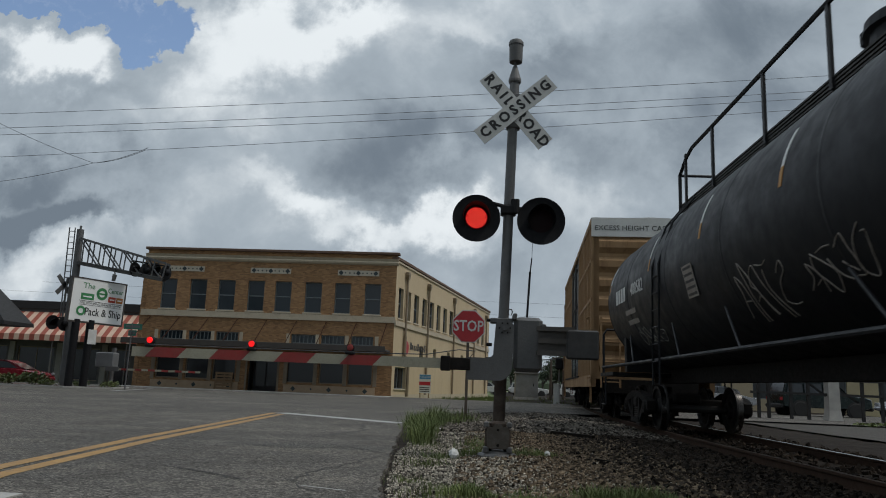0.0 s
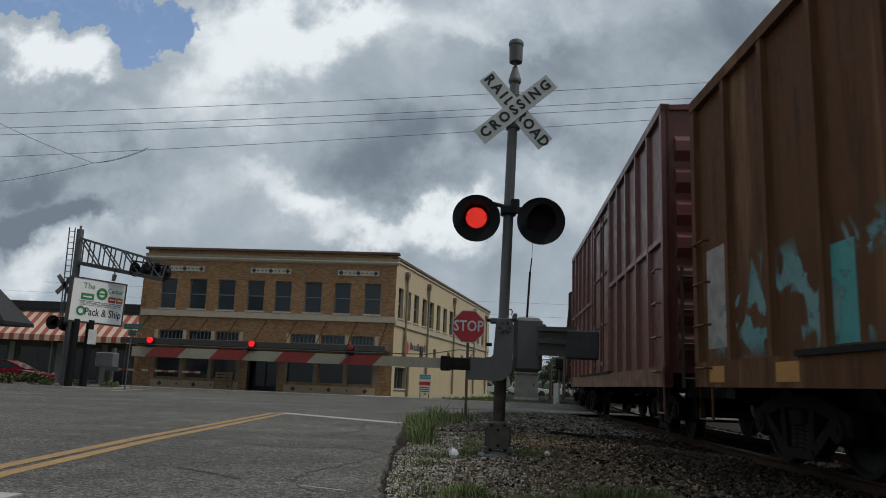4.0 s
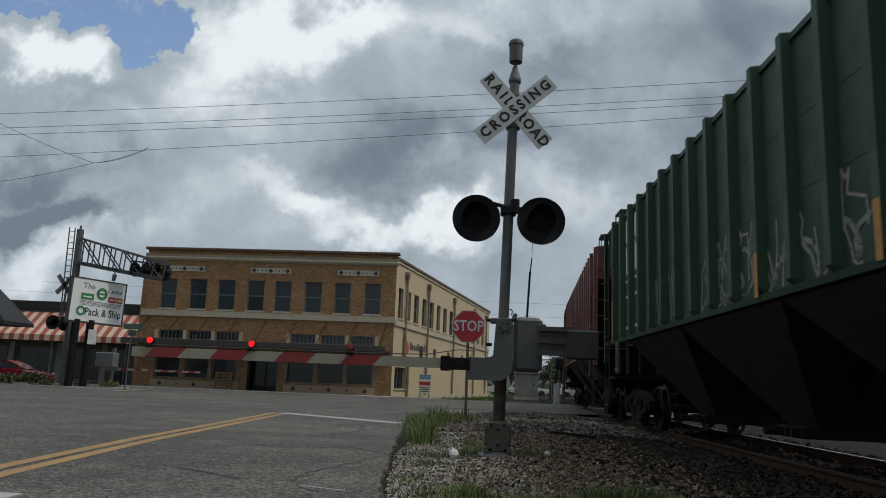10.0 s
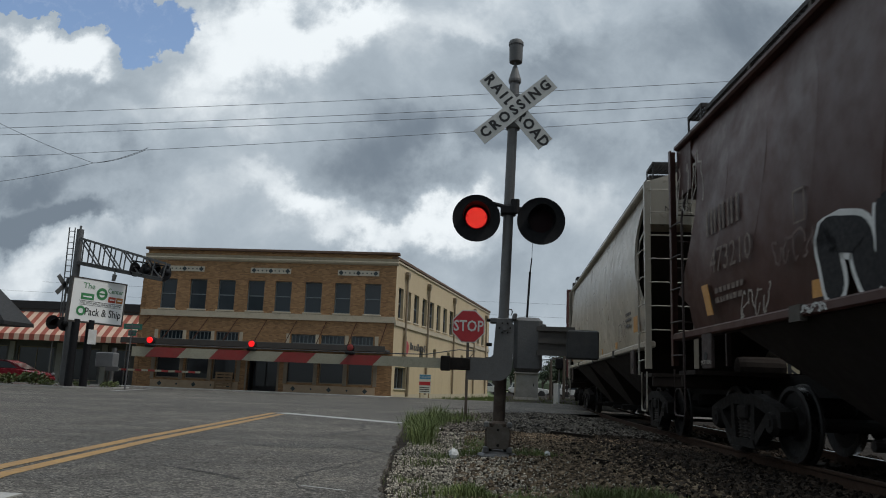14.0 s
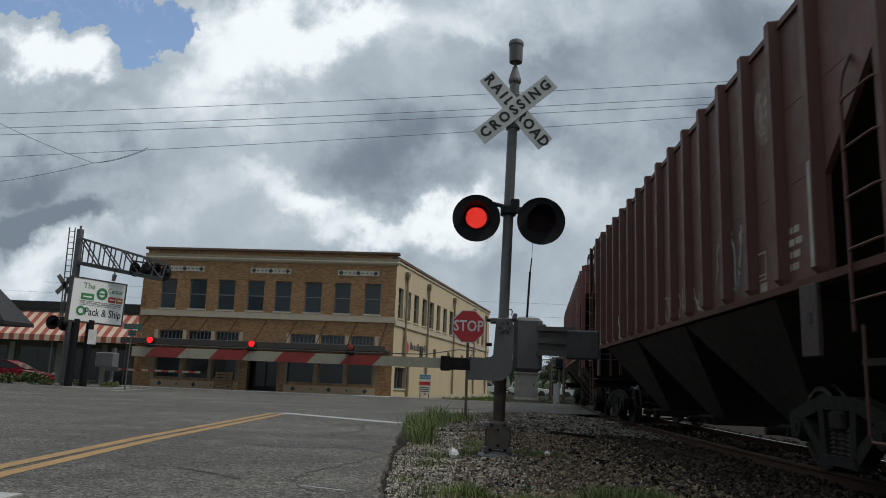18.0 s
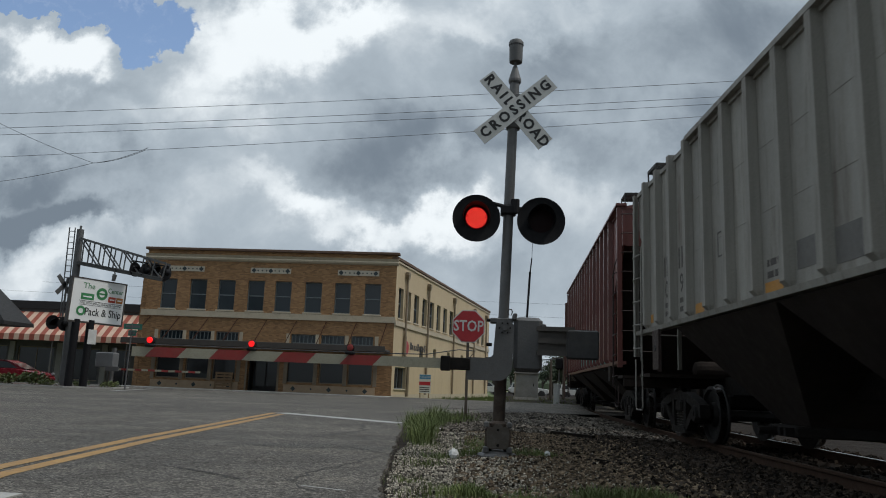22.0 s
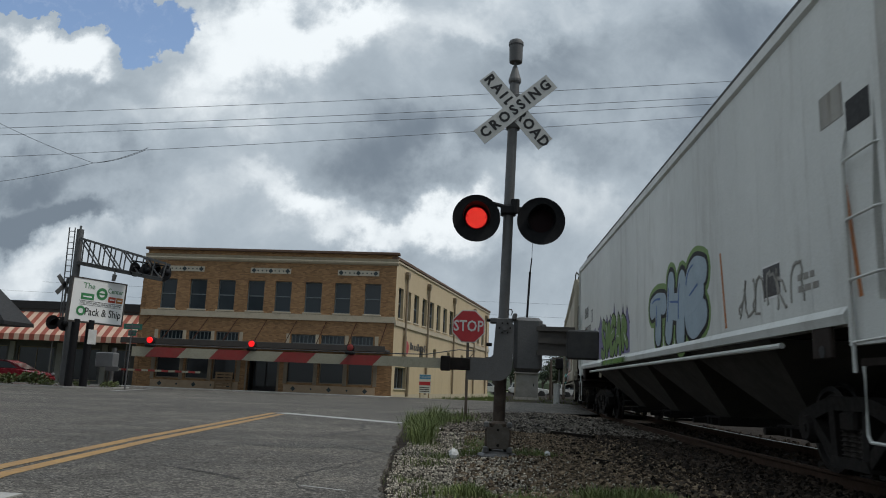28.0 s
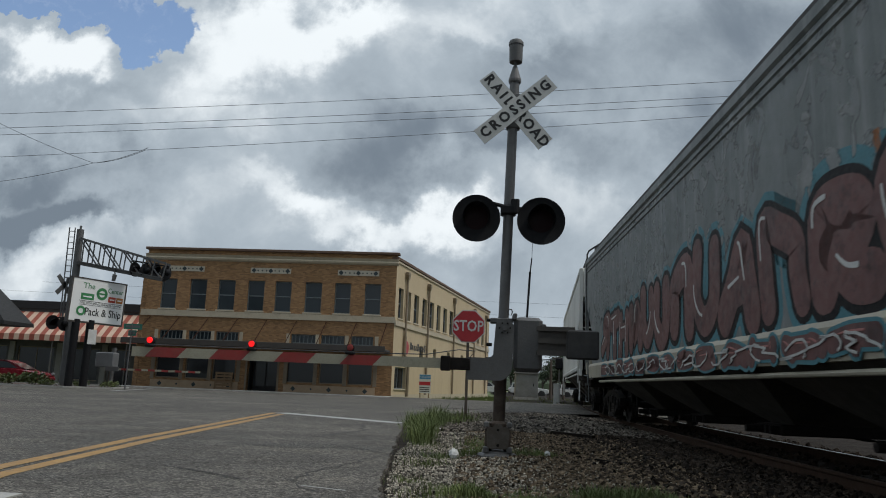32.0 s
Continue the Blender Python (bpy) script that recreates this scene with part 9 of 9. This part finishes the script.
    part("painted_mark", Shape().prism([(3.55, 3.1), (4.2, 3.1), (3.95, 3.55), (3.75, 3.55)], x - 0.004, x), FW, c, "slanted white painted mark")
    c, x, cell = ribbed_hopper("weathered grey ribbed covered hopper with dark patches", 227.2, 16.6, M["old_grey"], M["canopy_metal"], "0495", 18, 4.50, None, ends=(0.03, 15.9), posts=(1.35, 15.15))
    for k in (-1, 1):
        part("roof_edge", Shape().box(k * (HW + 0.01), 3.3, 4.53, k * (HW - 0.18), 12.6, 4.60), M["old_grey"], c)
    plates(c, x, [("patch", cell(8) + 0.1, 2.15, 0.56, 0.34, M["smudge"]), ("patch", cell(9), 2.2, 0.56, 0.3, M["smudge"]), ("patch", 9.92, 1.95, 0.45, 0.14, M["orange_tape"]), ("patch", 12.4, 1.98, 0.36, 0.14, M["orange_tape"]), ("patch", 15.0, 2.05, 0.2, 0.14, M["orange_tape"]),
                  ("patch", cell(4), 2.12, 0.42, 0.5, M["dark_door"]), ("frame", cell(4), 2.12, 0.48, 0.56, W), ("patch", cell(3), 2.1, 0.42, 0.5, M["dark_door"]), ("frame", cell(3), 2.1, 0.48, 0.56, W), ("bars", cell(10), 2.1, 0.4, 0.4, M["canopy_metal"]), ("bars", cell(7), 2.2, 0.5, 0.45, M["red_stencil"])])
    c, x, cell = ribbed_hopper("maroon ribbed covered hopper with teal sprayed letters", 245.0, 15.5, M["maroon"], W, "430390", 16, 4.68, None, True, (-0.4, 15.0), (1.2, 14.2), 1.38, 2.45)
    splash(c, x, 2.2, 8.2, 1.39, 2.45, 32, PAINT["aqua"], 7, PAINT["white"])
    bubble_letters(c, x, 2.6, 8.0, 1.38, 2.2, 31, PAINT["teal"], PAINT["deep_teal"], 5, PAINT["black"], None, None, 1.25)
    for i in range(2, 8):
        part("sprayed_fill", Shape().box(-(HW + 0.008), r_post(cell, i) - 0.055, 1.5, -(HW - 0.002), r_post(cell, i) + 0.055, 2.1 + 0.12 * (i % 3)), PAINT["aqua"] if i % 2 else PAINT["teal"], c, "sprayed fill")
    plates(c, x, [("patch", 1.55, 1.56, 0.42, 0.2, M["orange_tape"]), ("bars", 1.6, 1.85, 0.5, 0.4, W), ("patch", 13.75, 1.6, 0.4, 0.18, M["orange_tape"]), ("patch", 11.9, 1.46, 0.46, 0.1, M["orange_tape"])])
    lettering("CONSTANT CONTACT\nSIDE BEARING\nZERO CLEARANCE NOR", 0.06, FW, c, on_side(x - 0.002, 13.75, 1.82), "small_lettering", 1.0, 0.8)
    seams(c, x, cell, 15, 3.05)
    c, x, cell = ribbed_hopper("maroon ribbed covered hopper with a slanted white mark", 261.7, 16.5, M["rust_maroon"], FW, "4712", 17, ends=(-0.25, 15.7), posts=(1.28, 14.68))
    part("painted_mark", Shape().prism([(4.22, 3.16), (4.62, 3.16), (4.52, 3.46), (4.16, 3.46)], x - 0.004, x), FW, c, "slanted white painted mark")
    part("painted_mark", Shape().prism([(4.25, 2.98), (4.76, 2.98), (4.70, 3.12), (4.22, 3.12)], x - 0.004, x), FW, c, "slanted white painted mark")
    part("painted_mark", Shape().prism([(4.34, 3.22), (4.5, 3.22), (4.44, 3.40), (4.30, 3.40)], x - 0.008, x - 0.004), M["rust_maroon"], c)
    plates(c, x, [("patch", 4.68, 1.95, 0.4, 0.14, M["orange_tape"]), ("patch", 7.1, 1.94, 0.4, 0.12, M["stencil"]), ("bars", 8.8, 2.3, 0.45, 0.35, M["stencil"]), ("bars", 7.1, 2.15, 0.4, 0.16, FW), ("bars", 4.68, 2.15, 0.34, 0.2, FW)])
    c, x, cell = ribbed_hopper("rust-brown ribbed covered hopper with a white number panel", 279.5, 16.2, M["rust_hop"], None, "", 12, 4.55, None, True, (-0.4, 15.6), (1.15, 14.4), 1.62)
    for i in (9, 10):
        part("white_panel", Shape().box(x - 0.003, cell(i) - 0.55, 1.95, x, cell(i) + 0.55, 3.2), M["panel_white"], c, "chipped white painted panel")
    lettering("83", 0.55, M["black_paint"], c, on_side(x - 0.004, cell(10), 2.32), "fleet_number")
    lettering("33", 0.55, M["black_paint"], c, on_side(x - 0.004, cell(9), 2.32), "fleet_number")
    blocks(c, x - 0.004, cell(10) + 0.3, 2.9, 2, 0.2, 0.36, M["black_paint"])
    blocks(c, x - 0.004, cell(9) + 0.3, 2.95, 2, 0.2, 0.36, M["black_paint"])
    # long flat-sided hoppers
    L = 17.8
    c, x = pellet_hopper("white long covered hopper with blue and green sprayed letters", 296.9, L, M["white_car"], M["white_car"], M["sign_red"], False, 4.40)
    lettering("890172", 0.34, M["black_paint"], c, on_side(x - 0.004, 15.95, 2.45), "fleet_number", 1.2)
    blocks(c, x, 16.6, 2.98, 4, 0.13, 0.3, M["black_paint"], 0.5)
    bubble_letters(c, x, 4.5, 7.9, 1.5, 2.75, 41, PAINT["sky_fill"], PAINT["black"], 3, PAINT["blue"], PAINT["green"], (6, 9, 1))
    splash(c, x, 9.9, 13.9, 1.56, 2.85, 45, PAINT["violet"], 8, PAINT["black"])
    bubble_letters(c, x, 10.1, 13.5, 1.52, 2.55, 42, PAINT["green"], PAINT["black"], 5, PAINT["white"], None, (2, 8, 1, 3, 5))
    smear(c, -(HW + 0.02), 9.9, 13.5, 1.36, 1.50, SMEAR["violet"])
    scrawl(c, x - 0.003, 13.9, 15.1, 1.85, 2.4, 43, PAINT["purple"], 0.03, 5)
    scrawl(c, x - 0.003, 1.6, 3.4, 1.65, 2.1, 44, M["old_grey"], 0.03, 6)
    plates(c, x, [("patch", 2.34, 1.96, 0.46, 0.32, M["black_paint"]), ("frame", 2.34, 1.96, 0.5, 0.36, W), ("bars", 1.45, 1.84, 0.5, 0.22, M["old_grey"]), ("patch", 0.86, 3.3, 0.42, 0.3, M["old_grey"]), ("frame", 15.2, 2.8, 0.26, 0.34, M["black_paint"]), ("bars", 15.7, 2.05, 1.0, 0.22, M["black_paint"])])
    # no opening here: a flat black patch gives the slot's shade
    part("end_slot", Shape().box(x - 0.004, 0.22, 2.98, x, 0.60, 3.24), M["rubber"], c, "black patch for the shade inside an end slot")
    for y in (0.5, L - 1.75, 3.8):
        part("orange_stripe", Shape().prism([(y, 1.58), (y + 0.06, 1.58), (y + 0.22, 2.55), (y + 0.16, 2.55)], x - 0.003, x), PAINT["orange"], c)
    L = 17.9
    c, x = pellet_hopper("cream long covered hopper with dark and red sprayed letters", 316.3, L, M["cream_car"], M["cream_car"], M["sign_red"], True, 4.32, 1.1, 1.46)
    bubble_letters(c, x, 9.9, 14.5, 1.42, 2.5, 51, PAINT["black"], PAINT["turq"], 5, None, None, (7, 3, 7, 0, 5))
    bubble_letters(c, -(HW + 0.019), 9.9, 14.4, 1.1, 1.45, 54, PAINT["black"], PAINT["turq"], 5, None, None, (6, 6, 6, 6, 6), 1.9)
    bubble_letters(c, x, 8.0, 9.9, 1.5, 2.45, 52, PAINT["black"], PAINT["white"], 3)
    bubble_letters(c, -(HW + 0.019), 8.0, 9.9, 1.14, 1.42, 55, PAINT["black"], PAINT["white"], 4)
    bubble_letters(c, x, 5.6, 7.9, 1.46, 2.5, 53, PAINT["silver"], PAINT["red"], 3, PAINT["red"])
    bubble_letters(c, x, 4.3, 5.65, 1.4, 2.7, 57, M["cream_car"], PAINT["black"], 1, PAINT["white"], None, (5,), 0.8)
    bubble_letters(c, -(HW + 0.019), 5.6, 7.9, 1.1, 1.45, 56, PAINT["silver"], PAINT["red"], 3, None, None, (6, 6, 6), 1.6)
    bubble_letters(c, x, 14.25, 15.1, 2.05, 2.98, 58, PAINT["black"], PAINT["white"], 1, None, None, (2,), 0.85)
    bubble_letters(c, x, 12.7, 13.75, 2.1, 3.1, 59, PAINT["black"], M["cream_car"], 1, None, None, (6,), 0.85)
    lettering("CAUTION DO NOT USE STEAM,\nBOILING WATER OR SHARP OBJECTS\nTO CLEAN. ENTER CAR WITH\nCLEAN SOFT SOLED SHOES.", 0.105, M["canopy_metal"], c, on_side(x - 0.004, 2.05, 2.55), "stencil", 1.0, 0.8)
    plates(c, x, [("patch", 15.78, 2.83, 0.95, 0.7, M["old_grey"]), ("patch", L - 2.3, 1.85, 1.6, 0.36, M["old_grey"]), ("patch", 2.55, 2.02, 0.55, 0.2, M["old_grey"]), ("patch", 1.85, 2.0, 0.55, 0.42, W)])
    plates(c, x - 0.005, [("patch", 1.98, 2.08, 0.22, 0.2, M["black_paint"]), ("patch", 1.72, 2.08, 0.22, 0.2, M["black_paint"]), ("patch", 1.85, 1.87, 0.48, 0.12, M["black_paint"]), ("bars", L - 2.3, 1.85, 1.4, 0.26, M["black_paint"]), ("bars", 2.55, 2.05, 0.6, 0.22, M["black_paint"])])
    lettering("53812", 0.3, M["canopy_metal"], c, on_side(x - 0.009, 15.8, 2.63), "fleet_number")
    blocks(c, x - 0.005, 16.1, 3.0, 4, 0.13, 0.24, M["canopy_metal"], 0.4)
    part("orange_stripe", Shape().prism([(3.8, 2.14), (3.92, 2.14), (3.72, 1.66), (3.62, 1.66)], x - 0.003, x), PAINT["orange"], c)
    part("orange_stripe", Shape().prism([(5.5, 2.2), (5.58, 2.2), (5.4, 1.8), (5.32, 1.8)], x - 0.018, x), PAINT["orange"], c)
    smear(c, x, 2.6, 17.0, 1.48, 2.5, SMEAR["pale"])
    L = 18.3
    c, x = pellet_hopper("blue-grey long covered hopper covered in teal and pink sprayed letters", 336.0, L, M["blue_grey"], M["cream_car"], M["sign_red"], True, 4.30, 1.09, 1.46)
    bubble_letters(c, x, 1.6, 9.2, 1.42, 3.0, 61, PAINT["umber"], PAINT["black"], 6, PAINT["white"], PAINT["sky"])
    bubble_letters(c, x, 9.2, 15.6, 1.42, 2.75, 62, PAINT["umber"], PAINT["black"], 6, PAINT["white"], PAINT["sky"])
    bubble_letters(c, -(HW + 0.019), 1.8, 15.6, 1.08, 1.45, 63, PAINT["umber"], PAINT["sky"], 14, PAINT["pink"], None, None, 1.5)
    scrawl(c, -(HW + 0.036), 2.0, 15.0, 1.14, 1.34, 65, PAINT["white"], 0.025, 18)
    for k in range(4):
        smear(c, x, 0.8 + 4.1 * k, 4.9 + 4.1 * k, 2.3, 4.35, SMEAR["chalk"])
    scrawl(c, x - 0.003, 0.7, 2.2, 3.4, 4.1, 64, M["canopy_metal"], 0.03, 4)
    part("orange_stripe", Shape().prism([(2.6, 1.75), (2.7, 1.75), (2.95, 2.9), (2.85, 2.9)], x - 0.003, x), PAINT["orange"], c)
    c, x = pellet_hopper("white long covered hopper following the train", 356.0, 17.8, M["white_car"], M["white_car"], M["sign_red"], False, 4.40)
    c, x = pellet_hopper("white long covered hopper following the train", 375.5, 17.8, M["white_car"], M["white_car"], M["sign_red"], False, 4.40)


PAINT["deep_teal"] = spray("spray_deep_teal", (0.025, 0.11, 0.11))
PAINT["violet"] = spray("spray_violet", (0.17, 0.15, 0.30))
PAINT["turq"] = spray("spray_turquoise", (0.03, 0.36, 0.33))
PAINT["umber"] = mat("spray_umber", (0.04, 0.018, 0.018), (0.13, 0.055, 0.05), 1.6, 0.9, 0.6, dirt=(0.012, 0.010, 0.012), dirt_amount=0.85, bump=0.02)
PAINT["sky_fill"] = spray("spray_pale_blue", (0.30, 0.38, 0.44))
M["chalk_spray"] = smear_material("chalk_spray", (0.40, 0.41, 0.40), (0.25, 0.26, 0.25), 0.9, 7.0)
M["smudge"] = mat("smudge", (0.085, 0.082, 0.078), (0.13, 0.125, 0.115), 3, 0.8, 0.7, bump=0.03)
M["worn_emblem_pale"] = mat("worn_emblem_pale", (0.28, 0.25, 0.21), (0.12, 0.075, 0.06), 7, 0.9, 0.7, bump=0.03)
M["panel_white"] = mat("panel_white", (0.46, 0.46, 0.44), (0.38, 0.37, 0.35), 2, 0.6, 0.7, dirt=(0.14, 0.08, 0.05), dirt_amount=0.7)
train()
# ---- loose stones, grass and litter ----
def rocks(name, n, area, size, material, seed, label, keep=None):
    rnd = random.Random(seed)
    s = Shape()
    k = 0
    while k < n:
        x, y = rnd.uniform(area[0], area[1]), rnd.uniform(area[2], area[3])
        if x < edge_x(y) + 0.05 or (keep and not keep(x, y, rnd)):
            continue
        k += 1
        r = rnd.uniform(*size)
        q = Euler((rnd.uniform(0, 6), rnd.uniform(0, 6), rnd.uniform(0, 6))).to_matrix()
        z = bed_z(x, y) + r * 0.2
        vs = []
        for a in ((-1, -1, -1), (1, -1, -1), (1, 1, -1), (-1, 1, -1), (-1, -1, 1), (1, -1, 1), (1, 1, 1), (-1, 1, 1)):
            v = q @ Vector((a[0] * r * rnd.uniform(0.45, 1), a[1] * r * rnd.uniform(0.4, 0.8), a[2] * r * rnd.uniform(0.25, 0.6)))
            vs.append((x + v.x, y + v.y, z + v.z))
        s.add(vs, [(0, 2, 3), (0, 1, 2), (4, 5, 6, 7), (0, 1, 5, 4), (1, 2, 6, 5), (2, 3, 7, 6), (3, 0, 4, 7)])
    solid(name, s, material, label, "stones", kind="stuff")


def stone_material(name, tones):
    m = mat(name, tones[0], tones[1], 8, 0.6, 0.9, bump=0.3, spec=0.12)
    nt = m.node_tree
    p = nt.nodes["Principled BSDF"]
    old = p.inputs["Base Color"].links[0].from_socket
    geo = nt.nodes.new("ShaderNodeNewGeometry")
    r = nt.nodes.new("ShaderNodeMapRange")
    r.inputs[3].default_value, r.inputs[4].default_value = 0.15, 2.3
    nt.links.new(geo.outputs["Random Per Island"], r.inputs[0])
    h = nt.nodes.new("ShaderNodeHueSaturation")
    nt.links.new(r.outputs[0], h.inputs["Value"])
    nt.links.new(old, h.inputs["Color"])
    nt.links.new(h.outputs[0], p.inputs["Base Color"])
    return m


M["stone_brown"] = stone_material("stone_brown", ((0.140, 0.104, 0.069), (0.075, 0.056, 0.038)))
# oily stones with the train's shade put into their colour
M["stone_oily_shaded"] = stone_material("stone_oily_shaded", ((0.034, 0.025, 0.018), (0.018, 0.014, 0.011)))
M["stone_pale"] = stone_material("stone_pale", ((0.31, 0.285, 0.235), (0.18, 0.162, 0.132)))
M["stone_far"] = stone_material("stone_far", ((0.13, 0.115, 0.097), (0.075, 0.065, 0.054)))
pale = lambda x, y, rnd: rnd.random() < max(0.0, 1.0 - max(0, x - 0.9) / 1.3 - max(0, y - 9.5) / 6)
# share of darkened stones, growing towards the train
shade_side = lambda x: min(1.0, max(0.0, (x - 1.05) / 1.5))
rocks("brown_stones", 15000, (-0.2, 3.9, 5.0, 14.0), (0.012, 0.029), M["stone_brown"], 1, "loose brown ballast stones", lambda x, y, rnd: rnd.random() < min(1, max(0.12, (x - 0.2) / 1.2)) and rnd.random() > shade_side(x))
rocks("dark_stones", 9000, (1.1, 3.95, 4.5, 16.0), (0.018, 0.04), M["stone_oily_shaded"], 11, "oily ballast stones beside the rail, darkened for the train's shade", lambda x, y, rnd: rnd.random() < shade_side(x))
rocks("brown_stones", 9000, (-1.4, 4.2, 14.0, 25.0), (0.025, 0.055), M["stone_far"], 2, "loose brown ballast stones", lambda x, y, rnd: x > -0.9 or rnd.random() < 0.4)
rocks("pale_stones", 20000, (-1.0, 2.4, 5.0, 15.0), (0.007, 0.0165), M["stone_pale"], 3, "pale loose gravel round the mast", pale)
rocks("dark_stones", 1800, (3.9, 6.6, 5.0, 22.0), (0.035, 0.06), M["stone_oily_shaded"], 4, "oily ballast stones between the rails, darkened for the train's shade")


def grass(name, spots, n, height, seed, label):
    rnd = random.Random(seed)
    s = Shape()
    for k in range(n):
        cx, cy, rx, ry = rnd.choice(spots)
        x, y = cx + rnd.gauss(0, 0.5) * rx, cy + rnd.gauss(0, 0.5) * ry
        if x < edge_x(y) - 0.12:
            continue
        z = bed_z(x, y) - 0.01
        h = height * rnd.uniform(0.2, 1.0) * max(0.25, 0.75 + 1.1 * noise.noise((x * 3, y * 1.6, seed)))
        a = rnd.uniform(0, 6.28)
        w = rnd.uniform(0.0016, 0.0036) * (1 + y / 14)
        lx, ly = h * rnd.uniform(0.1, 1.0) * math.cos(a), h * rnd.uniform(0.1, 1.0) * math.sin(a)
        px, py = -math.sin(a) * w, math.cos(a) * w
        s.add([(x - px, y - py, z), (x + px, y + py, z), (x + px * 0.8 + lx * 0.4, y + py * 0.8 + ly * 0.4, z + h * 0.6), (x - px * 0.8 + lx * 0.4, y - py * 0.8 + ly * 0.4, z + h * 0.6), (x + lx, y + ly, z + h)], [(0, 1, 2, 3), (3, 2, 4)])
    solid(name, s, M["grass"], label, "grass", kind="stuff")


grass("grass_tufts", [(-0.95, 12.8, 0.22, 0.9), (-1.1, 14.6, 0.35, 1.2), (-0.95, 16.4, 0.5, 1.3), (-1.2, 15.6, 0.25, 1.0), (-0.75, 18.2, 0.7, 1.1), (-0.7, 17.4, 0.6, 1.0), (-0.85, 11.6, 0.18, 0.7)], 4600, 0.40, 5, "green grass tufts along the road edge")
grass("grass_tufts", [(0.0, 5.9, 0.5, 0.35), (0.5, 5.85, 0.5, 0.3), (0.95, 5.9, 0.4, 0.3), (1.5, 5.85, 0.5, 0.25), (-0.05, 6.25, 0.25, 0.22)], 4600, 0.12, 6, "short green grass among gravel")
grass("grass_tufts", [(-0.05, 9.6, 0.35, 0.45), (0.65, 9.4, 0.35, 0.35), (0.0, 10.6, 0.3, 0.6), (-0.45, 9.2, 0.3, 0.3), (0.75, 9.35, 0.25, 0.25)], 1700, 0.14, 7, "short green grass round the mast foot")
grass("grass_tufts", [(-0.55, 8.2, 0.3, 0.5), (-0.6, 6.9, 0.2, 0.4), (-0.7, 10.5, 0.25, 0.7)], 900, 0.08, 8, "sparse dry grass at the road edge")
fs = Shape()
rg = random.Random(9)
for k in range(4000):
    x, y = rg.uniform(-3, 12), rg.uniform(44.5, 75)
    h, a = rg.uniform(0.1, 0.35), rg.uniform(0, 6.28)
    fs.add([(x - 0.05 * math.sin(a), y, -0.3), (x + 0.05 * math.sin(a), y, -0.3), (x + 0.1 * math.cos(a), y, -0.3 + h)], [(0, 1, 2)])
solid("far_grass", fs, M["grass"], "rough green grass beyond the crossing", "grass", kind="stuff")


def litter(name, at, size, seed, label):
    """A crumpled piece of paper or bag."""
    rnd = random.Random(seed)
    rings = []
    for j in range(5):
        f = math.sin(math.pi * (j + 0.6) / 5.4)
        rings.append([(size[0] * f * math.cos(6.2832 * i / 9) * rnd.uniform(0.6, 1.1), size[1] * f * math.sin(6.2832 * i / 9) * rnd.uniform(0.6, 1.1), size[2] * j / 4 * rnd.uniform(0.85, 1.1)) for i in range(9)])
    solid(name, Shape().loft(rings), M["sign_white"], label, "litter", at)


litter("paper_bag", (-0.27, 9.05, -0.06), (0.075, 0.06, 0.13), 1, "crumpled white paper bag on the gravel")
litter("paper_scrap", (-0.05, 9.9, -0.02), (0.09, 0.04, 0.02), 2, "white paper scrap lying on gravel")
litter("paper_scrap", (0.86, 9.3, -0.02), (0.035, 0.03, 0.09), 3, "crumpled white paper scrap on the gravel")
litter("paper_scrap", (-0.75, 14.3, -0.02), (0.08, 0.05, 0.03), 4, "white paper scrap lying on gravel")
solid("timber_offcut", Shape().beam((1.4, 8.95, 0.02), (2.05, 8.45, -0.02), 0.05, 0.04), M["tie"], "dark broken timber lying on the stones", "timber")
solid("timber_offcut", Shape().beam((1.35, 13.6, 0.05), (2.0, 13.1, 0.03), 0.12, 0.06), M["tie"], "dark broken timber lying on the stones", "timber")
# ---- what moves: the cars along the track, their wheels, the flashing lamps ----
def motions():
    for car, front, length in CARS:
        walk(car, [(0.5 * i, car_pose(front - SPEED * 0.5 * i, length)) for i in range(int(CLIP * 2) + 1)])
    # all wheels have one size and speed: the first of each place turns by its rows, the others share them
    first = {}
    step = 1 / FPS
    for w, k in WHEELS:
        if k not in first:
            walk(w, [(step * i, Matrix.Translation((0, k * 0.889, 0.457)) @ Matrix.Rotation(SPEED * step * i / 0.457, 4, "X")) for i in range(round(CLIP / step) + 1)])
            first[k] = w
        else:
            w.rotation_mode = "QUATERNION"
            w.animation_data_create()
            w.animation_data.action = first[k].animation_data.action
            w.animation_data.action_slot = first[k].animation_data.action_slot
    # lamps: the light disc stands before the lens while lit and sinks behind it while dark
    half, start = 0.6368, 0.44
    for disc, y, phase in LEDS:
        x, z = disc.location.x, disc.location.z
        rows = [(0.0, phase % 10 == 0)]
        k = 0
        while start + half * k < CLIP:
            rows.append((start + half * k + {4: -0.06, 26: -0.12, 37: 0.12}.get(k, 0.0), (k + 1) % 2 == phase % 10))
            k += 1
        out = []
        for i, (t, lit) in enumerate(rows):
            end = rows[i + 1][0] if i + 1 < len(rows) else CLIP
            seen = phase >= 10 or t < 9.2 or 13.0 < t < 28.2
            p = pose(x, y if lit and seen else y + 0.05, z)
            a = t if i == 0 else t + 0.02
            out += [(a, p), (max(end - 0.03, a + 0.04) if i + 1 < len(rows) else CLIP, p)]
        walk(disc, out)


motions()
